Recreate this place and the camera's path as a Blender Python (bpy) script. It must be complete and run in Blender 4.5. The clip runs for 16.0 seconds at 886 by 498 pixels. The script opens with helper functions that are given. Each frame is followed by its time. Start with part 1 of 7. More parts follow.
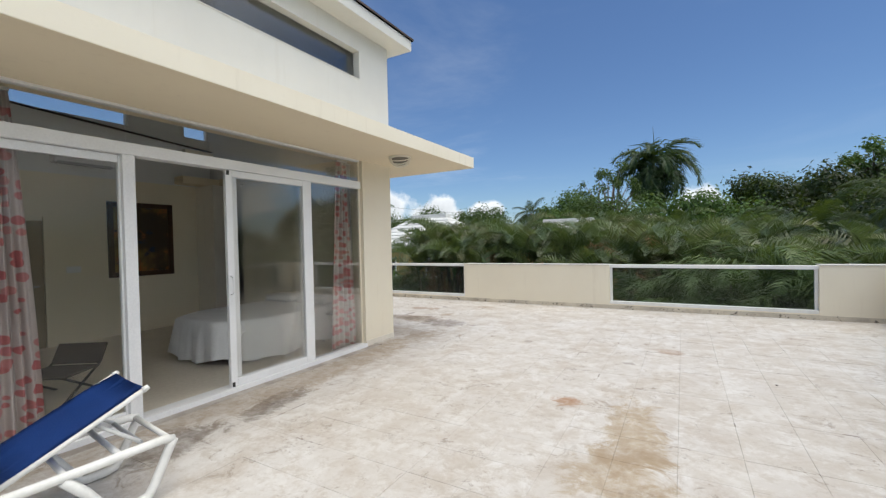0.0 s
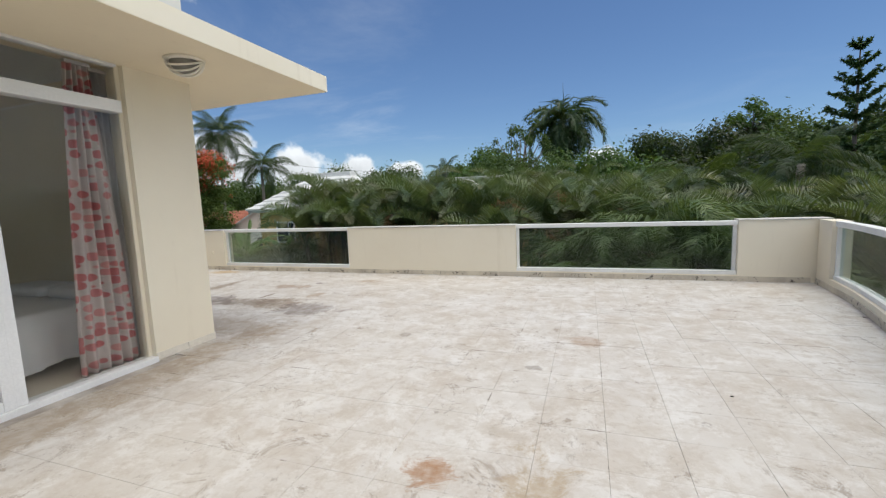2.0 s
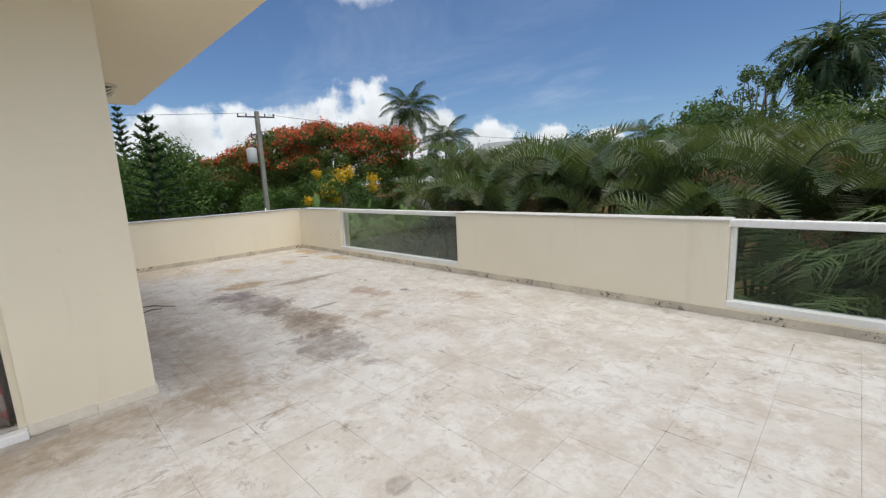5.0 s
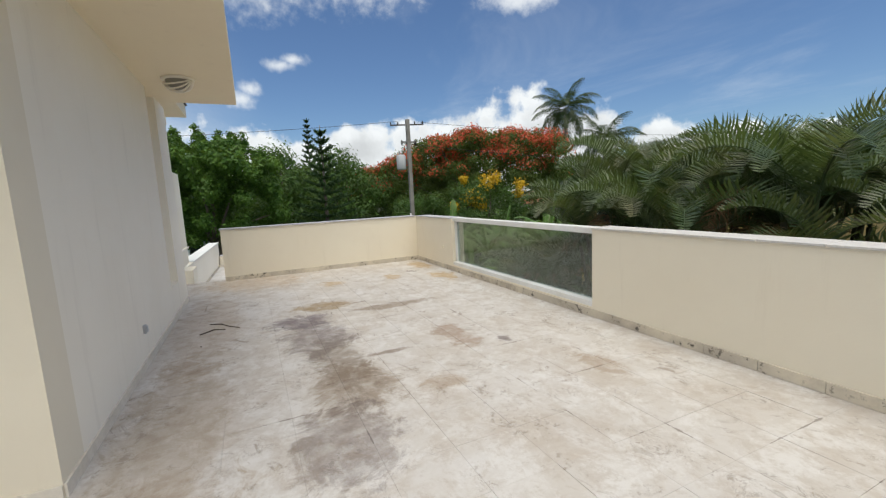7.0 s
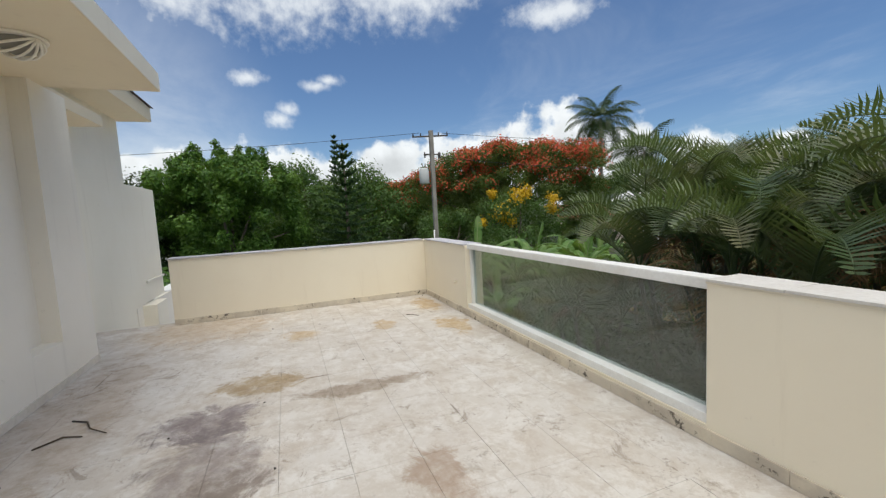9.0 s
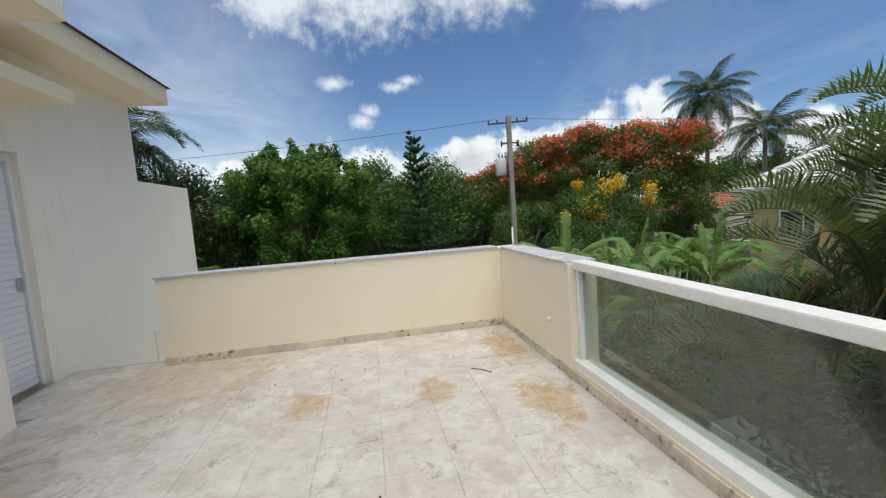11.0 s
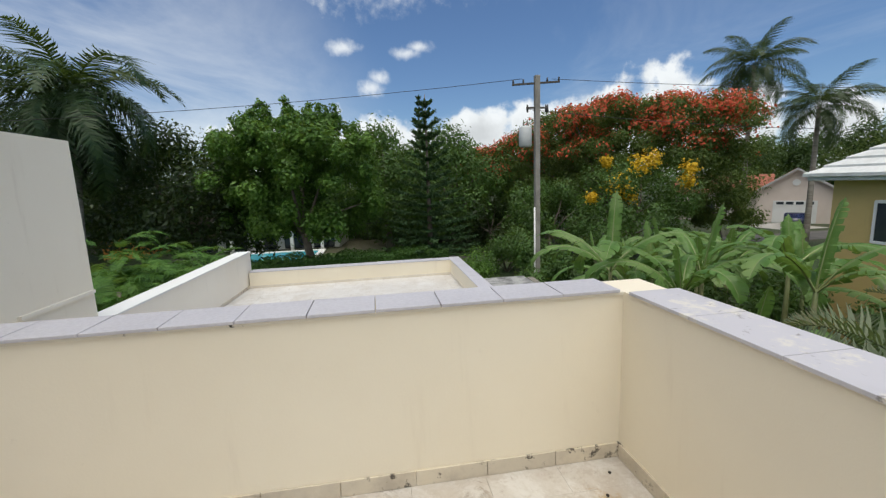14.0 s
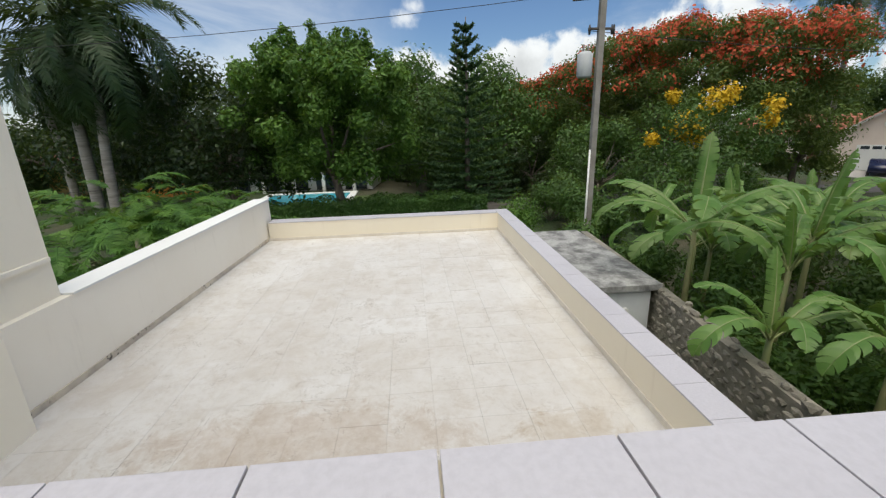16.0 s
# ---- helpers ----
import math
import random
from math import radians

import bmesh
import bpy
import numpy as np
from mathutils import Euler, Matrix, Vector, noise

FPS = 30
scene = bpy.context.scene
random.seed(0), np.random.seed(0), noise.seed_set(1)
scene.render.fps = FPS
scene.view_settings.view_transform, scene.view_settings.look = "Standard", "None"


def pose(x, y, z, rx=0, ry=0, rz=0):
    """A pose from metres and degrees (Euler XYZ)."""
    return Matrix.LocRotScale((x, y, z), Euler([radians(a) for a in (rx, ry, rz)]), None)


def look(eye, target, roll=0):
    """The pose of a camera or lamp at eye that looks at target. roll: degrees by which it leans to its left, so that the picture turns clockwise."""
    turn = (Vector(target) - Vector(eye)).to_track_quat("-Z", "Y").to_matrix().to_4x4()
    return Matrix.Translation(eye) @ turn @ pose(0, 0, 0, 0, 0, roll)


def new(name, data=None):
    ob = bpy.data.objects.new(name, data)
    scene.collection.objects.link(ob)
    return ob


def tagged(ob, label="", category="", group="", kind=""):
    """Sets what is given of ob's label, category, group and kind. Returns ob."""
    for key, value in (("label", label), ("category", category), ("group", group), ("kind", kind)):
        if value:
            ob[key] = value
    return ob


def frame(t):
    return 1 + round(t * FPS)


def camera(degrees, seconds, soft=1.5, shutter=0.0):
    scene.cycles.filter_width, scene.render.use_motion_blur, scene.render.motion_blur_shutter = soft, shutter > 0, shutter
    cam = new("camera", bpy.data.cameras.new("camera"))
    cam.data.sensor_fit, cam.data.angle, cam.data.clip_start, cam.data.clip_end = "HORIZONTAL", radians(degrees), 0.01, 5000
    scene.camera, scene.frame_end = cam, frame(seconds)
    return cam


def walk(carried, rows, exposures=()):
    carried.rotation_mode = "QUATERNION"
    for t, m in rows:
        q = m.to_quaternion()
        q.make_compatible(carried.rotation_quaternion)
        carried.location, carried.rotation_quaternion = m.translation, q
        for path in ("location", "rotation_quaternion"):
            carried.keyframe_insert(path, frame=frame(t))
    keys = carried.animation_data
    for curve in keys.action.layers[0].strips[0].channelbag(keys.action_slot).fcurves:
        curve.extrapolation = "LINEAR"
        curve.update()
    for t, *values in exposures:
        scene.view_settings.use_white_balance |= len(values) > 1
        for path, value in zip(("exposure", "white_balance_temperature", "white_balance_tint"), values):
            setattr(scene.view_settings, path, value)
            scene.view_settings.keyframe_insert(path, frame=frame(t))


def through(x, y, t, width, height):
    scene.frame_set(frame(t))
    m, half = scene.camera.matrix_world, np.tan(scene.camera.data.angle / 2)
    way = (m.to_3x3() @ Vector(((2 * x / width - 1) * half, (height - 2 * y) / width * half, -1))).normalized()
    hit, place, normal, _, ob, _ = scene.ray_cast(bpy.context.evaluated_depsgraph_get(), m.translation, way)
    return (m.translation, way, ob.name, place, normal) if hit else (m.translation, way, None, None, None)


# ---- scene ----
cam = camera(93.4, 16.0, soft=1.3)
PATH = [
    (0, (0.37, -0.479, 1.576), (-0.627, 1.254, 1.544), -1.3),
    (0.5, (0.298, -0.03, 1.522), (-0.555, 1.775, 1.395), -0.8),
    (1, (0.302, 0.46, 1.487), (-0.443, 2.306, 1.293), -1.1),
    (1.5, (0.273, 1.036, 1.506), (-0.404, 2.905, 1.287), -1.5),
    (2, (0.207, 1.612, 1.491), (-0.446, 3.488, 1.262), -2.2),
    (2.5, (0.257, 2.132, 1.463), (-0.434, 3.99, 1.197), -2.4),
    (3, (0.204, 2.686, 1.44), (-0.572, 4.507, 1.149), -2.6),
    (3.5, (0.179, 3.174, 1.495), (-0.712, 4.935, 1.171), -2.6),
    (4, (0.102, 3.705, 1.473), (-0.939, 5.383, 1.157), -2.8),
    (4.5, (-0.065, 4.17, 1.458), (-1.278, 5.73, 1.152), -2.8),
    (5, (-0.211, 4.665, 1.507), (-1.605, 6.062, 1.181), -2.7),
    (5.2, (-0.221, 4.927, 1.491), (-1.701, 6.238, 1.191), -3.0),
    (7.3, (-1.552, 6.353, 1.435), (-3.378, 7.128, 1.178), -2.8),
    (7.5, (-1.702, 6.481, 1.457), (-3.54, 7.23, 1.213), -2.9),
    (8, (-2.13, 6.834, 1.447), (-3.985, 7.554, 1.242), -3.2),
    (8.2, (-2.312, 6.933, 1.466), (-4.169, 7.648, 1.27), -3.1),
    (10.3, (-4.313, 7.831, 1.474), (-6.233, 8.359, 1.289), -4.0),
    (10.5, (-4.534, 7.912, 1.477), (-6.469, 8.38, 1.29), -4.1),
    (11, (-5.096, 7.967, 1.478), (-7.059, 8.306, 1.292), -4.2),
    (11.5, (-5.567, 8.022, 1.486), (-7.542, 8.271, 1.288), -4.1),
    (12, (-6.101, 8.133, 1.482), (-8.078, 8.344, 1.266), -3.6),
    (12.5, (-6.596, 8.178, 1.487), (-8.568, 8.419, 1.26), -3.1),
    (13, (-7.034, 8.236, 1.508), (-8.998, 8.523, 1.263), -2.5),
    (13.5, (-7.567, 8.267, 1.518), (-9.525, 8.571, 1.244), -2.2),
    (14, (-8.029, 8.242, 1.579), (-9.98, 8.548, 1.265), -2.1),
    (14.5, (-8.464, 8.252, 1.56), (-10.409, 8.542, 1.197), -1.9),
    (15, (-8.906, 8.192, 1.561), (-10.843, 8.456, 1.137), -1.8),
    (15.5, (-9.308, 8.176, 1.535), (-11.235, 8.389, 1.045), -1.9),
    (16, (-9.686, 8.186, 1.53), (-11.596, 8.325, 0.951), -1.8),
]
walk(cam, [(t, look(eye, aim, roll)) for t, eye, aim, roll in PATH], [(0.0, 0.10, 6450, 8), (1.5, 0.08, 6480, 8), (3.0, -0.05, 6480, 8), (5.0, -0.05, 6490, 8), (7.5, 0.0, 6650, 7), (11.0, 0.0, 6480, 7), (14.0, -0.02, 6580, 7), (16.0, 0.04, 6700, 7)])

# ---- world, sun ----
SUN_EL, SUN_AZ = 77.0, 92.0      # degrees; azimuth clockwise from +y
world = bpy.data.worlds.new("sky")
scene.world = world
world.use_nodes = True


def sky_nodes():
    nt = world.node_tree
    nt.nodes.clear()
    L = nt.links.new

    def N(kind, **kw):
        n = nt.nodes.new(kind)
        for k, v in kw.items():
            if k == "op":
                n.operation = v
        return n

    def M(op, a, b=None, c=None):
        n = N("ShaderNodeMath", op=op)
        for i, v in enumerate((a, b, c)):
            if v is None:
                continue
            if isinstance(v, (int, float)):
                n.inputs[i].default_value = v
            else:
                L(v, n.inputs[i])
        return n.outputs[0]

    sky = N("ShaderNodeTexSky")
    sky.sky_type = "NISHITA"
    sky.sun_disc = False
    sky.sun_elevation, sky.sun_rotation = radians(SUN_EL), radians(SUN_AZ)
    sky.air_density, sky.dust_density, sky.ozone_density = 1.0, 0.15, 3.0
    tc = N("ShaderNodeTexCoord")
    sep = N("ShaderNodeSeparateXYZ")
    L(tc.outputs["Generated"], sep.inputs[0])
    x, y, z = sep.outputs
    flat = M("ADD", M("MAXIMUM", z, 0.0), 0.10)
    comb = N("ShaderNodeCombineXYZ")
    L(M("DIVIDE", x, flat), comb.inputs[0])
    L(M("DIVIDE", y, flat), comb.inputs[1])
    # high thin cloud, drawn out along one wind direction
    mp = N("ShaderNodeMapping")
    mp.inputs["Rotation"].default_value = (0, 0, radians(35))
    mp.inputs["Scale"].default_value = (0.6, 0.95, 1)
    L(comb.outputs[0], mp.inputs[0])
    cir = N("ShaderNodeTexNoise")
    cir.inputs["Scale"].default_value = 0.9
    cir.inputs["Detail"].default_value = 7
    cir.inputs["Roughness"].default_value = 0.62
    cir.inputs["Distortion"].default_value = 0.5
    L(mp.outputs[0], cir.inputs["Vector"])
    r1 = N("ShaderNodeMapRange")
    r1.interpolation_type = "SMOOTHSTEP"
    r1.inputs[1].default_value, r1.inputs[2].default_value = 0.50, 0.80
    L(cir.outputs[0], r1.inputs[0])
    west = N("ShaderNodeMapRange")
    west.inputs[1].default_value, west.inputs[2].default_value = -0.2, 0.95
    west.inputs[3].default_value, west.inputs[4].default_value = 0.25, 1.0
    L(M("MULTIPLY", x, -1.0), west.inputs[0])
    thin = M("MULTIPLY", M("MULTIPLY", r1.outputs[0], west.outputs[0]), 0.26)
    # milky veil to the south-west
    r5 = N("ShaderNodeMapRange")
    r5.interpolation_type = "SMOOTHSTEP"
    r5.inputs[1].default_value, r5.inputs[2].default_value = 0.80, 0.98
    L(M("ADD", M("MULTIPLY", x, -0.86), M("MULTIPLY", y, -0.50)), r5.inputs[0])
    thin = M("MAXIMUM", thin, M("MULTIPLY", r5.outputs[0], M("MULTIPLY", M("SUBTRACT", cir.outputs[0], 0.26), 1.5)))
    # heaped clouds: bearing and height in degrees, half width and half height
    bearing = M("MULTIPLY", M("ARCTAN2", x, y), 57.2958)
    height = M("MULTIPLY", M("ARCSINE", z), 57.2958)

    def heap(clouds):
        field = None
        for az, el, ra, re in clouds:
            u = M("DIVIDE", M("SUBTRACT", bearing, az), ra)
            v = M("DIVIDE", M("SUBTRACT", height, el), re)
            one = M("SUBTRACT", 1.0, M("SQRT", M("ADD", M("MULTIPLY", u, u), M("MULTIPLY", v, v))))
            field = one if field is None else M("MAXIMUM", field, one)
        return field

    def billow(scale, detail, rough):
        n = N("ShaderNodeTexNoise")
        n.inputs["Scale"].default_value, n.inputs["Detail"].default_value, n.inputs["Roughness"].default_value = scale, detail, rough
        L(tc.outputs["Generated"], n.inputs["Vector"])
        return M("SUBTRACT", n.outputs[0], 0.5)

    lumps, crumbs = billow(11.0, 3, 0.5), billow(34.0, 7, 0.58)
    knots = N("ShaderNodeTexVoronoi")
    knots.feature = "SMOOTH_F1"
    knots.inputs["Scale"].default_value = 20.0
    knots.inputs["Smoothness"].default_value = 0.35
    L(tc.outputs["Generated"], knots.inputs["Vector"])
    cauli = M("SUBTRACT", 0.42, knots.outputs["Distance"])
    rough = M("ADD", M("ADD", M("MULTIPLY", lumps, 1.0), M("MULTIPLY", crumbs, 0.9)), M("MULTIPLY", cauli, 0.5))
    # the last two, to the east, are unseen banks added to brighten the room
    lift = M("ADD", heap(((-76, 5.6, 7, 4.4), (-68, 5.2, 8, 4.6), (-61, 5.6, 7, 6.0), (-53.5, 6.0, 6.5, 7.2), (-46, 5.2, 6, 5.2), (-38.5, 4.2, 4.4, 4.2), (-30.5, 3.4, 5.0, 3.4),
                          (-24, 3.6, 3.4, 2.2), (2, 3.8, 2.8, 2.9), (-91, 4.8, 8, 4.6), (-83, 4.4, 7, 4.2), (-102, 4.6, 8, 4.0), (-150, 8, 12, 6), (60, 6, 9, 4), (88, 15, 34, 13), (128, 17, 22, 12))), rough)
    puff = N("ShaderNodeMapRange")
    puff.interpolation_type = "SMOOTHSTEP"
    puff.inputs[1].default_value, puff.inputs[2].default_value = -0.04, 0.34
    L(lift, puff.inputs[0])
    # small high puffs and the ragged high bank
    high = M("ADD", heap(((-92.8, 16.7, 2.9, 1.2), (-84.8, 16.2, 2.6, 1.0), (-83.2, 16.9, 2.6, 1.0), (-89.6, 12.3, 2.2, 1.5), (-88.6, 13.4, 1.8, 1.3), (-99, 26.0, 9, 5.4), (-89, 27.0, 15, 7.2), (-75, 27.0, 12, 5.0), (-54, 22.8, 6, 1.9), (-130, 26, 12, 6))), M("ADD", M("MULTIPLY", crumbs, 1.35), M("MULTIPLY", M("SUBTRACT", cir.outputs[0], 0.42), 1.3)))
    tuft = N("ShaderNodeMapRange")
    tuft.interpolation_type = "SMOOTHSTEP"
    tuft.inputs[1].default_value, tuft.inputs[2].default_value = 0.0, 1.05
    L(high, tuft.inputs[0])
    thin = M("MAXIMUM", thin, M("MULTIPLY", tuft.outputs[0], 0.8))
    shade = N("ShaderNodeMapRange")
    shade.inputs[1].default_value, shade.inputs[2].default_value = 0.2, 1.1
    shade.inputs[3].default_value, shade.inputs[4].default_value = 1.0, 0.70
    L(M("SUBTRACT", lift, M("MULTIPLY", cauli, 1.1)), shade.inputs[0])
    white = N("ShaderNodeCombineXYZ")
    lum = M("MULTIPLY", shade.outputs[0], 9.8)
    L(M("MULTIPLY", lum, 0.97), white.inputs[0])
    L(lum, white.inputs[1])
    L(M("MULTIPLY", lum, 1.04), white.inputs[2])
    m1 = N("ShaderNodeMix")
    m1.data_type = "RGBA"
    L(thin, m1.inputs["Factor"])
    deep = N("ShaderNodeMix")
    deep.data_type, deep.blend_type = "RGBA", "MULTIPLY"
    deep.inputs["Factor"].default_value = 1.0
    L(sky.outputs[0], deep.inputs["A"])
    deep.inputs["B"].default_value = (0.76, 0.87, 1.03, 1)
    L(deep.outputs["Result"], m1.inputs["A"])
    m1.inputs["B"].default_value = (9.6, 9.9, 10.3, 1)
    m2 = N("ShaderNodeMix")
    m2.data_type = "RGBA"
    L(M("MULTIPLY", puff.outputs[0], 0.96), m2.inputs["Factor"])
    L(m1.outputs["Result"], m2.inputs["A"])
    L(white.outputs[0], m2.inputs["B"])
    # bright broken veil round the high sun, unseen, added to lift the shaded walls
    veil = N("ShaderNodeMapRange")
    veil.interpolation_type = "SMOOTHSTEP"
    veil.inputs[1].default_value, veil.inputs[2].default_value = 0.50, 0.95
    L(M("ADD", M("MULTIPLY", z, 0.92), M("ADD", M("MULTIPLY", y, -0.08), M("MULTIPLY", x, 0.38))), veil.inputs[0])
    m3 = N("ShaderNodeMix")
    m3.data_type = "RGBA"
    L(M("MULTIPLY", veil.outputs[0], M("ADD", M("MULTIPLY", cir.outputs[0], 0.5), 0.6)), m3.inputs["Factor"])
    L(m2.outputs["Result"], m3.inputs["A"])
    m3.inputs["B"].default_value = (23.5, 22.8, 21.6, 1)
    m2 = m3
    bg = N("ShaderNodeBackground")
    bg.inputs["Strength"].default_value = 0.10
    L(m2.outputs["Result"], bg.inputs[0])
    out = N("ShaderNodeOutputWorld")
    L(bg.outputs[0], out.inputs[0])


sky_nodes()
sun = new("sun", bpy.data.lights.new("sun", "SUN"))
sun.data.energy, sun.data.angle, sun.data.color = 1.25, radians(35), (1.0, 0.93, 0.82)
_e, _a = radians(SUN_EL), radians(SUN_AZ)
sun.matrix_world = look((0, 0, 30), (-math.cos(_e) * math.sin(_a) * 10, -math.cos(_e) * math.cos(_a) * 10, 30 - math.sin(_e) * 10))

# ---- materials ----
class Graph:
    """A node material in the making."""

    def __init__(self, name):
        self.m = bpy.data.materials.new(name)
        self.m.use_nodes = True
        self.nt = self.m.node_tree
        self.b = self.nt.nodes["Principled BSDF"]
        self.geo = self.nt.nodes.new("ShaderNodeNewGeometry")
        self.pos = self.geo.outputs["Position"]

    def put(self, sock, v):
        if isinstance(v, bpy.types.NodeSocket):
            self.nt.links.new(v, sock)
        elif isinstance(v, (tuple, list)):
            sock.default_value = (*v, 1) if len(v) == 3 and len(sock.default_value) == 4 else v
        else:
            sock.default_value = v

    def math(self, op, a, b=0.0, clamp=False):
        n = self.nt.nodes.new("ShaderNodeMath")
        n.operation, n.use_clamp = op, clamp
        self.put(n.inputs[0], a)
        self.put(n.inputs[1], b)
        return n.outputs[0]

    def noise(self, scale, detail=4, rough=0.55, vec=None, stretch=None, distort=0.0):
        n = self.nt.nodes.new("ShaderNodeTexNoise")
        v = vec or self.pos
        if stretch:
            mp = self.nt.nodes.new("ShaderNodeMapping")
            mp.inputs["Scale"].default_value = stretch
            self.put(mp.inputs[0], v)
            v = mp.outputs[0]
        self.put(n.inputs["Vector"], v)
        n.inputs["Scale"].default_value, n.inputs["Detail"].default_value = scale, detail
        n.inputs["Roughness"].default_value, n.inputs["Distortion"].default_value = rough, distort
        return n.outputs[0]

    def ramp(self, v, lo, hi, a=0.0, b=1.0):
        n = self.nt.nodes.new("ShaderNodeMapRange")
        n.interpolation_type = "SMOOTHSTEP"
        for i, k in enumerate((v, lo, hi, a, b)):
            self.put(n.inputs[i], k)
        return n.outputs[0]

    def mix(self, f, a, b, kind="MIX"):
        n = self.nt.nodes.new("ShaderNodeMix")
        n.data_type, n.blend_type = "RGBA", kind
        self.put(n.inputs["Factor"], f)
        self.put(n.inputs["A"], a)
        self.put(n.inputs["B"], b)
        return n.outputs["Result"]

    def bump(self, h, strength=0.3, dist=0.01):
        n = self.nt.nodes.new("ShaderNodeBump")
        n.inputs["Strength"].default_value, n.inputs["Distance"].default_value = strength, dist
        self.put(n.inputs["Height"], h)
        self.put(self.b.inputs["Normal"], n.outputs[0])

    def random(self):
        return self.nt.nodes.new("ShaderNodeObjectInfo").outputs["Random"]

    def done(self, colour, rough=0.7, metal=0.0):
        self.put(self.b.inputs["Base Color"], colour)
        self.put(self.b.inputs["Roughness"], rough)
        self.put(self.b.inputs["Metallic"], metal)
        return self.m


def plain(name, c1, c2=None, scale=2.0, fine=40.0, rough=0.75, bump=0.2, dist=0.004, metal=0.0, stretch=None):
    g = Graph(name)
    c2 = c2 or tuple(c * 0.86 for c in c1)
    col = g.mix(g.ramp(g.noise(scale, 5, 0.6, stretch=stretch), 0.35, 0.7), c1, c2)
    f = g.noise(fine, 5, 0.65, stretch=stretch)
    col = g.mix(g.ramp(f, 0.3, 0.75, 0.0, 0.35), col, tuple(c * 0.8 for c in c2))
    if bump:
        g.bump(f, bump, dist)
    return g.done(col, g.ramp(f, 0.2, 0.8, max(rough - 0.08, 0.02), min(rough + 0.08, 1)), metal)


def plaster(name, c1, c2, grime):
    """Painted render: faint roller texture, damp stains and thin runs."""
    g = Graph(name)
    col = g.mix(g.ramp(g.noise(0.8, 5, 0.6), 0.35, 0.72), c1, c2)
    runs = g.ramp(g.noise(3.0, 5, 0.65, stretch=(2.2, 2.2, 0.22)), 0.56, 0.80, 0, 0.30)
    col = g.mix(runs, col, grime)
    spots = g.ramp(g.noise(9.0, 6, 0.7), 0.66, 0.78, 0, 0.35)
    col = g.mix(spots, col, tuple(c * 0.8 for c in grime))
    f = g.noise(70, 4, 0.6)
    g.bump(g.math("ADD", g.math("MULTIPLY", f, 0.5), g.noise(6, 3)), 0.18, 0.006)
    return g.done(col, 0.82)


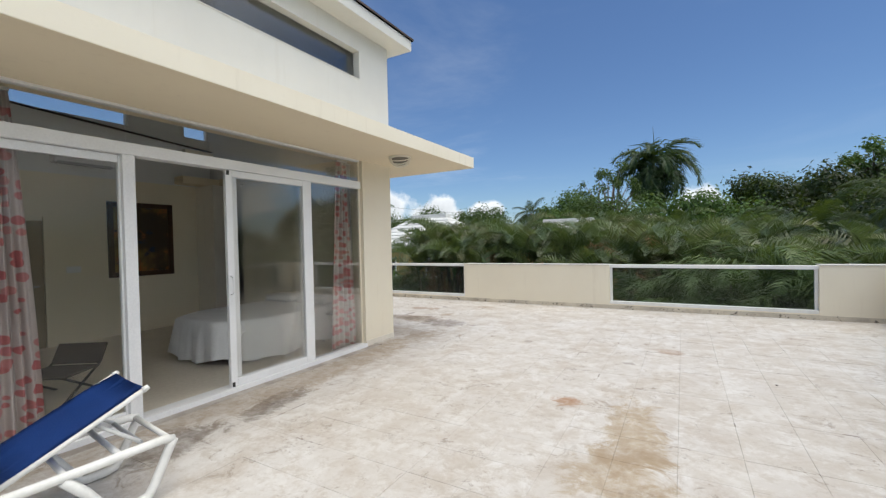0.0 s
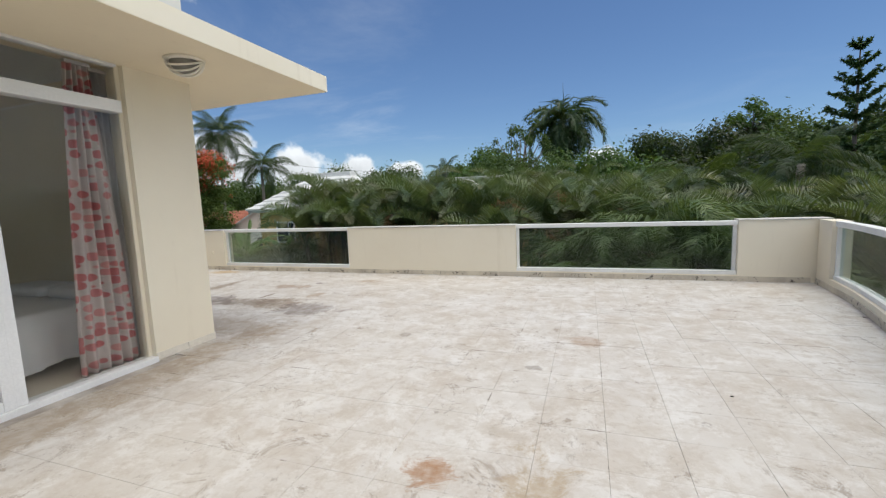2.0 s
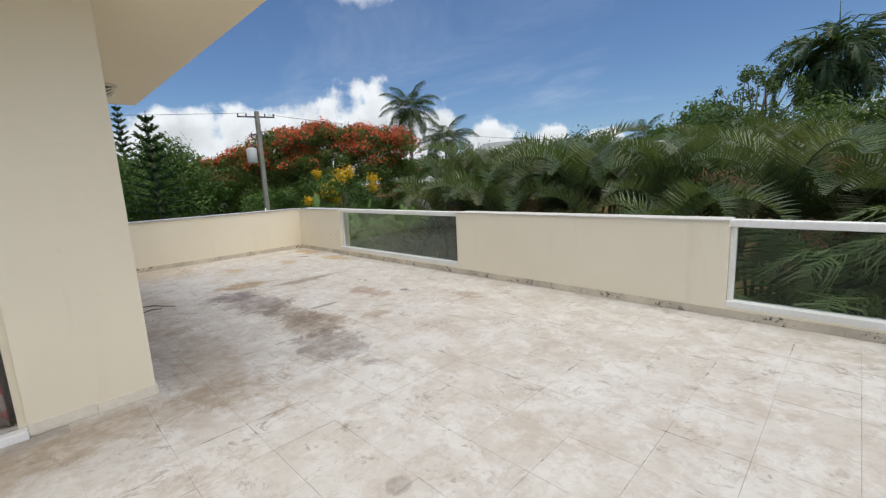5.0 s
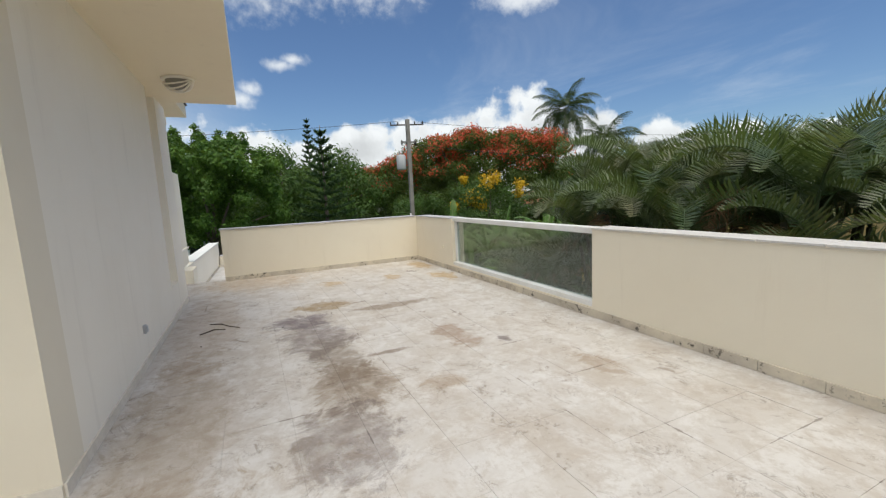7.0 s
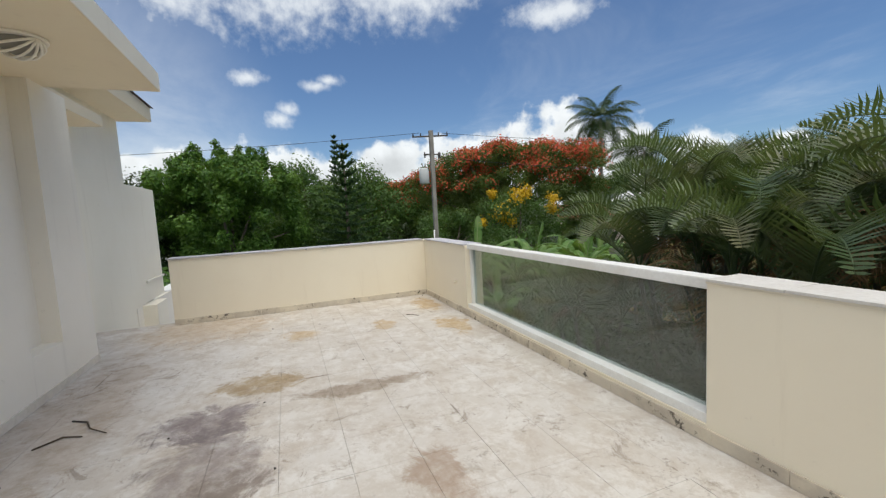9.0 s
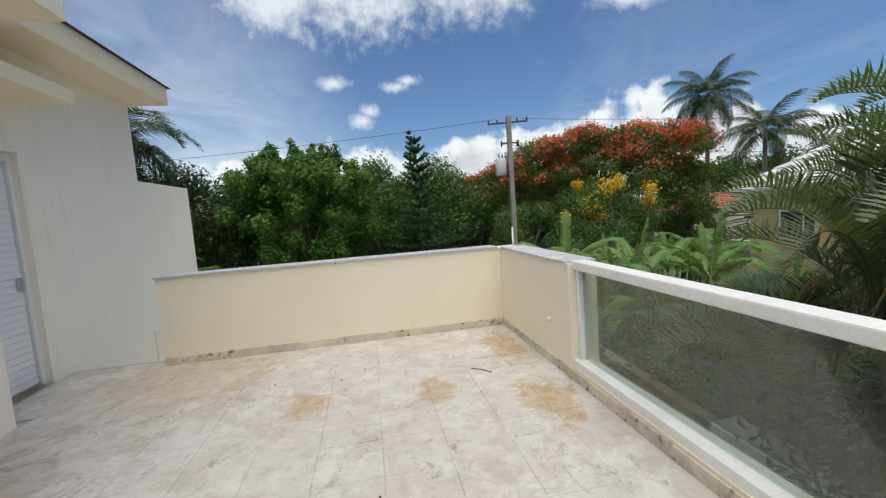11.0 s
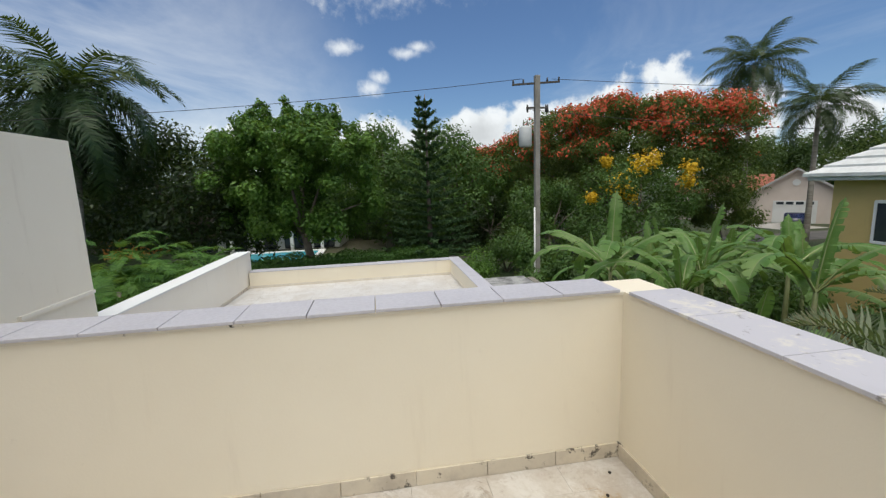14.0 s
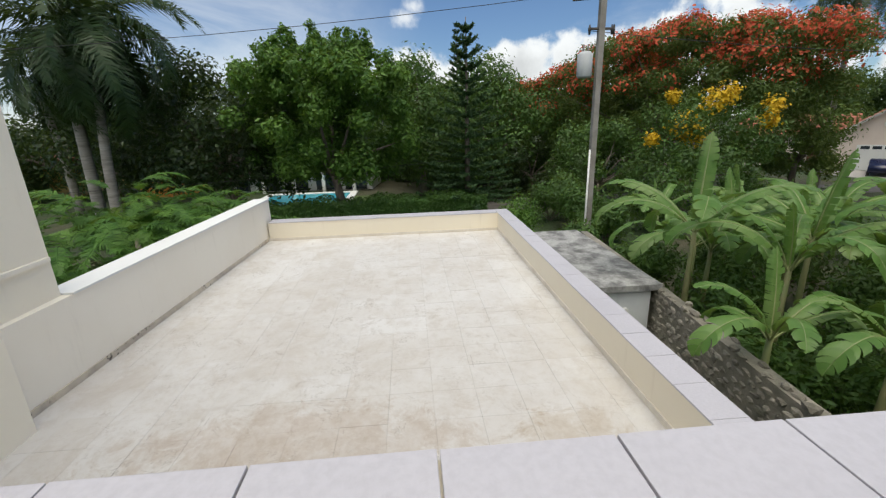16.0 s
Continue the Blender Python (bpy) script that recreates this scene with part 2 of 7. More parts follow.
def floor_tile_mat(name, stains, base=((0.50, 0.465, 0.425), (0.57, 0.55, 0.53), (0.42, 0.365, 0.31)), wear=0.85):
    """Worn pale marble: clouded, pitted, scuffed, each tile a little different; stains and darker strips lie at their
    own places.
    """
    g = Graph(name)
    col = g.mix(g.ramp(g.noise(0.55, 6, 0.62, distort=0.3), 0.35, 0.66), base[0], base[1])
    col = g.mix(g.ramp(g.noise(1.7, 9, 0.74, distort=0.4), 0.44, 0.66, 0, 0.8), col, base[2])
    col = g.mix(g.ramp(g.noise(3.1, 10, 0.78, distort=0.3), 0.47, 0.60, 0, 0.62 * wear), col, (0.66, 0.65, 0.635))
    col = g.mix(g.ramp(g.noise(7.0, 10, 0.80, distort=0.3), 0.49, 0.61, 0, 0.66 * wear), col, (0.41, 0.36, 0.31))
    col = g.mix(g.math("MULTIPLY", g.random(), 0.20), col, (0.44, 0.39, 0.33))
    scuff = g.math("MULTIPLY", g.ramp(g.noise(3.6, 10, 0.82, distort=0.9), 0.55, 0.63), g.ramp(g.noise(1.1, 4), 0.36, 0.55))
    col = g.mix(g.math("MULTIPLY", scuff, 0.85 * wear), col, (0.25, 0.205, 0.165))
    vein = g.math("ABSOLUTE", g.math("SUBTRACT", g.noise(2.3, 6, 0.6, distort=1.8), 0.5))
    cracks = g.math("MULTIPLY", g.ramp(vein, 0.0, 0.013, 1.0, 0.0), g.ramp(g.noise(1.6, 3), 0.56, 0.66))
    col = g.mix(g.math("MULTIPLY", cracks, 0.45), col, (0.20, 0.17, 0.14))
    crumbs = g.math("MULTIPLY", g.ramp(g.noise(21, 6, 0.72, distort=0.6), 0.555, 0.60), g.ramp(g.noise(1.9, 5, 0.6), 0.56, 0.66))
    col = g.mix(g.math("MULTIPLY", crumbs, 0.62 * wear), col, (0.19, 0.16, 0.135))
    pits = g.ramp(g.noise(38, 3, 0.6), 0.70, 0.76, 0, 0.4)
    col = g.mix(pits, col, (0.25, 0.21, 0.17))
    sep = g.nt.nodes.new("ShaderNodeSeparateXYZ")
    g.put(sep.inputs[0], g.pos)
    # chipped tile edges: dirt in some stretches of the joints
    chips = None
    for axis, origin in ((0, -1.3), (1, 5.5)):
        cell = g.math("FRACT", g.math("ADD", g.math("DIVIDE", g.math("SUBTRACT", sep.outputs[axis], origin), 0.405), 100.0))
        gap = g.math("SUBTRACT", 0.5, g.math("ABSOLUTE", g.math("SUBTRACT", cell, 0.5)))
        wide = g.math("MULTIPLY", g.math("SUBTRACT", g.noise(13, 5, 0.7), 0.38), 0.11)
        run = g.ramp(g.noise(1.5 + 0.35 * axis, 4, 0.6), 0.60, 0.66)
        line = g.math("MULTIPLY", g.math("LESS_THAN", gap, g.math("MULTIPLY", wide, run)), 1.0)
        chips = line if chips is None else g.math("MAXIMUM", chips, line)
    col = g.mix(g.math("MULTIPLY", chips, 0.72 * wear), col, (0.17, 0.14, 0.115))
    edge = g.math("MULTIPLY", g.math("SUBTRACT", g.noise(3.2, 9, 0.76, distort=0.8), 0.5), 3.4)
    patch = g.ramp(g.noise(7.0, 8, 0.75), 0.30, 0.62, 0.45, 1.25)
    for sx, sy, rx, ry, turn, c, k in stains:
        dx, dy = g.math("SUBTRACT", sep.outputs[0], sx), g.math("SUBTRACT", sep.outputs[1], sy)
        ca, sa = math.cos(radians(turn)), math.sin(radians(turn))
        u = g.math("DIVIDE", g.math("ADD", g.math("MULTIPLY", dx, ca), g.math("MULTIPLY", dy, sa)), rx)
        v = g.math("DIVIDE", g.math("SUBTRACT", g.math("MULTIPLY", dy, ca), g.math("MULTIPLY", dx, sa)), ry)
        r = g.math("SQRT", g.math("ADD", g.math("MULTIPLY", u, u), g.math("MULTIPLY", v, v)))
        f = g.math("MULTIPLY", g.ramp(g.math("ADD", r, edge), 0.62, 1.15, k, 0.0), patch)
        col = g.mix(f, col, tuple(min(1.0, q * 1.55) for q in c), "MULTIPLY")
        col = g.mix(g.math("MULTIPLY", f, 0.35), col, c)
    h = g.math("SUBTRACT", g.noise(24, 6, 0.7), g.math("MULTIPLY", pits, 0.8))
    g.bump(h, 0.35, 0.004)
    return g.done(col, g.ramp(g.noise(3, 4), 0.3, 0.7, 0.62, 0.85))


def leaf_mat(name, c1, c2, c3=None, rough=0.5, through=0.35, spread=1.0, light=(0.30, 0.42, 0.05)):
    """Leaves: each its own tint, light passing partly through the blade."""
    g = Graph(name)
    isl = g.geo.outputs["Random Per Island"]
    col = g.mix(isl, c1, c2)
    if c3:
        col = g.mix(g.ramp(g.noise(0.9 * spread, 3), 0.48, 0.66), col, c3)
    col = g.mix(g.math("MULTIPLY", g.random(), 0.25), col, tuple(c * 0.6 for c in c1))
    g.done(col, rough)
    g.b.inputs["Specular IOR Level"].default_value = 0.3
    tr = g.nt.nodes.new("ShaderNodeBsdfTranslucent")
    g.put(tr.inputs[0], g.mix(0.5, col, light))
    mx = g.nt.nodes.new("ShaderNodeMixShader")
    mx.inputs[0].default_value = through
    out = g.nt.nodes["Material Output"]
    g.nt.links.new(g.b.outputs[0], mx.inputs[1])
    g.nt.links.new(tr.outputs[0], mx.inputs[2])
    g.nt.links.new(mx.outputs[0], out.inputs[0])
    return g.m


def glass_mat(name, tint, rough=0.0, haze=0.0, gloss=0.5):
    """Thin pane: clear see-through sheet with mirror gloss by angle."""
    g = Graph(name)
    t = g.nt.nodes.new("ShaderNodeBsdfTransparent")
    t.inputs[0].default_value = (*[c ** 0.5 for c in tint], 1)
    gl = g.nt.nodes.new("ShaderNodeBsdfGlossy")
    gl.inputs["Roughness"].default_value = rough
    fr = g.nt.nodes.new("ShaderNodeFresnel")
    fr.inputs[0].default_value = 1.52
    mx = g.nt.nodes.new("ShaderNodeMixShader")
    g.put(mx.inputs[0], g.math("MULTIPLY", fr.outputs[0], gloss, True))
    g.put(mx.inputs[1], t.outputs[0])
    g.put(mx.inputs[2], gl.outputs[0])
    last = mx.outputs[0]
    if haze:
        d = g.nt.nodes.new("ShaderNodeBsdfDiffuse")
        d.inputs[0].default_value = (0.55, 0.56, 0.53, 1)
        m2 = g.nt.nodes.new("ShaderNodeMixShader")
        g.put(m2.inputs[0], g.ramp(g.noise(2.2, 5, 0.6), 0.3, 0.75, haze * 0.4, haze * 1.4))
        g.put(m2.inputs[1], last)
        g.put(m2.inputs[2], d.outputs[0])
        last = m2.outputs[0]
    g.nt.links.new(last, g.nt.nodes["Material Output"].inputs[0])
    return g.m


RUST, TAN, DARK, GREY, OCHRE = (0.36, 0.20, 0.10), (0.44, 0.37, 0.28), (0.17, 0.14, 0.12), (0.25, 0.22, 0.215), (0.48, 0.37, 0.23)
FLOOR_MARKS = [
    (-0.62, 3.62, 0.16, 0.13, 10, RUST, 0.7), (0.02, 3.10, 0.24, 0.85, 5, TAN, 0.8), (0.0, 2.45, 0.34, 0.45, 0, TAN, 0.7),
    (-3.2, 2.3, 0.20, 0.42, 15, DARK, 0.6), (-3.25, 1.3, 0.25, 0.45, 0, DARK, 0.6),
    (-6.45, 6.6, 0.30, 0.36, 0, (0.25, 0.22, 0.235), 0.8), (-5.75, 6.72, 0.6, 0.32, 4, (0.28, 0.25, 0.25), 0.65), (-5.0, 6.80, 0.8, 0.24, 0, (0.29, 0.25, 0.21), 0.6), (-4.4, 6.78, 0.55, 0.32, 0, (0.30, 0.24, 0.18), 0.6), (-3.7, 6.6, 0.55, 0.30, -10, GREY, 0.5),
    (-7.05, 7.0, 0.26, 0.42, 0, (0.36, 0.28, 0.17), 0.75), (-6.56, 7.8, 0.13, 0.62, 0, (0.31, 0.26, 0.21), 0.7), (-5.05, 7.98, 0.46, 0.18, 0, (0.38, 0.30, 0.24), 0.7), (-4.95, 7.2, 0.05, 0.24, 0, (0.26, 0.21, 0.17), 0.7), (-4.1, 7.4, 0.12, 0.2, 0, (0.42, 0.34, 0.26), 0.45), (-3.77, 8.67, 0.24, 0.14, 10, (0.40, 0.33, 0.26), 0.6),
    (-4.67, 8.33, 0.09, 0.08, 0, GREY, 0.8), (-9.28, 9.25, 0.42, 0.20, 0, OCHRE, 0.8), (-8.0, 9.2, 0.42, 0.22, 0, OCHRE, 0.85),
    (-8.48, 7.34, 0.26, 0.22, 0, OCHRE, 0.7), (-8.42, 8.4, 0.22, 0.16, 0, OCHRE, 0.7), (0.2, 6.0, 0.18, 0.16, 0, (0.44, 0.36, 0.30), 0.75),
    # from the third on: long browner strips beside the glazing and the house walls
    (-0.23, 5.19, 0.07, 0.05, 0, DARK, 0.35), (-1.74, 5.8, 0.07, 0.06, 0, DARK, 0.3), (-3.55, 3.3, 0.35, 2.6, 0, (0.42, 0.35, 0.27), 0.55),
    (-4.4, 5.6, 1.4, 0.35, 0, (0.42, 0.36, 0.29), 0.5), (-7.0, 5.6, 1.8, 0.35, 0, (0.44, 0.37, 0.30), 0.45), (-9.5, 6.2, 0.7, 0.9, 0, (0.52, 0.42, 0.31), 0.45),
]
CREAM = plaster("cream_plaster", (0.79, 0.725, 0.59), (0.76, 0.69, 0.555), (0.58, 0.50, 0.38))
PALE = plaster("pale_plaster", (0.87, 0.82, 0.72), (0.84, 0.785, 0.68), (0.60, 0.55, 0.47))
WHITEWALL = plaster("white_plaster", (0.76, 0.765, 0.75), (0.72, 0.725, 0.71), (0.62, 0.60, 0.56))
FLOOR = floor_tile_mat("worn_marble_tiles", FLOOR_MARKS)
FLOOR2 = floor_tile_mat("sun_bleached_tiles", [(-12.5, 7.2, 0.5, 1.6, 0, (0.42, 0.34, 0.27), 0.35), (-12.4, 9.4, 0.3, 0.5, 0, TAN, 0.35)], ((0.56, 0.545, 0.525), (0.62, 0.612, 0.60), (0.50, 0.468, 0.43)), 0.35)
GROUT = plain("grout", (0.52, 0.48, 0.44), (0.26, 0.22, 0.19), 1.9, 7, 0.9)


def skirting_mat():
    """Cream stone strip, patchily dirty, with black mould specks."""
    g = Graph("stained_skirting_tile")
    col = g.mix(g.ramp(g.noise(3.0, 6, 0.65), 0.40, 0.68), (0.66, 0.59, 0.47), (0.45, 0.39, 0.31))
    col = g.mix(g.ramp(g.noise(1.3, 3), 0.4, 0.6, 0.0, 0.4), col, (0.40, 0.36, 0.31))
    specks = g.math("MULTIPLY", g.ramp(g.noise(14, 5, 0.7), 0.56, 0.61), g.ramp(g.noise(2.1, 4), 0.43, 0.55))
    col = g.mix(g.math("MULTIPLY", specks, 0.9), col, (0.06, 0.05, 0.04))
    g.bump(g.noise(30, 5), 0.3, 0.004)
    return g.done(col, 0.8)


SKIRT = skirting_mat()
COPING_PALE = plain("painted_coping_tile", (0.66, 0.64, 0.61), (0.58, 0.55, 0.51), 2.5, 40, 0.6, 0.15)
g = Graph("worn_coping_tile")
_c = g.mix(g.ramp(g.noise(1.4, 5, 0.6), 0.4, 0.65), (0.53, 0.515, 0.55), (0.46, 0.45, 0.48))
_c = g.mix(g.ramp(g.noise(3.4, 8, 0.72), 0.52, 0.60, 0, 0.75), _c, (0.70, 0.66, 0.58))
_c = g.mix(g.ramp(g.noise(13, 6, 0.7), 0.60, 0.66, 0, 0.7), _c, (0.16, 0.14, 0.13))
g.bump(g.noise(45, 4), 0.15, 0.002)
COPING_WORN = g.done(_c, 0.5)
COPING = plain("coping_tile", (0.53, 0.515, 0.55), (0.48, 0.465, 0.50), 1.2, 50, 0.42, 0.08)
ALU = plain("white_aluminium", (0.84, 0.84, 0.84), (0.79, 0.79, 0.79), 2, 60, 0.4, 0.05)
GREYALU = plain("grey_aluminium", (0.45, 0.46, 0.47), (0.40, 0.41, 0.42), 2, 60, 0.4, 0.05)
RAILWHITE = plain("rail_paint", (0.82, 0.82, 0.81), (0.74, 0.73, 0.70), 3, 40, 0.5, 0.1)
SOFFIT = plaster("soffit_paint", (0.80, 0.70, 0.52), (0.77, 0.67, 0.50), (0.60, 0.50, 0.36))
GLASS = glass_mat("window_glass", (0.93, 0.93, 0.91), 0.0, 0.005, 0.36)
RAILGLASS = glass_mat("balustrade_glass", (0.56, 0.63, 0.595), 0.0, 0.006, 0.30)
SHINGLE = plain("dark_shingle", (0.07, 0.055, 0.05), (0.12, 0.09, 0.08), 3, 30, 0.85, 0.5)
BLACK = plain("black_plastic", (0.02, 0.02, 0.02), (0.03, 0.03, 0.03), 4, 40, 0.5, 0.05)


# ---- building helpers ----
def bm_box(x0, x1, y0, y1, z0, z1, bevel=0.0, bm=None):
    own = bm is None
    bm = bm or bmesh.new()
    vs = [bm.verts.new((x, y, z)) for z in (z0, z1) for y in (y0, y1) for x in (x0, x1)]
    fs = [bm.faces.new([vs[i] for i in f]) for f in ((0, 2, 3, 1), (4, 5, 7, 6), (0, 1, 5, 4), (2, 6, 7, 3), (0, 4, 6, 2), (1, 3, 7, 5))]
    if bevel and own:
        bmesh.ops.bevel(bm, geom=bm.edges[:], offset=bevel, segments=2, profile=0.6, affect="EDGES")
    return bm


def finish(name, bm, material, smooth=False):
    me = bpy.data.meshes.new(name)
    bm.to_mesh(me)
    bm.free()
    for m in (material if isinstance(material, (list, tuple)) else [material]):
        me.materials.append(m)
    if smooth:
        for p in me.polygons:
            p.use_smooth = True
    return me


def part(name, bm, material, parent=None, label="", smooth=False, matrix=None):
    me = finish(name, bm, material, smooth) if isinstance(bm, bmesh.types.BMesh) else bm
    ob = new(name, me)
    if matrix is not None:
        ob.matrix_basis = matrix
    ob.parent = parent
    if label:
        tagged(ob, label)
    return ob


def base(name, at, label, category, group="", kind="", turn=0.0):
    ob = new(name)
    ob.empty_display_size = 0.2
    ob.matrix_basis = pose(*at, 0, 0, turn)
    return tagged(ob, label, category, group, kind)


def setting(name, bm, material, label, category, smooth=False):
    return tagged(part(name, bm, material, None, "", smooth), label, category, "", "structure")


def tube(bm, pts, radii, sides=8, cap=True):
    """A round tube along pts, with a radius at each."""
    rings = []
    for i, p in enumerate(pts):
        p = Vector(p)
        d = (Vector(pts[min(i + 1, len(pts) - 1)]) - Vector(pts[max(i - 1, 0)])).normalized()
        up = Vector((0, 0, 1)) if abs(d.z) < 0.95 else Vector((1, 0, 0))
        a = d.cross(up).normalized()
        b = d.cross(a)
        rings.append([bm.verts.new(p + (a * math.cos(k * math.tau / sides) + b * math.sin(k * math.tau / sides)) * radii[i]) for k in range(sides)])
    for r0, r1 in zip(rings, rings[1:]):
        for k in range(sides):
            f = bm.faces.new((r0[k], r0[(k + 1) % sides], r1[(k + 1) % sides], r1[k]))
            f.smooth = True
    if cap:
        bm.faces.new(rings[0][::-1])
        bm.faces.new(rings[-1])
    return bm


def prism(bm, poly, z0, z1):
    """A flat polygon (x, y) raised from z0 to z1."""
    lo = [bm.verts.new((x, y, z0)) for x, y in poly]
    hi = [bm.verts.new((x, y, z1)) for x, y in poly]
    bm.faces.new(lo[::-1])
    bm.faces.new(hi)
    for i in range(len(poly)):
        j = (i + 1) % len(poly)
        bm.faces.new((lo[i], lo[j], hi[j], hi[i]))
    bmesh.ops.recalc_face_normals(bm, faces=bm.faces[:])
    return bm


GROUND = -4.3
WING = plaster("wing_plaster", (0.88, 0.825, 0.70), (0.855, 0.795, 0.665), (0.58, 0.51, 0.40))
EDGE_X = -10.03        # inner face of the end parapet
NORTH_Y = 9.53         # inner face of the north parapet
# ---- terrace slab and storey below ----
bm = prism(bmesh.new(), [(-10.27, 4.62), (-8.9, 4.62), (-8.9, 5.0), (-4.1, 5.0), (-4.1, -4.5), (2.3, -4.5), (2.3, 2.0), (2.6, 4.6), (3.1, 6.6), (3.55, 8.6), (3.7, 9.8), (-10.27, 9.8)], -0.4, -0.012)
floor = setting("floor", bm, GROUT, "terrace floor of worn pale marble tiles with brown stains", "floor")
setting("wall_below", bm_box(-10.2, 2.2, -4.5, 9.7, GROUND, -0.4), CREAM, "cream rendered storey under the terrace", "wall")

# ---- lower roof ----
LOW = -0.90
roof_low = setting("floor_lower_roof", bm_box(-19.2, -10.27, 4.7, 10.45, LOW - 0.35, LOW - 0.012), GROUT, "flat lower roof paved with bleached pale tiles", "roof terrace")
setting("wall_lower_house", bm_box(-19.1, -10.2, 4.75, 10.4, GROUND, LOW - 0.35), CREAM, "cream rendered wall under the lower roof", "wall")
low_right = setting("wall_lower_north", bm_box(-19.35, -10.27, 10.155, 10.43, LOW - 0.012, -0.50), CREAM, "low cream parapet beside the lower roof", "parapet")
low_far = setting("wall_lower_west", bm_box(-19.35, -19.02, 4.98, 10.155, LOW - 0.012, -0.50), CREAM, "low cream parapet at the roof's end", "parapet")
g = Graph("mouldy_mortar")
g.bump(g.noise(40, 4), 0.4, 0.004)
MORTAR = g.done(g.mix(g.ramp(g.noise(4.2, 7, 0.75), 0.60, 0.65), (0.70, 0.645, 0.53), (0.05, 0.044, 0.038)), 0.95)
low_left = setting("wall_lower_south", prism(bmesh.new(), [(-13.88, 4.35), (-12.0, 4.35), (-12.0, 4.635), (-13.88, 4.72), (-19.35, 4.96), (-19.35, 4.66)], LOW - 0.3, -0.02), PALE, "taller pale parapet beside the lower roof", "parapet")
setting("wall_lower_pier", bm_box(-12.95, -12.25, 4.63, 4.88, LOW - 0.2, -0.02, 0.006), WING, "rendered pier below the opening in the parapet", "wall")
setting("trim_lower_south", prism(bmesh.new(), [(-13.885, 4.40), (-13.885, 4.74), (-19.36, 4.98), (-19.36, 4.64)], -0.018, 0.004), WHITEWALL, "white painted coping on the tall parapet", "coping")

# ---- north and end parapets ----
PT = 0.965            # wall top under the coping
par_n1 = setting("wall_north_west", bm_box(-10.27, -8.25, NORTH_Y, NORTH_Y + 0.25, -0.012, PT), CREAM, "cream rendered terrace parapet corner", "parapet")
par_n2 = setting("wall_north_middle", bm_box(-4.74, -1.08, NORTH_Y, NORTH_Y + 0.25, -0.012, PT + 0.01), CREAM, "cream rendered parapet between glass panels", "parapet")
par_n3 = setting("wall_north_east", bm_box(2.52, 3.72, NORTH_Y, NORTH_Y + 0.25, -0.012, PT + 0.03), CREAM, "cream rendered parapet by the curved corner", "parapet")
par_w = setting("wall_west", bm_box(-10.27, EDGE_X, 5.65, NORTH_Y, -0.012, PT), CREAM, "cream rendered end parapet of the terrace", "parapet")


def coping(parent, x0, x1, y0, y1, z, step, along, tile=None):
    """Thin tiles laid along a wall's top, with open joints and a small overhang."""
    n = max(1, round(((x1 - x0) if along == "x" else (y1 - y0)) / step))
    for i in range(n):
        if along == "x":
            a, b = x0 + (x1 - x0) * i / n, x0 + (x1 - x0) * (i + 1) / n
            m = pose((a + b) / 2, (y0 + y1) / 2, z + random.uniform(-0.001, 0.0015), random.uniform(-0.3, 0.3), 0, random.uniform(-0.25, 0.25))
            lx, ly = b - a - 0.005, y1 - y0
        else:
            a, b = y0 + (y1 - y0) * i / n, y0 + (y1 - y0) * (i + 1) / n
            m = pose((x0 + x1) / 2, (a + b) / 2, z + random.uniform(-0.001, 0.0015), 0, random.uniform(-0.3, 0.3), random.uniform(-0.25, 0.25))
            lx, ly = x1 - x0, b - a - 0.005
        part("coping_tile", bm_box(-lx / 2, lx / 2, -ly / 2, ly / 2, 0, 0.016, 0.002), tile or COPING, parent, "", matrix=m)


part("mortar_bed", bm_box(-10.277, -10.019, 5.645, 9.528, PT - 0.014, PT + 0.001), MORTAR, par_w, "thin mould-blackened mortar under the coping")
part("mortar_bed", bm_box(-4.745, -1.075, 9.524, 9.785, PT - 0.002, PT + 0.0108), MORTAR, par_n2, "thin mould-blackened mortar under the coping")
coping(par_w, -10.285, -10.01, 5.63, 9.50, PT + 0.002, 0.33, "y")
coping(par_n1, -9.96, -8.28, 9.515, 9.80, PT + 0.002, 0.41, "x", COPING_WORN)
coping(par_n2, -4.74, -1.08, 9.515, 9.80, PT + 0.012, 0.41, "x", COPING_PALE)
coping(par_n3, 2.52, 3.74, 9.515, 9.80, PT + 0.032, 0.41, "x", COPING_PALE)
coping(low_right, -19.36, -10.29, 10.15, 10.44, -0.498, 0.41, "x")
coping(low_far, -19.36, -19.01, 4.99, 10.14, -0.498, 0.41, "y")


def glass_panel(x0, x1):
    """Framed glass balustrade between two pieces of parapet."""
    t = base("glass_balustrade", (0, 0, 0), "tinted glass balustrade in white aluminium frame on terrace edge", "balustrade", "terrace balustrades")
    y = 9.63
    part("kerb", bm_box(x0, x1, NORTH_Y + 0.004, 9.78, -0.012, 0.105), CREAM, t)
    part("bottom_rail", bm_box(x0 + 0.002, x1 - 0.002, y - 0.088, y + 0.05, 0.106, 0.168, 0.006), RAILWHITE, t)
    part("top_rail", bm_box(x0 - 0.015, x1 + 0.015, y - 0.065, y + 0.065, 0.918, 0.99, 0.012), RAILWHITE, t)
    for a in (x0 + 0.003, x1 - 0.053):
        part("frame_post", bm_box(a, a + 0.05, y - 0.035, y + 0.035, 0.169, 0.917, 0.005), RAILWHITE, t)
    p = part("pane", bm_box(x0 + 0.05, x1 - 0.05, y - 0.004, y + 0.004, 0.165, 0.92), RAILGLASS, t)
    p.visible_shadow = False
    return t


glass_panel(-8.25, -4.74)
glass_panel(-1.08, 2.52)

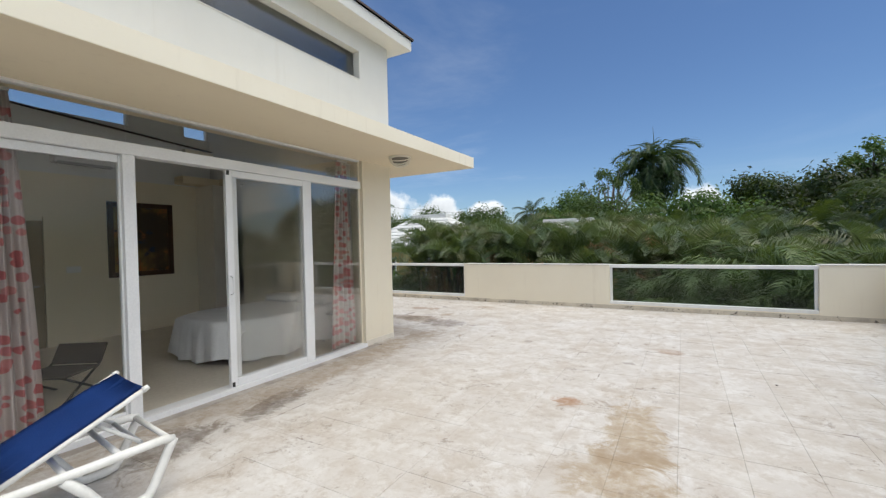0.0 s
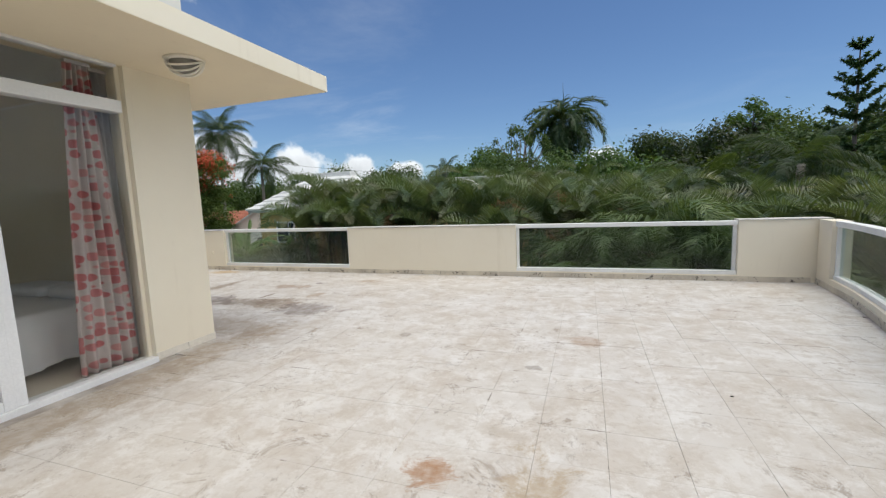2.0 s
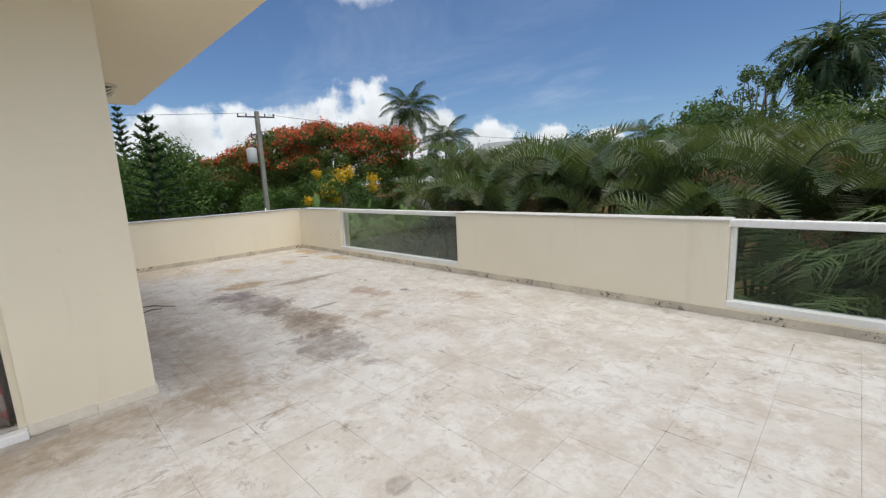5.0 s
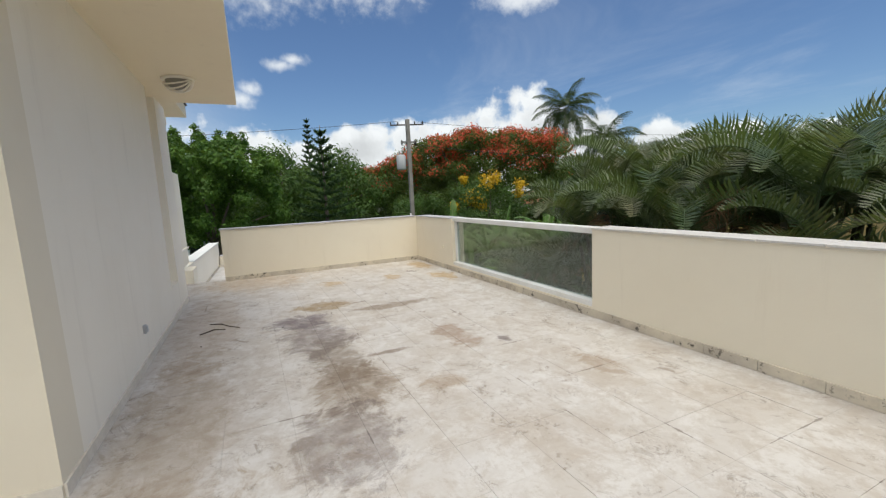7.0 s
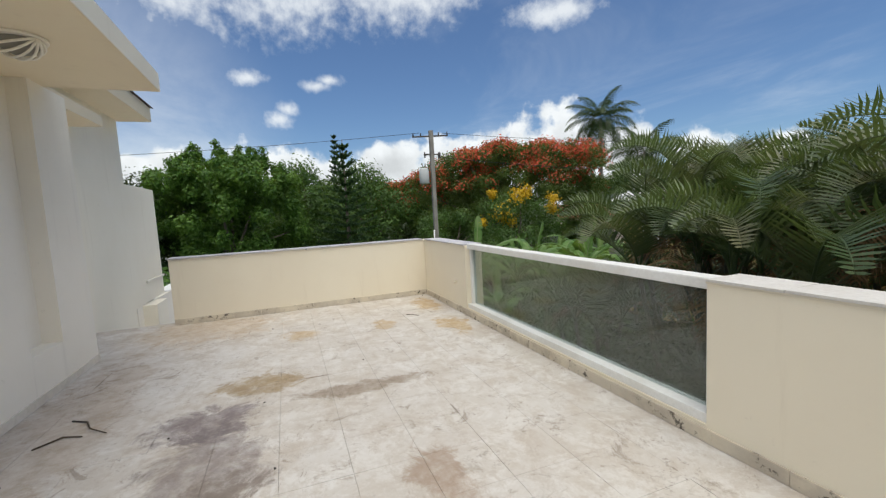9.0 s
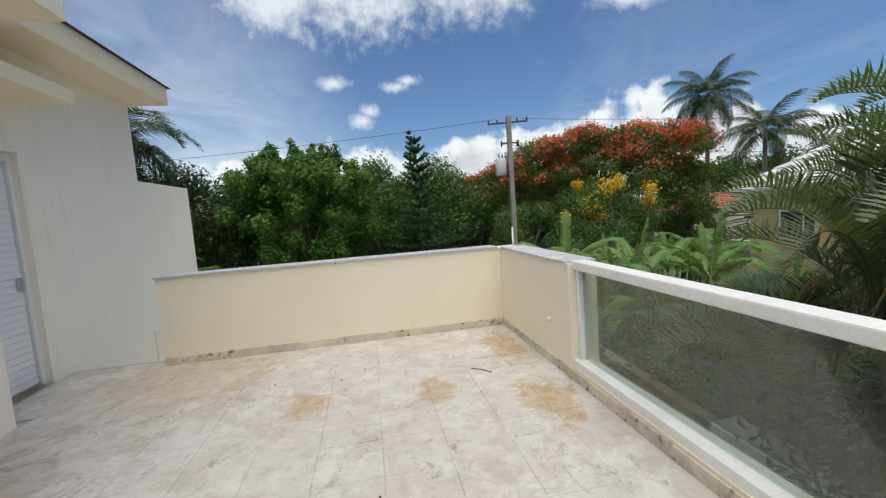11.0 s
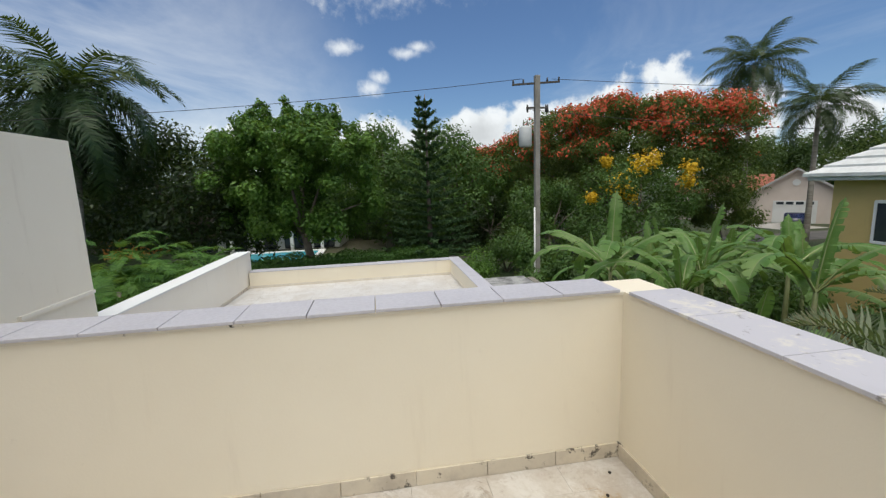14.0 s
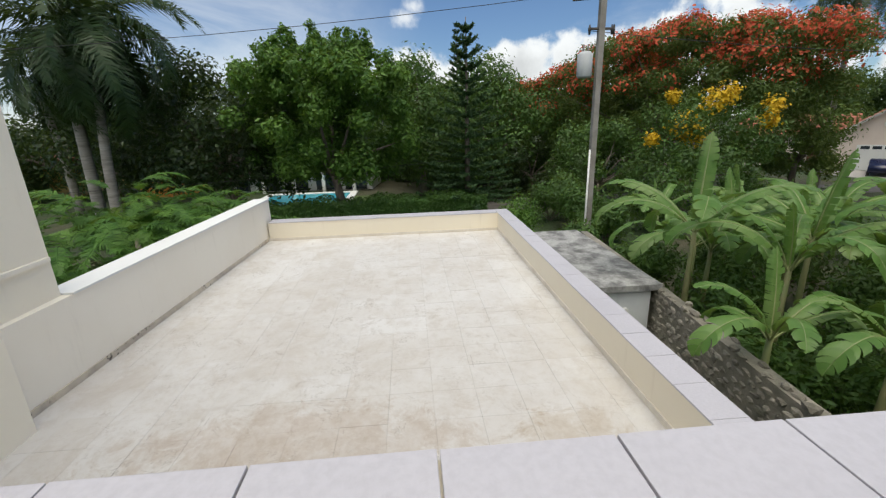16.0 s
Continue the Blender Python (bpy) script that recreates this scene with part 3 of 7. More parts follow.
# ---- curved east edge ----
CURVE = [(3.56, 9.50), (3.50, 9.0), (3.38, 8.2), (3.20, 7.4), (2.98, 6.6), (2.76, 5.8), (2.56, 5.0), (2.42, 4.2), (2.34, 3.4), (2.30, 2.4), (2.30, -4.4)]


def ribbon(bm, pts, w0, w1, z0, z1):
    """A wall that follows pts: from w0 to w1 to its right-hand side."""
    rows = []
    for i, (x, y) in enumerate(pts):
        a, b = pts[max(i - 1, 0)], pts[min(i + 1, len(pts) - 1)]
        d = Vector((b[0] - a[0], b[1] - a[1])).normalized()
        n = Vector((-d.y, d.x))
        rows.append([bm.verts.new((x + n.x * w, y + n.y * w, z)) for w, z in ((w0, z0), (w1, z0), (w1, z1), (w0, z1))])
    for r, s in zip(rows, rows[1:]):
        for k in range(4):
            bm.faces.new((r[k], r[(k + 1) % 4], s[(k + 1) % 4], s[k]))
    bm.faces.new(rows[0][::-1])
    bm.faces.new(rows[-1])
    bmesh.ops.recalc_face_normals(bm, faces=bm.faces[:])
    return bm


east = base("curved_balustrade", (0, 0, 0), "curved glass balustrade with white handrail on cream kerb", "balustrade", "terrace balustrades")
part("kerb", ribbon(bmesh.new(), CURVE, 0.0, 0.22, -0.012, 0.16), CREAM, east)
part("pier", ribbon(bmesh.new(), CURVE[:2], -0.004, 0.225, 0.161, 0.995), CREAM, east)
part("top_rail", ribbon(bmesh.new(), CURVE[1:], 0.03, 0.15, 0.92, 0.995), RAILWHITE, east)
part("bottom_rail", ribbon(bmesh.new(), CURVE[1:], 0.04, 0.14, 0.161, 0.215), RAILWHITE, east)
part("pane", ribbon(bmesh.new(), CURVE[1:], 0.085, 0.093, 0.21, 0.925), RAILGLASS, east).visible_shadow = False
for k in (1, 5, 8):
    x, y = CURVE[k]
    part("frame_post", ribbon(bmesh.new(), [(x, y), (x - 0.012, y - 0.05)], 0.05, 0.13, 0.216, 0.919), RAILWHITE, east)

# ---- house shell ----
SLAB = 2.86
EAST = -3.90
setting("wall_house_north", bm_box(-7.45, -4.2, 4.95, 5.20, -0.012, SLAB), PALE, "plain rendered house wall under the canopy", "wall")
setting("wall_house_north_end", bm_box(-8.68, -7.98, 4.62, 5.20, -0.012, SLAB), PALE, "plain rendered house wall end", "wall")
setting("wall_house_niche_foot", bm_box(-7.98, -7.45, 4.95, 5.20, -0.012, 0.42), PALE, "rendered wall foot under a shallow niche", "wall")
setting("wall_house_niche", bm_box(-7.98, -7.45, 4.90, 5.04, 0.42, SLAB), PALE, "recessed strip of plastered wall", "wall niche")
setting("column_corner", bm_box(-4.2, EAST, 4.50, 5.20, -0.012, SLAB), CREAM, "cream rendered corner pier beside the sliding doors", "pier")
setting("canopy", prism(bmesh.new(), [(-2.80, -4.0), (-2.80, 6.16), (-8.28, 6.16), (-8.28, 4.951), (-4.2, 4.951), (-4.2, -4.0)], SLAB, SLAB + 0.18), SOFFIT, "flat cream concrete canopy over the terrace", "canopy")
setting("canopy_fascia_east", bm_box(-2.80, -2.794, -4.0, 6.166, SLAB + 0.004, SLAB + 0.184), WING, "pale painted edge of the canopy", "fascia")
setting("canopy_fascia_north", bm_box(-8.28, -2.80, 6.16, 6.166, SLAB + 0.004, SLAB + 0.184), WING, "pale painted edge of the canopy", "fascia")
setting("canopy_small", bm_box(-10.3, -8.285, 4.2, 5.0, SLAB + 0.02, SLAB + 0.17, 0.01), SOFFIT, "short concrete canopy over the side door", "canopy")
# upper storey
setting("wall_upper_east_sill", bm_box(-4.2, EAST, -4.0, 5.20, SLAB + 0.18, 4.09), WHITEWALL, "plain white upper wall above the canopy", "wall")
setting("wall_upper_east_head", bm_box(-4.2, EAST, -4.0, 5.20, 4.53, 4.82), WHITEWALL, "plain white upper wall under the eaves", "wall")
setting("wall_upper_east_pier", bm_box(-4.2, EAST, 4.50, 5.20, 4.09, 4.53), WHITEWALL, "plain white upper wall beside the strip window", "wall")
setting("wall_upper_north", bm_box(-8.80, -4.2, 4.95, 5.20, SLAB + 0.18, 4.82), WHITEWALL, "plain white upper wall facing the terrace", "wall")
setting("wall_upper_west_sill", bm_box(-8.80, -8.60, -4.0, 4.95, SLAB, 3.88), WHITEWALL, "plain white upper room wall", "wall")
setting("wall_upper_west_head", bm_box(-8.80, -8.60, -4.0, 4.95, 4.50, 4.82), WHITEWALL, "plain white upper room wall", "wall")
setting("wall_upper_west_pier", bm_box(-8.80, -8.60, -4.0, 1.72, 3.88, 4.50), WHITEWALL, "plain white upper room wall", "wall")
setting("wall_upper_west_pier_middle", bm_box(-8.80, -8.60, 3.42, 4.42, 3.88, 4.50), WHITEWALL, "plain white upper room wall", "wall")
setting("wall_upper_south", bm_box(-8.80, EAST, -4.2, -4.0, SLAB, 4.82), WHITEWALL, "plain white upper wall", "wall")
setting("room_ceiling", bm_box(-8.60, -4.2, -4.0, 4.95, 4.78, 4.818), WHITEWALL, "plain white high bedroom ceiling", "ceiling")
for n_, ya, yb in (("window_2", 1.72, 3.42), ("window_3", 4.42, 4.95)):
    w_ = base(n_, (-8.70, ya, 3.88), "high strip window showing sky", "window", "", "structure")
    part("pane", bm_box(-0.004, 0.004, 0.02, yb - ya - 0.02, 0.02, 0.60), GLASS, w_).visible_shadow = False
    for a_, b_, c_, d_ in ((0, 0.03, 0, 0.62), (yb - ya - 0.03, yb - ya, 0, 0.62), (0.031, yb - ya - 0.031, 0, 0.03), (0.031, yb - ya - 0.031, 0.59, 0.62)):
        part("window_frame", bm_box(-0.03, 0.03, a_, b_, c_, d_, 0.004), ALU, w_)
win = base("window_1", (-4.02, 1.0, 4.09), "long strip window with tinted glass under the eaves", "window", "", "structure")
part("pane", bm_box(-0.01, 0.0, -5.0, 3.5, 0.0, 0.44), glass_mat("grey_strip_glass", (0.55, 0.56, 0.56)), win).visible_shadow = False
part("window_sill", bm_box(0.0, 0.13, -5.0, 3.5, 0.0, 0.012), WHITEWALL, win)


def hip_roof(name, x0, x1, y0, y1, z, rise, material, label, fascia=None):
    """Hipped roof of overlapping courses on a boxed eave."""
    t = base(name, (0, 0, 0), label, "roof", "", "structure")
    part("fascia", bm_box(x0 + 0.03, x1 - 0.03, y0 + 0.03, y1 - 0.03, z - 0.17, z, 0.008), fascia or WHITEWALL, t)
    half = min(x1 - x0, y1 - y0) / 2
    n = 14
    for i in range(n):
        a, b = half * i / n, half * (i + 1) / n
        za, zb = z + rise * i / n, z + rise * (i + 1) / n + 0.005
        bm = bmesh.new()
        ring = []
        for off, zz in ((a, za + 0.004), (a, za + 0.035), (b - 0.02, zb + 0.02), (b + 0.1, za + 0.004)):
            off = min(off, half - 0.01)
            ring.append([bm.verts.new((px, py, zz)) for px, py in ((x0 + off, y0 + off), (x1 - off, y0 + off), (x1 - off, y1 - off), (x0 + off, y1 - off))])
        for q in range(3):
            for k in range(4):
                bm.faces.new((ring[q][k], ring[q][(k + 1) % 4], ring[q + 1][(k + 1) % 4], ring[q + 1][k]))
        part("roof_course", bm, material, t)
    return t


hip_roof("roof_main", -9.15, -3.55, -4.4, 5.50, 4.99, 1.5, SHINGLE, "dark shingle hipped roof with white fascia")

# west wing, its stepped wall and roof
bm = prism(bmesh.new(), [(-8.68, 2.35), (-9.95, 2.35), (-9.95, GROUND), (-13.88, GROUND), (-13.88, 2.24), (-12.13, 2.24), (-12.13, 3.42), (-8.68, 3.42)], 0, 0.27)
bmesh.ops.rotate(bm, verts=bm.verts[:], cent=(0, 0, 0), matrix=Matrix.Rotation(radians(90), 3, "X"))
bmesh.ops.translate(bm, verts=bm.verts[:], vec=(0, 4.62, 0))
setting("wall_west_wing", bm, WING, "tall plain rendered wall with a stepped top", "wall")
setting("wall_west_wing_end", bm_box(-12.35, -12.13, 0.0, 4.35, GROUND, 3.42), PALE, "rendered end wall of the west wing", "wall")
setting("ledge_trim", bm_box(-13.84, -12.7, 4.623, 4.665, 0.36, 0.40), PALE, "thin rendered ledge on the wall", "ledge")
t = base("roof_west_wing", (0, 0, 0), "dark shingle roof with deep cream eave", "roof", "", "structure")
part("fascia", bm_box(-12.25, -8.46, 4.36, 5.13, 3.36, 3.62, 0.01), SOFFIT, t)
for i in range(12):
    y = 5.17 - i * 0.4
    bm = bmesh.new()
    z = 3.625 + i * 0.03
    vs = [bm.verts.new(p) for p in ((-12.33, y, z), (-8.46, y, z), (-8.46, y - 0.45, z + 0.034), (-12.33, y - 0.45, z + 0.034))]
    bm.faces.new(vs)
    bmesh.ops.solidify(bm, geom=bm.faces[:], thickness=0.03)
    part("roof_course", bm, SHINGLE, t)

# louvred side door
d = base("door_1", (-9.35, 4.50, 0.0), "white louvred aluminium side door, closed", "door", "", "structure")
part("door_frame", bm_box(-0.64, -0.56, -0.05, 0.05, 0, 2.34, 0.006), ALU, d)
part("door_frame", bm_box(0.56, 0.66, -0.05, 0.05, 0, 2.34, 0.006), ALU, d)
part("door_frame", bm_box(-0.56, 0.56, -0.05, 0.05, 2.26, 2.34, 0.006), ALU, d)
part("backing", bm_box(-0.56, 0.56, -0.06, -0.03, 0, 2.26), ALU, d)
slat = finish("slat", bm_box(-0.55, 0.55, -0.012, 0.012, -0.035, 0.035, 0.004), ALU)
for i in range(32):
    part("slat", slat, ALU, d, matrix=pose(0, 0.005, 0.06 + i * 0.068, 9))
part("handle", bm_box(-0.50, -0.47, 0.02, 0.075, 0.98, 1.12, 0.008), GREYALU, d, "grey metal handle")

# room shell
ROOMP = plaster("room_paint", (0.82, 0.755, 0.60), (0.80, 0.735, 0.58), (0.70, 0.63, 0.49))
setting("room_floor", bm_box(-8.68, -3.99, -3.0, 4.95, -0.10, 0.015), plain("beige_room_tiles", (0.72, 0.65, 0.54), (0.67, 0.60, 0.50), 2, 30, 0.35, 0.05), "glossy beige tiled bedroom floor", "floor")
setting("room_wall_back", bm_box(-8.80, -8.60, -3.2, 4.95, 0.015, SLAB), ROOMP, "beige painted bedroom wall", "wall")
setting("room_wall_south", bm_box(-8.60, -4.0, -3.2, -3.0, 0.015, 4.78), ROOMP, "beige painted bedroom wall", "wall")
setting("room_wall_north", bm_box(-8.60, -4.2, 4.90, 4.948, 0.015, SLAB - 0.05), ROOMP, "beige painted bedroom wall", "wall")
setting("wall_east_south", bm_box(-4.2, EAST, -4.0, -1.6, -0.012, SLAB), CREAM, "cream rendered wall beside the doors", "wall")


# ---- sliding doors ----
def leaf(x, y0, y1, z0, z1, w=0.075, thick=0.045, handle=None):
    t = base("sliding_door", (x, y0, 0), "white aluminium sliding glass door leaf", "door", "sliding doors")
    L = y1 - y0
    part("stile", bm_box(-thick / 2, thick / 2, 0, w, z0, z1, 0.005), ALU, t)
    part("stile", bm_box(-thick / 2, thick / 2, L - w, L, z0, z1, 0.005), ALU, t)
    part("rail", bm_box(-thick / 2, thick / 2, w + 0.001, L - w - 0.001, z0, z0 + 0.08, 0.005), ALU, t)
    part("rail", bm_box(-thick / 2, thick / 2, w + 0.001, L - w - 0.001, z1 - 0.07, z1, 0.005), ALU, t)
    part("pane", bm_box(-0.003, 0.003, w, L - w, z0 + 0.075, z1 - 0.065), GLASS, t).visible_shadow = False
    if handle is not None:
        bm = tube(bmesh.new(), [(thick / 2, handle, 1.06), (0.06, handle, 1.075), (0.065, handle, 1.16), (0.06, handle, 1.245), (thick / 2, handle, 1.26)], [0.008] * 5, 8)
        part("handle", bm, ALU, t, "white bow handle")
    for z in (z0 + 0.03, z1 - 0.03):
        part("roller_stop", bm_box(thick / 2 + 0.001, thick / 2 + 0.016, 0.01, 0.035, z - 0.025, z + 0.025, 0.003), BLACK, t, "black plastic stop")
    return t


fr = base("window_wall", (-3.95, 0, 0), "white aluminium frame of a wide glazed opening with transom", "window frame", "", "structure")
part("sill_track", bm_box(-0.09, 0.08, -1.6, 4.5, -0.012, 0.045, 0.006), ALU, fr)
part("transom_bar", bm_box(-0.08, 0.05, -1.6, 4.455, 2.42, 2.53, 0.006), ALU, fr)
part("head", bm_box(-0.05, 0.04, -1.6, 4.455, 2.835, 2.859, 0.004), ALU, fr)
part("jamb", bm_box(-0.06, -0.006, 4.456, 4.499, 0.046, 2.859, 0.004), CREAM, fr)
for y, w in ((1.32, 0.10), (3.40, 0.075), (-0.62, 0.08)):
    part("mullion", bm_box(-0.05, 0.045, y, y + w, 0.046, 2.419, 0.006), ALU, fr)
p = part("pane", bm_box(-0.004, 0.004, 3.475, 4.455, 0.05, 2.42), GLASS, fr)
p.visible_shadow = False
for a, b in ((-1.6, 1.37), (1.37, 4.465)):
    p = part("pane", bm_box(-0.004, 0.004, a + 0.01, b - 0.01, 2.53, 2.836), GLASS, fr)
    p.visible_shadow = False
leaf(-3.918, 2.27, 3.40, 0.047, 2.415, handle=0.03)
leaf(-3.975, 2.36, 3.40, 0.047, 2.415)
leaf(-3.975, 0.36, 1.38, 0.047, 2.415, handle=0.06)
leaf(-3.975, -0.62, 0.40, 0.047, 2.415)


# ---- ground ----
def ground_mat():
    g = Graph("garden_ground")
    col = g.mix(g.ramp(g.noise(0.12, 5, 0.6), 0.4, 0.62), (0.034, 0.062, 0.018), (0.074, 0.068, 0.040))
    col = g.mix(g.ramp(g.noise(3.0, 6, 0.7), 0.45, 0.7, 0, 0.6), col, (0.014, 0.028, 0.008))
    g.bump(g.noise(14, 6, 0.7), 0.6, 0.05)
    return g.done(col, 0.95)


bm = bmesh.new()
vs = [bm.verts.new((x, y, GROUND)) for x, y in ((-1500, -1500), (1500, -1500), (1500, 1500), (-1500, 1500))]
bm.faces.new(vs)
setting("ground", bm, ground_mat(), "grassy garden ground with bare soil", "ground")


# ---- plants ----
BARK = plain("grey_bark", (0.20, 0.17, 0.14), (0.11, 0.09, 0.07), 3, 18, 0.9, 0.7, 0.02, stretch=(1, 1, 0.3))
PALMBARK = plain("pale_palm_trunk", (0.36, 0.33, 0.29), (0.22, 0.19, 0.16), 2, 10, 0.85, 0.5, 0.02, stretch=(0.3, 0.3, 3))
LEAF_MANGO = leaf_mat("mango_leaf", (0.010, 0.023, 0.010), (0.023, 0.047, 0.014), (0.035, 0.063, 0.016), 0.42, 0.2)
LEAF_BRIGHT = leaf_mat("almond_leaf", (0.041, 0.110, 0.018), (0.114, 0.234, 0.036), (0.144, 0.270, 0.046), 0.45, 0.26)
LEAF_MID = leaf_mat("garden_leaf", (0.041, 0.100, 0.026), (0.100, 0.191, 0.042), (0.066, 0.115, 0.037), 0.5, 0.28)
LEAF_FAR = leaf_mat("woodland_leaf", (0.027, 0.059, 0.019), (0.057, 0.105, 0.027), (0.074, 0.121, 0.038), 0.6, 0.22, 0.25)
LEAF_FERN = leaf_mat("feathery_leaf", (0.045, 0.125, 0.022), (0.10, 0.22, 0.04), (0.14, 0.27, 0.05), 0.5, 0.35)
LEAF_STRAP = leaf_mat("strap_leaf", (0.062, 0.110, 0.039), (0.166, 0.221, 0.090), None, 0.4, 0.25)
LEAF_HEDGE = leaf_mat("hedge_leaf", (0.036, 0.097, 0.022), (0.085, 0.176, 0.036), None, 0.5, 0.25)
LEAF_PINE = leaf_mat("pine_needles", (0.026, 0.070, 0.029), (0.058, 0.114, 0.043), None, 0.6, 0.15)
LEAF_FLAME = leaf_mat("flame_tree_leaf", (0.063, 0.112, 0.027), (0.127, 0.164, 0.042), (0.104, 0.171, 0.039), 0.55, 0.3)
FLAME = leaf_mat("red_blossom", (0.58, 0.065, 0.035), (0.72, 0.19, 0.085), (0.56, 0.13, 0.05), 0.6, 0.3, 1.0, (0.70, 0.12, 0.05))
YELLOW = leaf_mat("yellow_blossom", (0.60, 0.38, 0.015), (0.72, 0.50, 0.03), None, 0.6, 0.25, 1.0, (0.75, 0.52, 0.04))
FROND = leaf_mat("palm_frond", (0.022, 0.046, 0.018), (0.048, 0.078, 0.026), (0.030, 0.056, 0.02), 0.42, 0.22)
FROND_DARK = leaf_mat("royal_palm_frond", (0.020, 0.050, 0.020), (0.044, 0.081, 0.030), None, 0.4, 0.2)
FROND_ARECA = leaf_mat("areca_frond", (0.054, 0.090, 0.041), (0.120, 0.161, 0.081), (0.149, 0.146, 0.081), 0.32, 0.25)
FROND_DRY = leaf_mat("dry_frond", (0.22, 0.13, 0.06), (0.30, 0.19, 0.10), None, 0.7, 0.2, 1.0, (0.32, 0.20, 0.09))
BANANA = leaf_mat("banana_leaf", (0.096, 0.206, 0.046), (0.159, 0.283, 0.076), (0.206, 0.310, 0.104), 0.36, 0.35)
STEM = plain("green_stem", (0.13, 0.17, 0.06), (0.19, 0.18, 0.08), 3, 20, 0.6, 0.3)
RNG = np.random.default_rng(7)


def leaves_mesh(name, centres, normals, size, material, ratio=0.55, vary=0.35, hang=0.0):
    """One mesh of many folded four-cornered leaves at the given places."""
    n = len(centres)
    rnd = RNG.normal(size=(n, 3))
    nor = normals / (np.linalg.norm(normals, axis=1, keepdims=True) + 1e-9)
    a = np.cross(nor, rnd)
    a /= np.linalg.norm(a, axis=1, keepdims=True) + 1e-9
    a[:, 2] -= hang
    a /= np.linalg.norm(a, axis=1, keepdims=True) + 1e-9
    b = np.cross(nor, a)
    s = (size * (1 + vary * RNG.uniform(-1, 1, n)))[:, None]
    tip, root = centres + a * s * 0.6, centres - a * s * 0.4
    side = nor * s * 0.10
    le, ri = centres + b * s * ratio * 0.5 + side, centres - b * s * ratio * 0.5 + side
    co = np.stack([root, ri, tip, le], 1).reshape(-1, 3)
    me = bpy.data.meshes.new(name)
    me.vertices.add(4 * n)
    me.vertices.foreach_set("co", co.ravel())
    idx = np.arange(4 * n).reshape(n, 4)
    tri = np.concatenate([idx[:, [0, 1, 2]], idx[:, [0, 2, 3]]], 1).reshape(-1, 3)
    me.loops.add(tri.size)
    me.loops.foreach_set("vertex_index", tri.ravel())
    me.polygons.add(len(tri))
    me.polygons.foreach_set("loop_start", np.arange(0, tri.size, 3))
    me.polygons.foreach_set("loop_total", np.full(len(tri), 3))
    me.update(calc_edges=True)
    me.validate()
    me.materials.append(material)
    return me


def blob_points(blobs, n, inner=0.55, flat=1.0):
    """Places and outward directions spread through a set of clumps (x, y, z, r)."""
    b = np.array(blobs, float)
    w = b[:, 3] ** 2
    pick = RNG.choice(len(b), n, p=w / w.sum())
    d = RNG.normal(size=(n, 3))
    d /= np.linalg.norm(d, axis=1, keepdims=True)
    r = (inner + (1 - inner) * RNG.uniform(0, 1, n) ** 0.5) * b[pick, 3] * (1 + 0.22 * RNG.normal(size=n))
    p = b[pick, :3] + d * r[:, None] * np.array([1, 1, flat])
    return p, d + 0.5 * RNG.normal(size=(n, 3)) + np.array([0, 0, 0.35])


def crown_blobs(cx, cy, z0, z1, rx, ry, n, r, top=0.7):
    """Clumps on the shell of a lumpy dome."""
    out = []
    for k in range(n):
        u, v = RNG.uniform(0, math.tau), RNG.uniform(-0.75, 1.0)
        rad = math.sqrt(max(0.0, 1 - v * v)) * RNG.uniform(0.66, 1.14)
        zc = (z0 + z1) / 2
        out.append((cx + rx * rad * math.cos(u), cy + ry * rad * math.sin(u), zc + (z1 - z0) / 2 * v * RNG.uniform(0.8, 1.06), r * RNG.uniform(0.6, 1.25)))
    return out


def trunk_and_limbs(tree, at, blobs, radius, fork, material=BARK, limbs=9):
    bm = bmesh.new()
    cx, cy = np.mean([b[0] for b in blobs]), np.mean([b[1] for b in blobs])
    top = Vector((at[0] * 0.5 + cx * 0.5, at[1] * 0.5 + cy * 0.5, fork))
    a = Vector(at)
    mid = a.lerp(top, 0.5) + Vector((0.12 * RNG.normal(), 0.12 * RNG.normal(), 0))
    tube(bm, [a, mid, top], [radius * 1.25, radius, radius * 0.8], 10)
    for b in sorted(blobs, key=lambda q: -q[3])[:limbs]:
        e = Vector(b[:3])
        m = top.lerp(e, 0.5) + Vector((RNG.normal() * 0.2, RNG.normal() * 0.2, 0.25))
        tube(bm, [top - Vector((0, 0, 0.15)), m, e], [radius * 0.55, radius * 0.32, radius * 0.08], 6)
    part("trunk", bm, material, tree, smooth=True)


def broadleaf(at, blobs, n, size, material, label, radius=0.22, fork=None, name="tree", group="", ratio=0.5, inner=0.5, hang=0.25, limbs=9):
    t = base(name, (0, 0, 0), label, "tree", group)
    fork = fork if fork is not None else at[2] + 0.45 * (min(b[2] for b in blobs) - at[2]) + 0.6
    trunk_and_limbs(t, at, blobs, radius, fork, limbs=limbs)
    p, d = blob_points(blobs, n, inner)
    part("crown", leaves_mesh("crown", p, d, size, material, ratio, hang=hang), material, t)
    return t


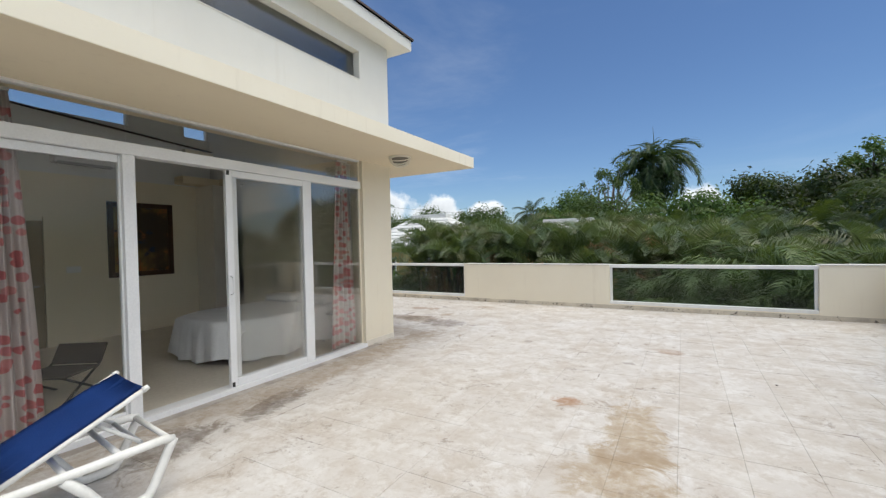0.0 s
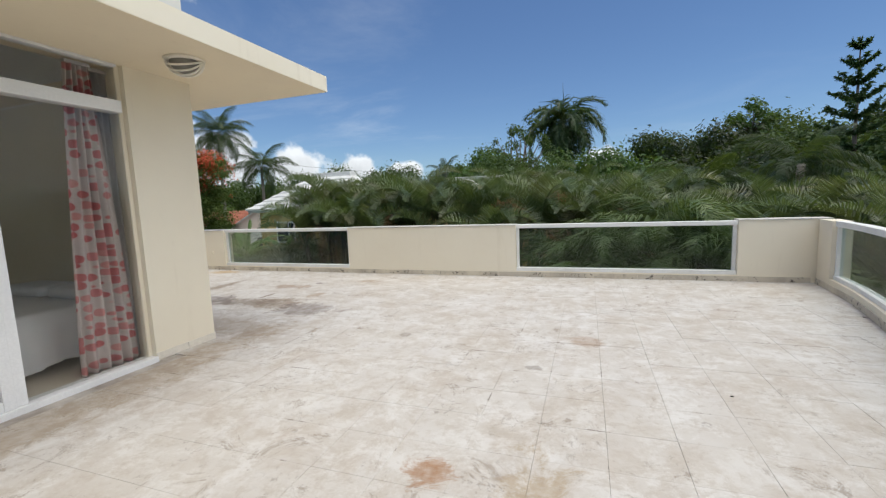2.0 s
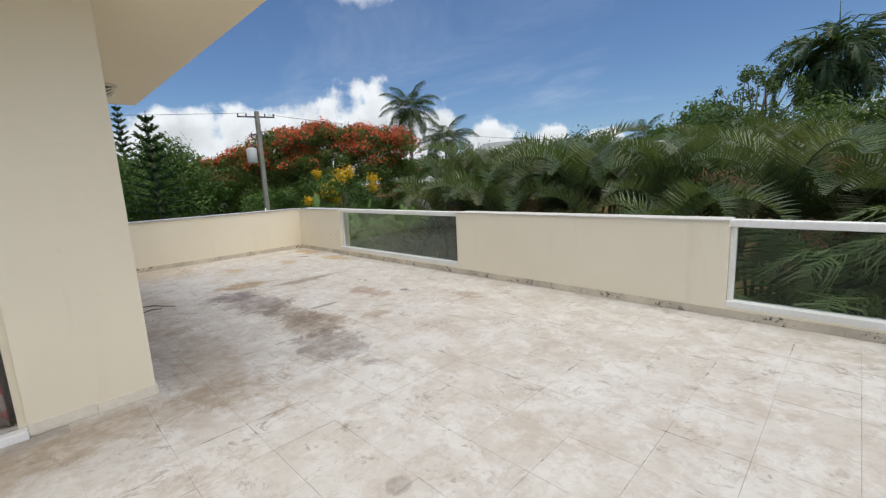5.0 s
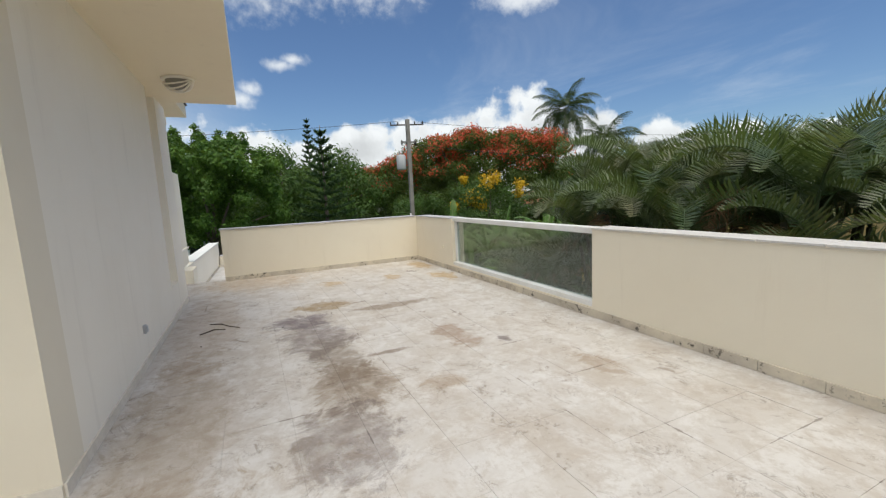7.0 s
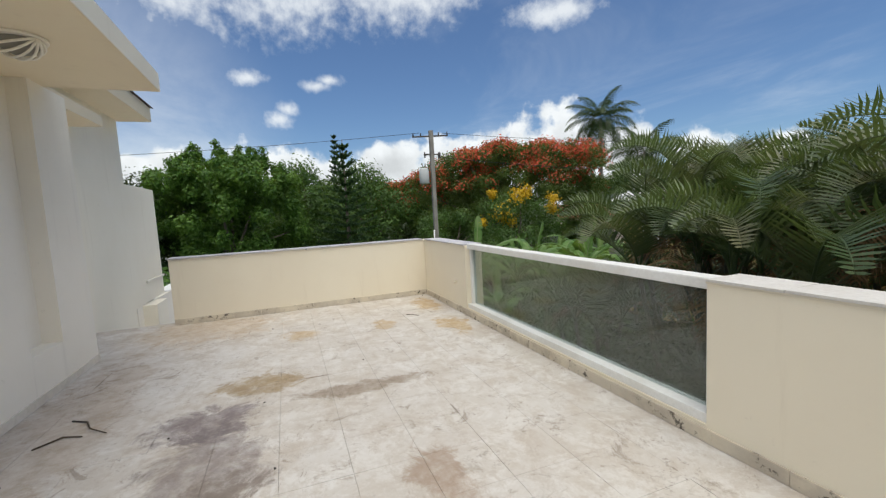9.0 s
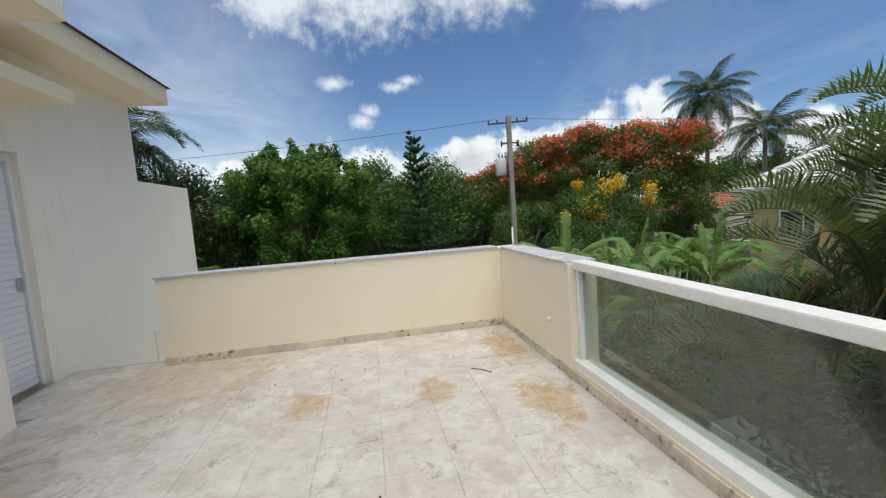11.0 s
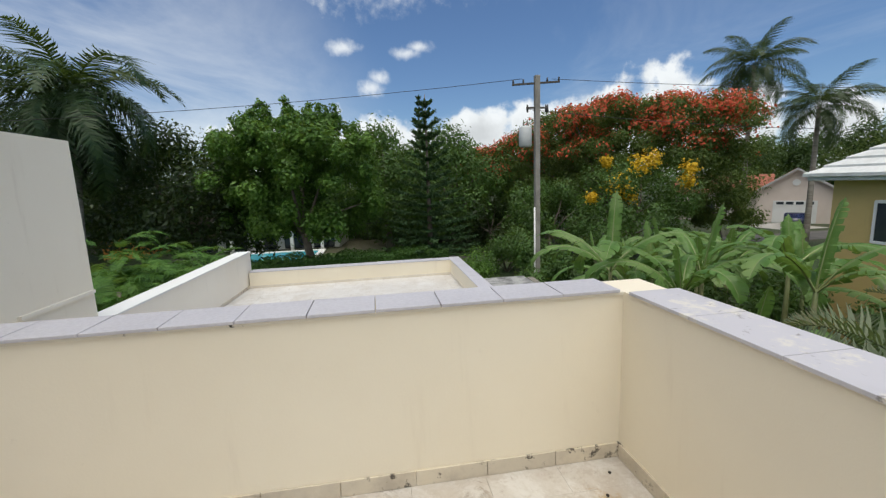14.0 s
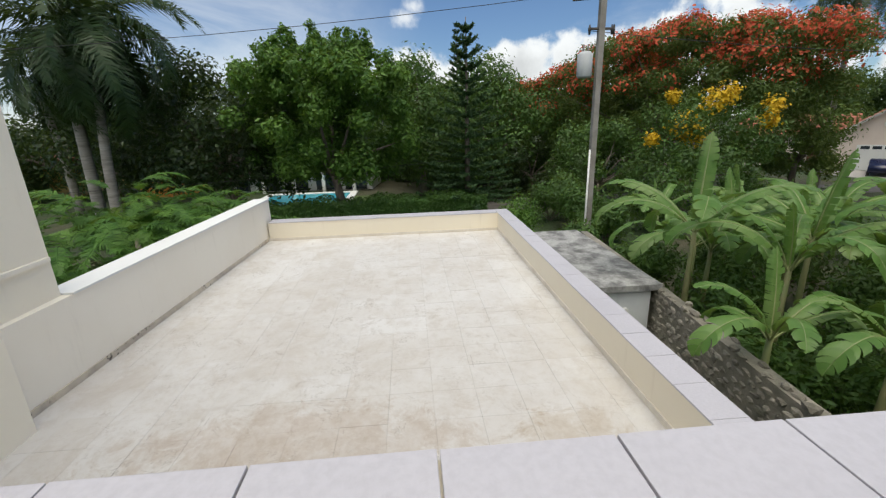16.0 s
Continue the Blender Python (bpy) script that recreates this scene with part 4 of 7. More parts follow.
def frond_mesh(name, length, rise, droop, leaflets, blade, material, width=0.03, v=0.35, hang=0.3, jitter=0.15, thick=0.02, bare=0.12, sweep=(0.45, 0.5)):
    """A pinnate palm leaf: arched rib in the x-z plane with a comb of blades on both sides."""
    rng = np.random.default_rng(int(length * 97 + droop * 31 + leaflets))
    bm = bmesh.new()
    pts, ang, p = [], radians(rise), Vector((0, 0, 0))
    n = 18
    for i in range(n + 1):
        pts.append(p.copy())
        p = p + Vector((math.cos(ang), 0, math.sin(ang))) * (length / n)
        ang -= radians(droop) / n * (0.5 + i / n)
    tube(bm, pts, [thick * (1 - 0.85 * i / n) for i in range(n + 1)], 5, False)
    for k in range(leaflets):
        s = bare + (1 - bare) * (k + 0.5) / leaflets
        f = s * n
        i = min(int(f), n - 1)
        q = pts[i].lerp(pts[i + 1], f - i)
        tang = (pts[i + 1] - pts[i]).normalized()
        up = Vector((-tang.z, 0, tang.x))
        L = blade * (math.sin(math.pi * min(1, 0.18 + 0.80 * s)) ** 0.7) * (1 + jitter * rng.normal())
        for side in (-1, 1):
            d = (Vector((0, side, 0)) + tang * (sweep[0] + sweep[1] * s + 0.1 * rng.normal()) + up * (v + jitter * rng.normal())).normalized()
            wv = tang * (width * (0.8 + 0.3 * rng.random()))
            a = q
            b = q + d * (L * 0.55)
            c = q + d * L - Vector((0, 0, hang * L * (0.6 + 0.8 * rng.random())))
            v0, v1 = bm.verts.new(a - wv * 0.4), bm.verts.new(a + wv * 0.4)
            v2, v3 = bm.verts.new(b + wv * 0.5), bm.verts.new(b - wv * 0.5)
            v4 = bm.verts.new(c)
            bm.faces.new((v0, v1, v2, v3))
            bm.faces.new((v3, v2, v4))
    return finish(name, bm, material)


def palm(name, at, height, frond_sets, count, label, lean=(0, 0), r=0.16, crownshaft=0.0, group="", trunk_mat=None, low=-35, high=75, dead=0, dead_mesh=None, scale=1.0, shaft_mat=None):
    t = base(name, at, label, "palm", group)
    bm = bmesh.new()
    pts = [(lean[0] * s * s, lean[1] * s * s, height * s) for s in np.linspace(0, 1, 9)]
    tube(bm, pts, [r * (1.35 - 0.45 * s) for s in np.linspace(0, 1, 9)], 10)
    part("trunk", bm, trunk_mat or PALMBARK, t, smooth=True)
    top = Vector(pts[-1])
    if crownshaft:
        bm = tube(bmesh.new(), [top, top + Vector((0, 0, crownshaft * 0.5)), top + Vector((0, 0, crownshaft))], [r * 1.0, r * 1.1, r * 0.45], 10)
        part("crownshaft", bm, shaft_mat or STEM, t, "smooth green crownshaft", smooth=True)
        top = top + Vector((0, 0, crownshaft * 0.9))
    for i in range(count):
        az = i * 137.5 + RNG.uniform(-12, 12)
        tilt = high + (low - high) * ((i + 0.5) / count) ** 0.9 + RNG.uniform(-7, 7)
        me = frond_sets[i % len(frond_sets)]
        m = Matrix.Translation(top) @ pose(0, 0, 0, 0, 0, az) @ pose(0, 0, 0, RNG.uniform(-14, 14), -tilt, 0) @ Matrix.Scale(scale * RNG.uniform(0.86, 1.1), 4)
        part("frond", me, None, t, matrix=m)
    for i in range(dead):
        m = Matrix.Translation(top) @ pose(0, 0, 0, 0, 0, RNG.uniform(0, 360)) @ pose(0, 0, 0, 0, RNG.uniform(25, 55), 0) @ Matrix.Scale(scale * 0.85, 4)
        part("dry_frond", dead_mesh, None, t, "dry brown frond", matrix=m)
    return t


# -- coconut palms --
coco = [frond_mesh("frond", 4.4, 0, 75, 84, 0.85, FROND, 0.047, 0.0, 0.75, 0.12, sweep=(0.4, 0.35)), frond_mesh("frond", 4.5, 0, 110, 84, 0.9, FROND, 0.047, -0.05, 0.85, 0.12, sweep=(0.4, 0.35))]
palm("coconut_palm", (-40.3, 40.1, GROUND), 14.4, coco, 26, "tall coconut palm with arching green fronds", (0.8, -0.6), 0.17, low=-42, group="coconut palms")
palm("coconut_palm", (-34.9, 40.6, GROUND), 10.4, coco, 22, "shorter coconut palm with arching green fronds", (-0.3, 0.4), 0.16, low=-30, group="coconut palms", scale=0.92)
# -- royal palms beyond the south-west hedge --
royal = [frond_mesh("frond", 4.4, 0, 110, 84, 0.72, FROND_DARK, 0.06, 0.1, 0.45, 0.22, sweep=(0.35, 0.4)), frond_mesh("frond", 4.2, 0, 145, 84, 0.74, FROND_DARK, 0.06, 0.1, 0.5, 0.22, sweep=(0.35, 0.4))]
TRUNKP = plain("white_palm_trunk", (0.33, 0.31, 0.28), (0.20, 0.18, 0.16), 2, 8, 0.8, 0.4, 0.02, stretch=(0.3, 0.3, 3))
palm("royal_palm", (-34.2, -9.2, GROUND), 9.2, royal, 22, "royal palm with grey trunk and drooping dark fronds", (0.2, 0.3), 0.24, 1.5, "royal palms", TRUNKP, -60, 70, scale=1.3)
palm("royal_palm", (-32.6, -7.3, GROUND), 9.6, royal, 32, "royal palm with grey trunk and drooping dark fronds", (-0.6, 0.5), 0.20, 1.5, "royal palms", TRUNKP, -65, 70, scale=1.35)
palm("royal_palm", (-42.5, -16.5, GROUND), 8.4, royal, 16, "royal palm with grey trunk and drooping dark fronds", (0.2, -0.3), 0.22, 1.4, "royal palms", TRUNKP, -60, 70)
rp = palm("royal_palm", (-2.2, 49.0, GROUND), 12.0, [frond_mesh("frond", 4.6, 0, 130, 60, 1.0, FROND_DARK, 0.13, 0.25, 0.8, 0.3)], 34, "far royal palm with a spear leaf above the wood", (0, 0), 0.26, 1.6, "royal palms", TRUNKP, -55, 70, scale=1.15)
part("spear_leaf", tube(bmesh.new(), [(0, 0, 13.4), (0.05, 0, 15.5), (-0.05, 0, 17.6)], [0.07, 0.05, 0.015], 6), FROND, rp)

# -- areca palms along the north side --
areca = [frond_mesh("frond", 2.5, 0, 125, 40, 0.60, FROND_ARECA, 0.036, 0.80, 0.08, 0.06, bare=0.2, thick=0.026, sweep=(0.2, 0.4)), frond_mesh("frond", 2.7, 0, 165, 42, 0.62, FROND_ARECA, 0.036, 0.70, 0.12, 0.07, bare=0.2, thick=0.026, sweep=(0.2, 0.4)),
         frond_mesh("frond", 2.2, 0, 95, 36, 0.56, FROND_ARECA, 0.036, 0.85, 0.06, 0.06, bare=0.2, thick=0.026, sweep=(0.2, 0.4))]
dry = frond_mesh("dry_frond", 2.2, 0, 120, 34, 0.5, FROND_DRY, 0.03, 0.1, 0.6, 0.3, bare=0.2)
CANE = plain("areca_cane", (0.11, 0.10, 0.05), (0.07, 0.065, 0.035), 3, 12, 0.6, 0.3, stretch=(0.5, 0.5, 4))


def areca_clump(x, y, top, stems=5, scale=1.0, drys=1):
    t = base("areca_palm", (x, y, GROUND), "bushy areca palm with arching feathery fronds and canes", "palm", "areca palms")
    for s in range(stems):
        a, rr = math.tau * (s + RNG.uniform(0, 0.8)) / stems, RNG.uniform(0.2, 0.75)
        h = (top - GROUND) - RNG.uniform(1.3, 2.4)
        bx, by = rr * math.cos(a) * 0.5, rr * math.sin(a) * 0.5
        tx, ty = bx + rr * 1.4 * math.cos(a), by + rr * 1.4 * math.sin(a)
        part("cane", tube(bmesh.new(), [(bx, by, 0), ((bx * 0.6 + tx * 0.4), (by * 0.6 + ty * 0.4), h * 0.55), (tx, ty, h)], [0.05, 0.045, 0.04], 6), CANE, t, smooth=True)
        for i in range(6):
            az = math.degrees(a) + i * 137.5 + RNG.uniform(-20, 20)
            tilt = 89 - 5.0 * i + RNG.uniform(-7, 7)
            m = Matrix.Translation((tx, ty, h)) @ pose(0, 0, 0, 0, 0, az) @ pose(0, 0, 0, RNG.uniform(-25, 25), -tilt, 0) @ Matrix.Scale(scale * RNG.uniform(0.85, 1.1), 4)
            part("frond", areca[(s + i) % 3], None, t, matrix=m)
    for i in range(drys):
        m = Matrix.Translation((RNG.uniform(-0.6, 0.6), RNG.uniform(-0.6, 0.6), (top - GROUND) * RNG.uniform(0.62, 0.84))) @ pose(0, 0, 0, 0, 0, RNG.uniform(0, 360)) @ pose(0, 0, 0, 0, -RNG.uniform(5, 50), 0) @ Matrix.Scale(scale, 4)
        part("dry_frond", dry, None, t, "dry brown frond", matrix=m)


for x, y, top in ((-8.0, 14.2, 2.5), (-7.6, 15.4, 2.95), (-8.8, 16.0, 2.7), (-7.0, 13.6, 2.45), (-6.4, 14.6, 2.45), (-6.6, 16.2, 2.5), (-5.3, 15.6, 2.55), (-5.1, 13.6, 2.4), (-4.0, 14.2, 2.35), (-2.9, 13.5, 2.15), (-1.8, 14.5, 2.3), (-0.7, 13.5, 2.05), (0.4, 14.4, 2.15),
                  (1.7, 13.6, 1.7), (2.9, 14.3, 1.6), (4.2, 13.2, 1.5), (5.4, 14.6, 1.9), (6.8, 13.6, 1.8), (8.4, 14.8, 2.0), (10.2, 13.8, 1.8), (6.2, 11.0, 1.5), (7.6, 9.0, 1.6), (9.0, 6.5, 1.8), (-7.8, 13.3, 1.9), (-10.2, 13.4, 0.55), (-11.8, 16.4, 0.1), (-8.9, 16.8, 0.5), (-10.6, 17.6, 0.2),
                  (-7.8, 17.6, 2.0), (-3.4, 16.6, 2.3), (-0.6, 16.8, 2.3), (2.4, 17.2, 2.2), (-3.0, 19.2, 2.7), (-1.7, 19.0, 2.8), (-0.3, 19.4, 2.8)):
    areca_clump(x, y, top, 5, 0.84, 4)

# -- large weeping shrub in front of the middle panel --
def weeping_shrub(x, y, top):
    t = base("weeping_shrub", (x, y, GROUND), "tall green shrub with long hanging strap leaves", "shrub")
    strap = frond_mesh("frond", 1.9, 0, 150, 30, 0.55, LEAF_STRAP, 0.045, 0.1, 0.9, 0.25, bare=0.1)
    for i in range(150):
        a = RNG.uniform(0, math.tau)
        rr = RNG.uniform(0.1, 1.5)
        z = (top - GROUND) * RNG.uniform(0.45, 0.98) - rr * 0.5
        m = Matrix.Translation((rr * math.cos(a), rr * math.sin(a) * 0.8, z)) @ pose(0, 0, 0, 0, 0, math.degrees(a) + RNG.uniform(-40, 40)) @ pose(0, 0, 0, 0, -RNG.uniform(15, 70), 0) @ Matrix.Scale(RNG.uniform(0.7, 1.0), 4)
        part("spray", strap, None, t, matrix=m)
    for i in range(5):
        a = i * 1.26
        part("stem", tube(bmesh.new(), [(0.2 * math.cos(a), 0.2 * math.sin(a), 0), (0.5 * math.cos(a), 0.5 * math.sin(a), (top - GROUND) * 0.5), (0.8 * math.cos(a), 0.8 * math.sin(a), (top - GROUND) * 0.85)], [0.07, 0.05, 0.02], 6), BARK, t)


weeping_shrub(2.0, 12.4, 1.3)
weeping_shrub(3.6, 12.0, 0.9)
weeping_shrub(0.2, 12.0, 0.5)

# -- bananas --
RIB = plain("banana_midrib", (0.27, 0.31, 0.13), (0.22, 0.26, 0.10), 3, 20, 0.5, 0.2)


def banana_leaf_mesh(length, droop, width, seed, bare=0.16):
    """Long arching leaf: pale midrib, blade hanging to both sides, torn across into strips."""
    rng = np.random.default_rng(seed)
    bm = bmesh.new()
    pts, ang, p = [], 0.0, Vector((0, 0, 0))
    n = 44
    for i in range(n + 1):
        pts.append(p.copy())
        p = p + Vector((math.cos(ang), 0, math.sin(ang))) * (length / n)
        ang -= radians(droop) / n * (0.25 + 1.5 * i / n)
    tube(bm, pts, [0.028 * (1 - 0.88 * i / n) for i in range(n + 1)], 5, False)
    for f in bm.faces:
        f.material_index = 1
    first = int(n * bare)

    def half(i):
        s = (i - first) / (n - first)
        return width * max(0.03, min(1.0, s / 0.14)) ** 0.6 * max(0.02, 1 - max(0.0, (s - 0.72) / 0.28) ** 2.2)
    for side in (-1, 1):
        i = first
        while i < n:
            run = min(int(rng.integers(1, 4)), n - i)
            sag = rng.uniform(0.25, 0.7)
            torn = rng.random() < 0.55
            rows = []
            for k in range(i, i + run + 1):
                q = pts[k]
                tang = (pts[min(k + 1, n)] - pts[max(k - 1, 0)]).normalized()
                up = Vector((-tang.z, 0, tang.x))
                w = half(k)
                row = [bm.verts.new(q)]
                pull = (tang * ((pts[1] - pts[0]).length * 0.6)) if (torn and k == i + run) else Vector()
                for u in (0.35, 0.7, 1.0):
                    o = Vector((0, side, 0)) * (u * w * (1 - 0.35 * sag * u)) + up * (0.16 * w * math.sin(u * 2.2)) + tang * (0.22 * w * u) - Vector((0, 0, sag * w * u * u * 0.95))
                    row.append(bm.verts.new(q + o - pull * u * u))
                rows.append(row)
            for r0, r1 in zip(rows, rows[1:]):
                for k in range(3):
                    f = bm.faces.new((r0[k], r0[k + 1], r1[k + 1], r1[k]))
                    f.smooth = True
            i += run
    return finish("leaf", bm, [BANANA, RIB])


bleaves = [banana_leaf_mesh(2.7, 115, 0.27, 1), banana_leaf_mesh(2.9, 140, 0.28, 2), banana_leaf_mesh(2.5, 95, 0.26, 3), banana_leaf_mesh(2.6, 165, 0.26, 4)]
spear = banana_leaf_mesh(2.0, 14, 0.20, 5, 0.10)


def banana(x, y, stem, count=7, scale=1.0, upright=1, turn=None):
    t = base("banana_plant", (x, y, GROUND), "banana plant with long torn arching leaves", "banana plant", "banana grove")
    part("pseudostem", tube(bmesh.new(), [(0, 0, 0), (0.05, 0, stem * 0.5), (0.02, 0.04, stem)], [0.085, 0.07, 0.045], 9), STEM, t, smooth=True)
    a0 = RNG.uniform(0, 360) if turn is None else turn
    for i in range(count):
        tilt = 84 if i < upright else RNG.uniform(38, 72)
        m = Matrix.Translation((0.02, 0.04, stem - 0.1)) @ pose(0, 0, 0, 0, 0, a0 + i * 137.5 + RNG.uniform(-18, 18)) @ pose(0, 0, 0, RNG.uniform(-18, 18), -tilt, 0) @ Matrix.Scale(scale * RNG.uniform(0.78, 1.1), 4)
        part("leaf", spear if i < upright else bleaves[i % 4], None, t, matrix=m)


for x, y, h, c, s in ((-17.9, 14.15, 3.5, 7, 1.0), (-15.1, 13.6, 2.5, 7, 0.72), (-19.2, 15.6, 2.6, 7, 0.9), (-16.6, 15.2, 3.0, 7, 0.9), (-14.4, 14.9, 2.4, 7, 0.8), (-20.6, 16.2, 2.3, 7, 1.0), (-21.8, 18.2, 2.4, 7, 1.0), (-19.4, 18.0, 2.5, 7, 1.0), (-17.6, 16.6, 3.2, 7, 0.95), (-17.2, 18.8, 3.3, 7, 1.0), (-23.2, 19.6, 2.4, 7, 1.0),
                      (-20.6, 20.2, 2.6, 7, 1.0), (-15.2, 17.2, 3.4, 7, 0.95), (-15.0, 19.6, 2.6, 7, 1.0), (-18.6, 21.0, 2.4, 7, 1.0), (-22.6, 21.6, 2.4, 7, 1.0), (-24.8, 17.6, 2.3, 7, 0.9), (-7.2, 13.0, 1.9, 6, 0.75), (-5.2, 12.9, 1.8, 6, 0.75)):
    banana(x, y, h, c, s, 1)

# -- undergrowth below the terrace --
def shrub(x, y, r, h, n, size, material, label, name="shrub", group="", z=GROUND, ratio=0.45):
    t = base(name, (0, 0, 0), label, "shrub", group)
    blobs = [(x + RNG.uniform(-1, 1) * r * 0.6, y + RNG.uniform(-1, 1) * r * 0.6, z + h * RNG.uniform(0.35, 0.8), r * RNG.uniform(0.35, 0.6)) for _ in range(9)]
    bm = bmesh.new()
    for b in blobs[:6]:
        tube(bm, [(x, y, z), (x * 0.5 + b[0] * 0.5, y * 0.5 + b[1] * 0.5, (z + b[2]) / 2), b[:3]], [0.05, 0.035, 0.012], 5)
    part("branch", bm, BARK, t)
    p, d = blob_points(blobs, n, 0.3)
    p[:, 2] = np.maximum(p[:, 2], z + 0.05)
    part("foliage", leaves_mesh("foliage", p, d, size, material, ratio, hang=0.2), material, t)
    return t


for x, y, r, h in ((-18.0, 13.2, 0.9, 1.2), (-16.6, 12.6, 0.8, 1.0), (-15.2, 12.9, 0.9, 1.1), (-13.4, 11.9, 0.8, 1.0), (-11.6, 12.2, 0.9, 1.2), (-5.6, 11.8, 1.0, 1.7), (-3.4, 11.7, 1.1, 1.9),
                   (-1.2, 11.6, 1.1, 2.2), (-6.6, 10.8, 0.9, 1.9), (-5.0, 10.9, 0.9, 2.3), (-10.4, 11.0, 0.8, 1.4), (0.4, 10.9, 0.9, 2.6), (2.4, 10.9, 0.9, 2.4), (1.4, 11.4, 1.0, 3.0), (-2.6, 10.9, 0.9, 2.0), (4.8, 11.6, 1.0, 2.0), (-9.0, 15.6, 1.4, 2.4), (-11.5, 17.2, 1.5, 2.4), (-12.9, 14.7, 1.2, 2.5), (-13.9, 16.2, 1.2, 2.3), (-11.4, 14.2, 1.1, 2.4), (-8.6, 18.6, 1.6, 2.8)):
    shrub(x, y, r, h, 1700, 0.13, LEAF_MID, "low leafy garden shrub", group="garden shrubs")
for x, y in ((-21.5, 15.2), (-19.8, 16.8), (-18.0, 15.0), (-16.4, 16.4), (-14.8, 16.2), (-20.6, 18.8), (-18.0, 19.0), (-22.6, 18.4), (-14.0, 17.8), (-12.4, 15.0), (-15.8, 14.2), (-24.6, 20.4), (-12.6, 20.2), (-17.2, 22.6), (-20.4, 22.4)):
    shrub(x, y, 1.3, 2.3, 2600, 0.16, LEAF_MID, "leafy undergrowth between the banana plants", "undergrowth", "undergrowth")
for x, y, r, h in ((-25.4, 14.6, 1.0, 1.8), (-28.0, 17.2, 1.4, 2.2), (-30.8, 17.4, 1.8, 2.8), (-26.0, 22.5, 1.5, 2.4), (-30.0, 21.0, 2.0, 3.4), (-27.6, 26.0, 1.8, 2.6), (-33.5, 16.4, 1.8, 2.8), (-25.0, 25.0, 1.4, 2.2), (-33.8, 28.6, 1.8, 2.4)):
    shrub(x, y, r, h, 3600, 0.2, LEAF_MID, "broad green street-side shrub", group="street shrubs")

# filler shrubs; their dark leaf colour stands for the shade behind the fronds
for k in range(11):
    shrub(-8.6 + 1.7 * k + RNG.uniform(-0.3, 0.3), 13.6 + RNG.uniform(-0.3, 0.5), 1.3, 3.9 + RNG.uniform(-0.5, 0.5), 2400, 0.22, LEAF_MANGO, "dense shrubbery below the areca palms, shade put into its dark leaves", group="shrubbery", ratio=0.3)
# -- hedge and shrubs towards the street --
def hedge(x0, y0, x1, y1, w, h, n, label):
    t = base("hedge", (0, 0, 0), label, "hedge")
    L = math.hypot(x1 - x0, y1 - y0)
    u, v = Vector((x1 - x0, y1 - y0, 0)) / L, Vector((-(y1 - y0), x1 - x0, 0)) / L
    s, a = RNG.uniform(0, L, n), RNG.uniform(-1, 1, n)
    zz = RNG.uniform(0, 1, n) ** 0.6
    lump = 0.12 * np.sin(s * 1.7) + 0.08 * np.sin(s * 4.1 + 1)
    edge = np.where(RNG.uniform(0, 1, n) < 0.55, np.sign(a), a) * (w / 2) * (1 + 0.1 * RNG.normal(size=n))
    p = np.array([x0, y0, GROUND])[None] + s[:, None] * np.array(u)[None] + edge[:, None] * np.array(v)[None]
    p[:, 2] += zz * (h + lump)
    d = RNG.normal(size=(n, 3)) + np.array(v)[None] * np.sign(edge)[:, None] + np.array([0, 0, 0.6])
    part("foliage", leaves_mesh("foliage", p, d, 0.15, LEAF_HEDGE, 0.5), LEAF_HEDGE, t)
    part("core", bm_box(-L / 2, L / 2, -w * 0.38, w * 0.38, 0, h * 0.86), LEAF_HEDGE, t, matrix=pose((x0 + x1) / 2, (y0 + y1) / 2, GROUND, 0, 0, math.degrees(math.atan2(y1 - y0, x1 - x0))))


hedge(-32.5, -9.0, -34.0, 12.5, 1.6, 1.9, 24000, "long clipped green garden hedge")
shrub(-29.2, 13.2, 1.6, 2.4, 5000, 0.14, LEAF_BRIGHT, "rounded light green garden bush")
shrub(-22.6, 15.4, 0.9, 1.9, 900, 0.3, LEAF_BRIGHT, "bush with long light green leaves", ratio=0.25)
# -- feathery bush by the south parapet --
def feathery_bush(x, y, r, z0, z1):
    t = base("feathery_tree", (x, y, GROUND), "bright green feathery-leaved small tree beside the parapet", "tree")
    spray = frond_mesh("spray", 1.0, 0, 60, 20, 0.30, LEAF_FERN, 0.055, 0.15, 0.25, 0.15, bare=0.05)
    bm = tube(bmesh.new(), [(0, 0, 0), (0.1, 0, 1.6), (0, 0.1, 3.0)], [0.14, 0.1, 0.06], 8)
    part("trunk", bm, BARK, t)
    for i in range(560):
        a, rr = RNG.uniform(0, math.tau), r * RNG.uniform(0, 1) ** 0.55
        zz = (z0 + (z1 - z0) * RNG.uniform(0.2, 1.0) * (1 - 0.55 * (rr / r) ** 2)) - GROUND
        m = Matrix.Translation((rr * math.cos(a), rr * math.sin(a) * 1.15, zz)) @ pose(0, 0, 0, 0, 0, math.degrees(a) + RNG.uniform(-60, 60)) @ pose(0, 0, 0, RNG.uniform(-20, 20), -RNG.uniform(-10, 40), 0) @ Matrix.Scale(RNG.uniform(0.7, 1.2), 4)
        part("spray", spray, None, t, matrix=m)


feathery_bush(-21.6, 0.4, 3.6, -3.6, 0.45)

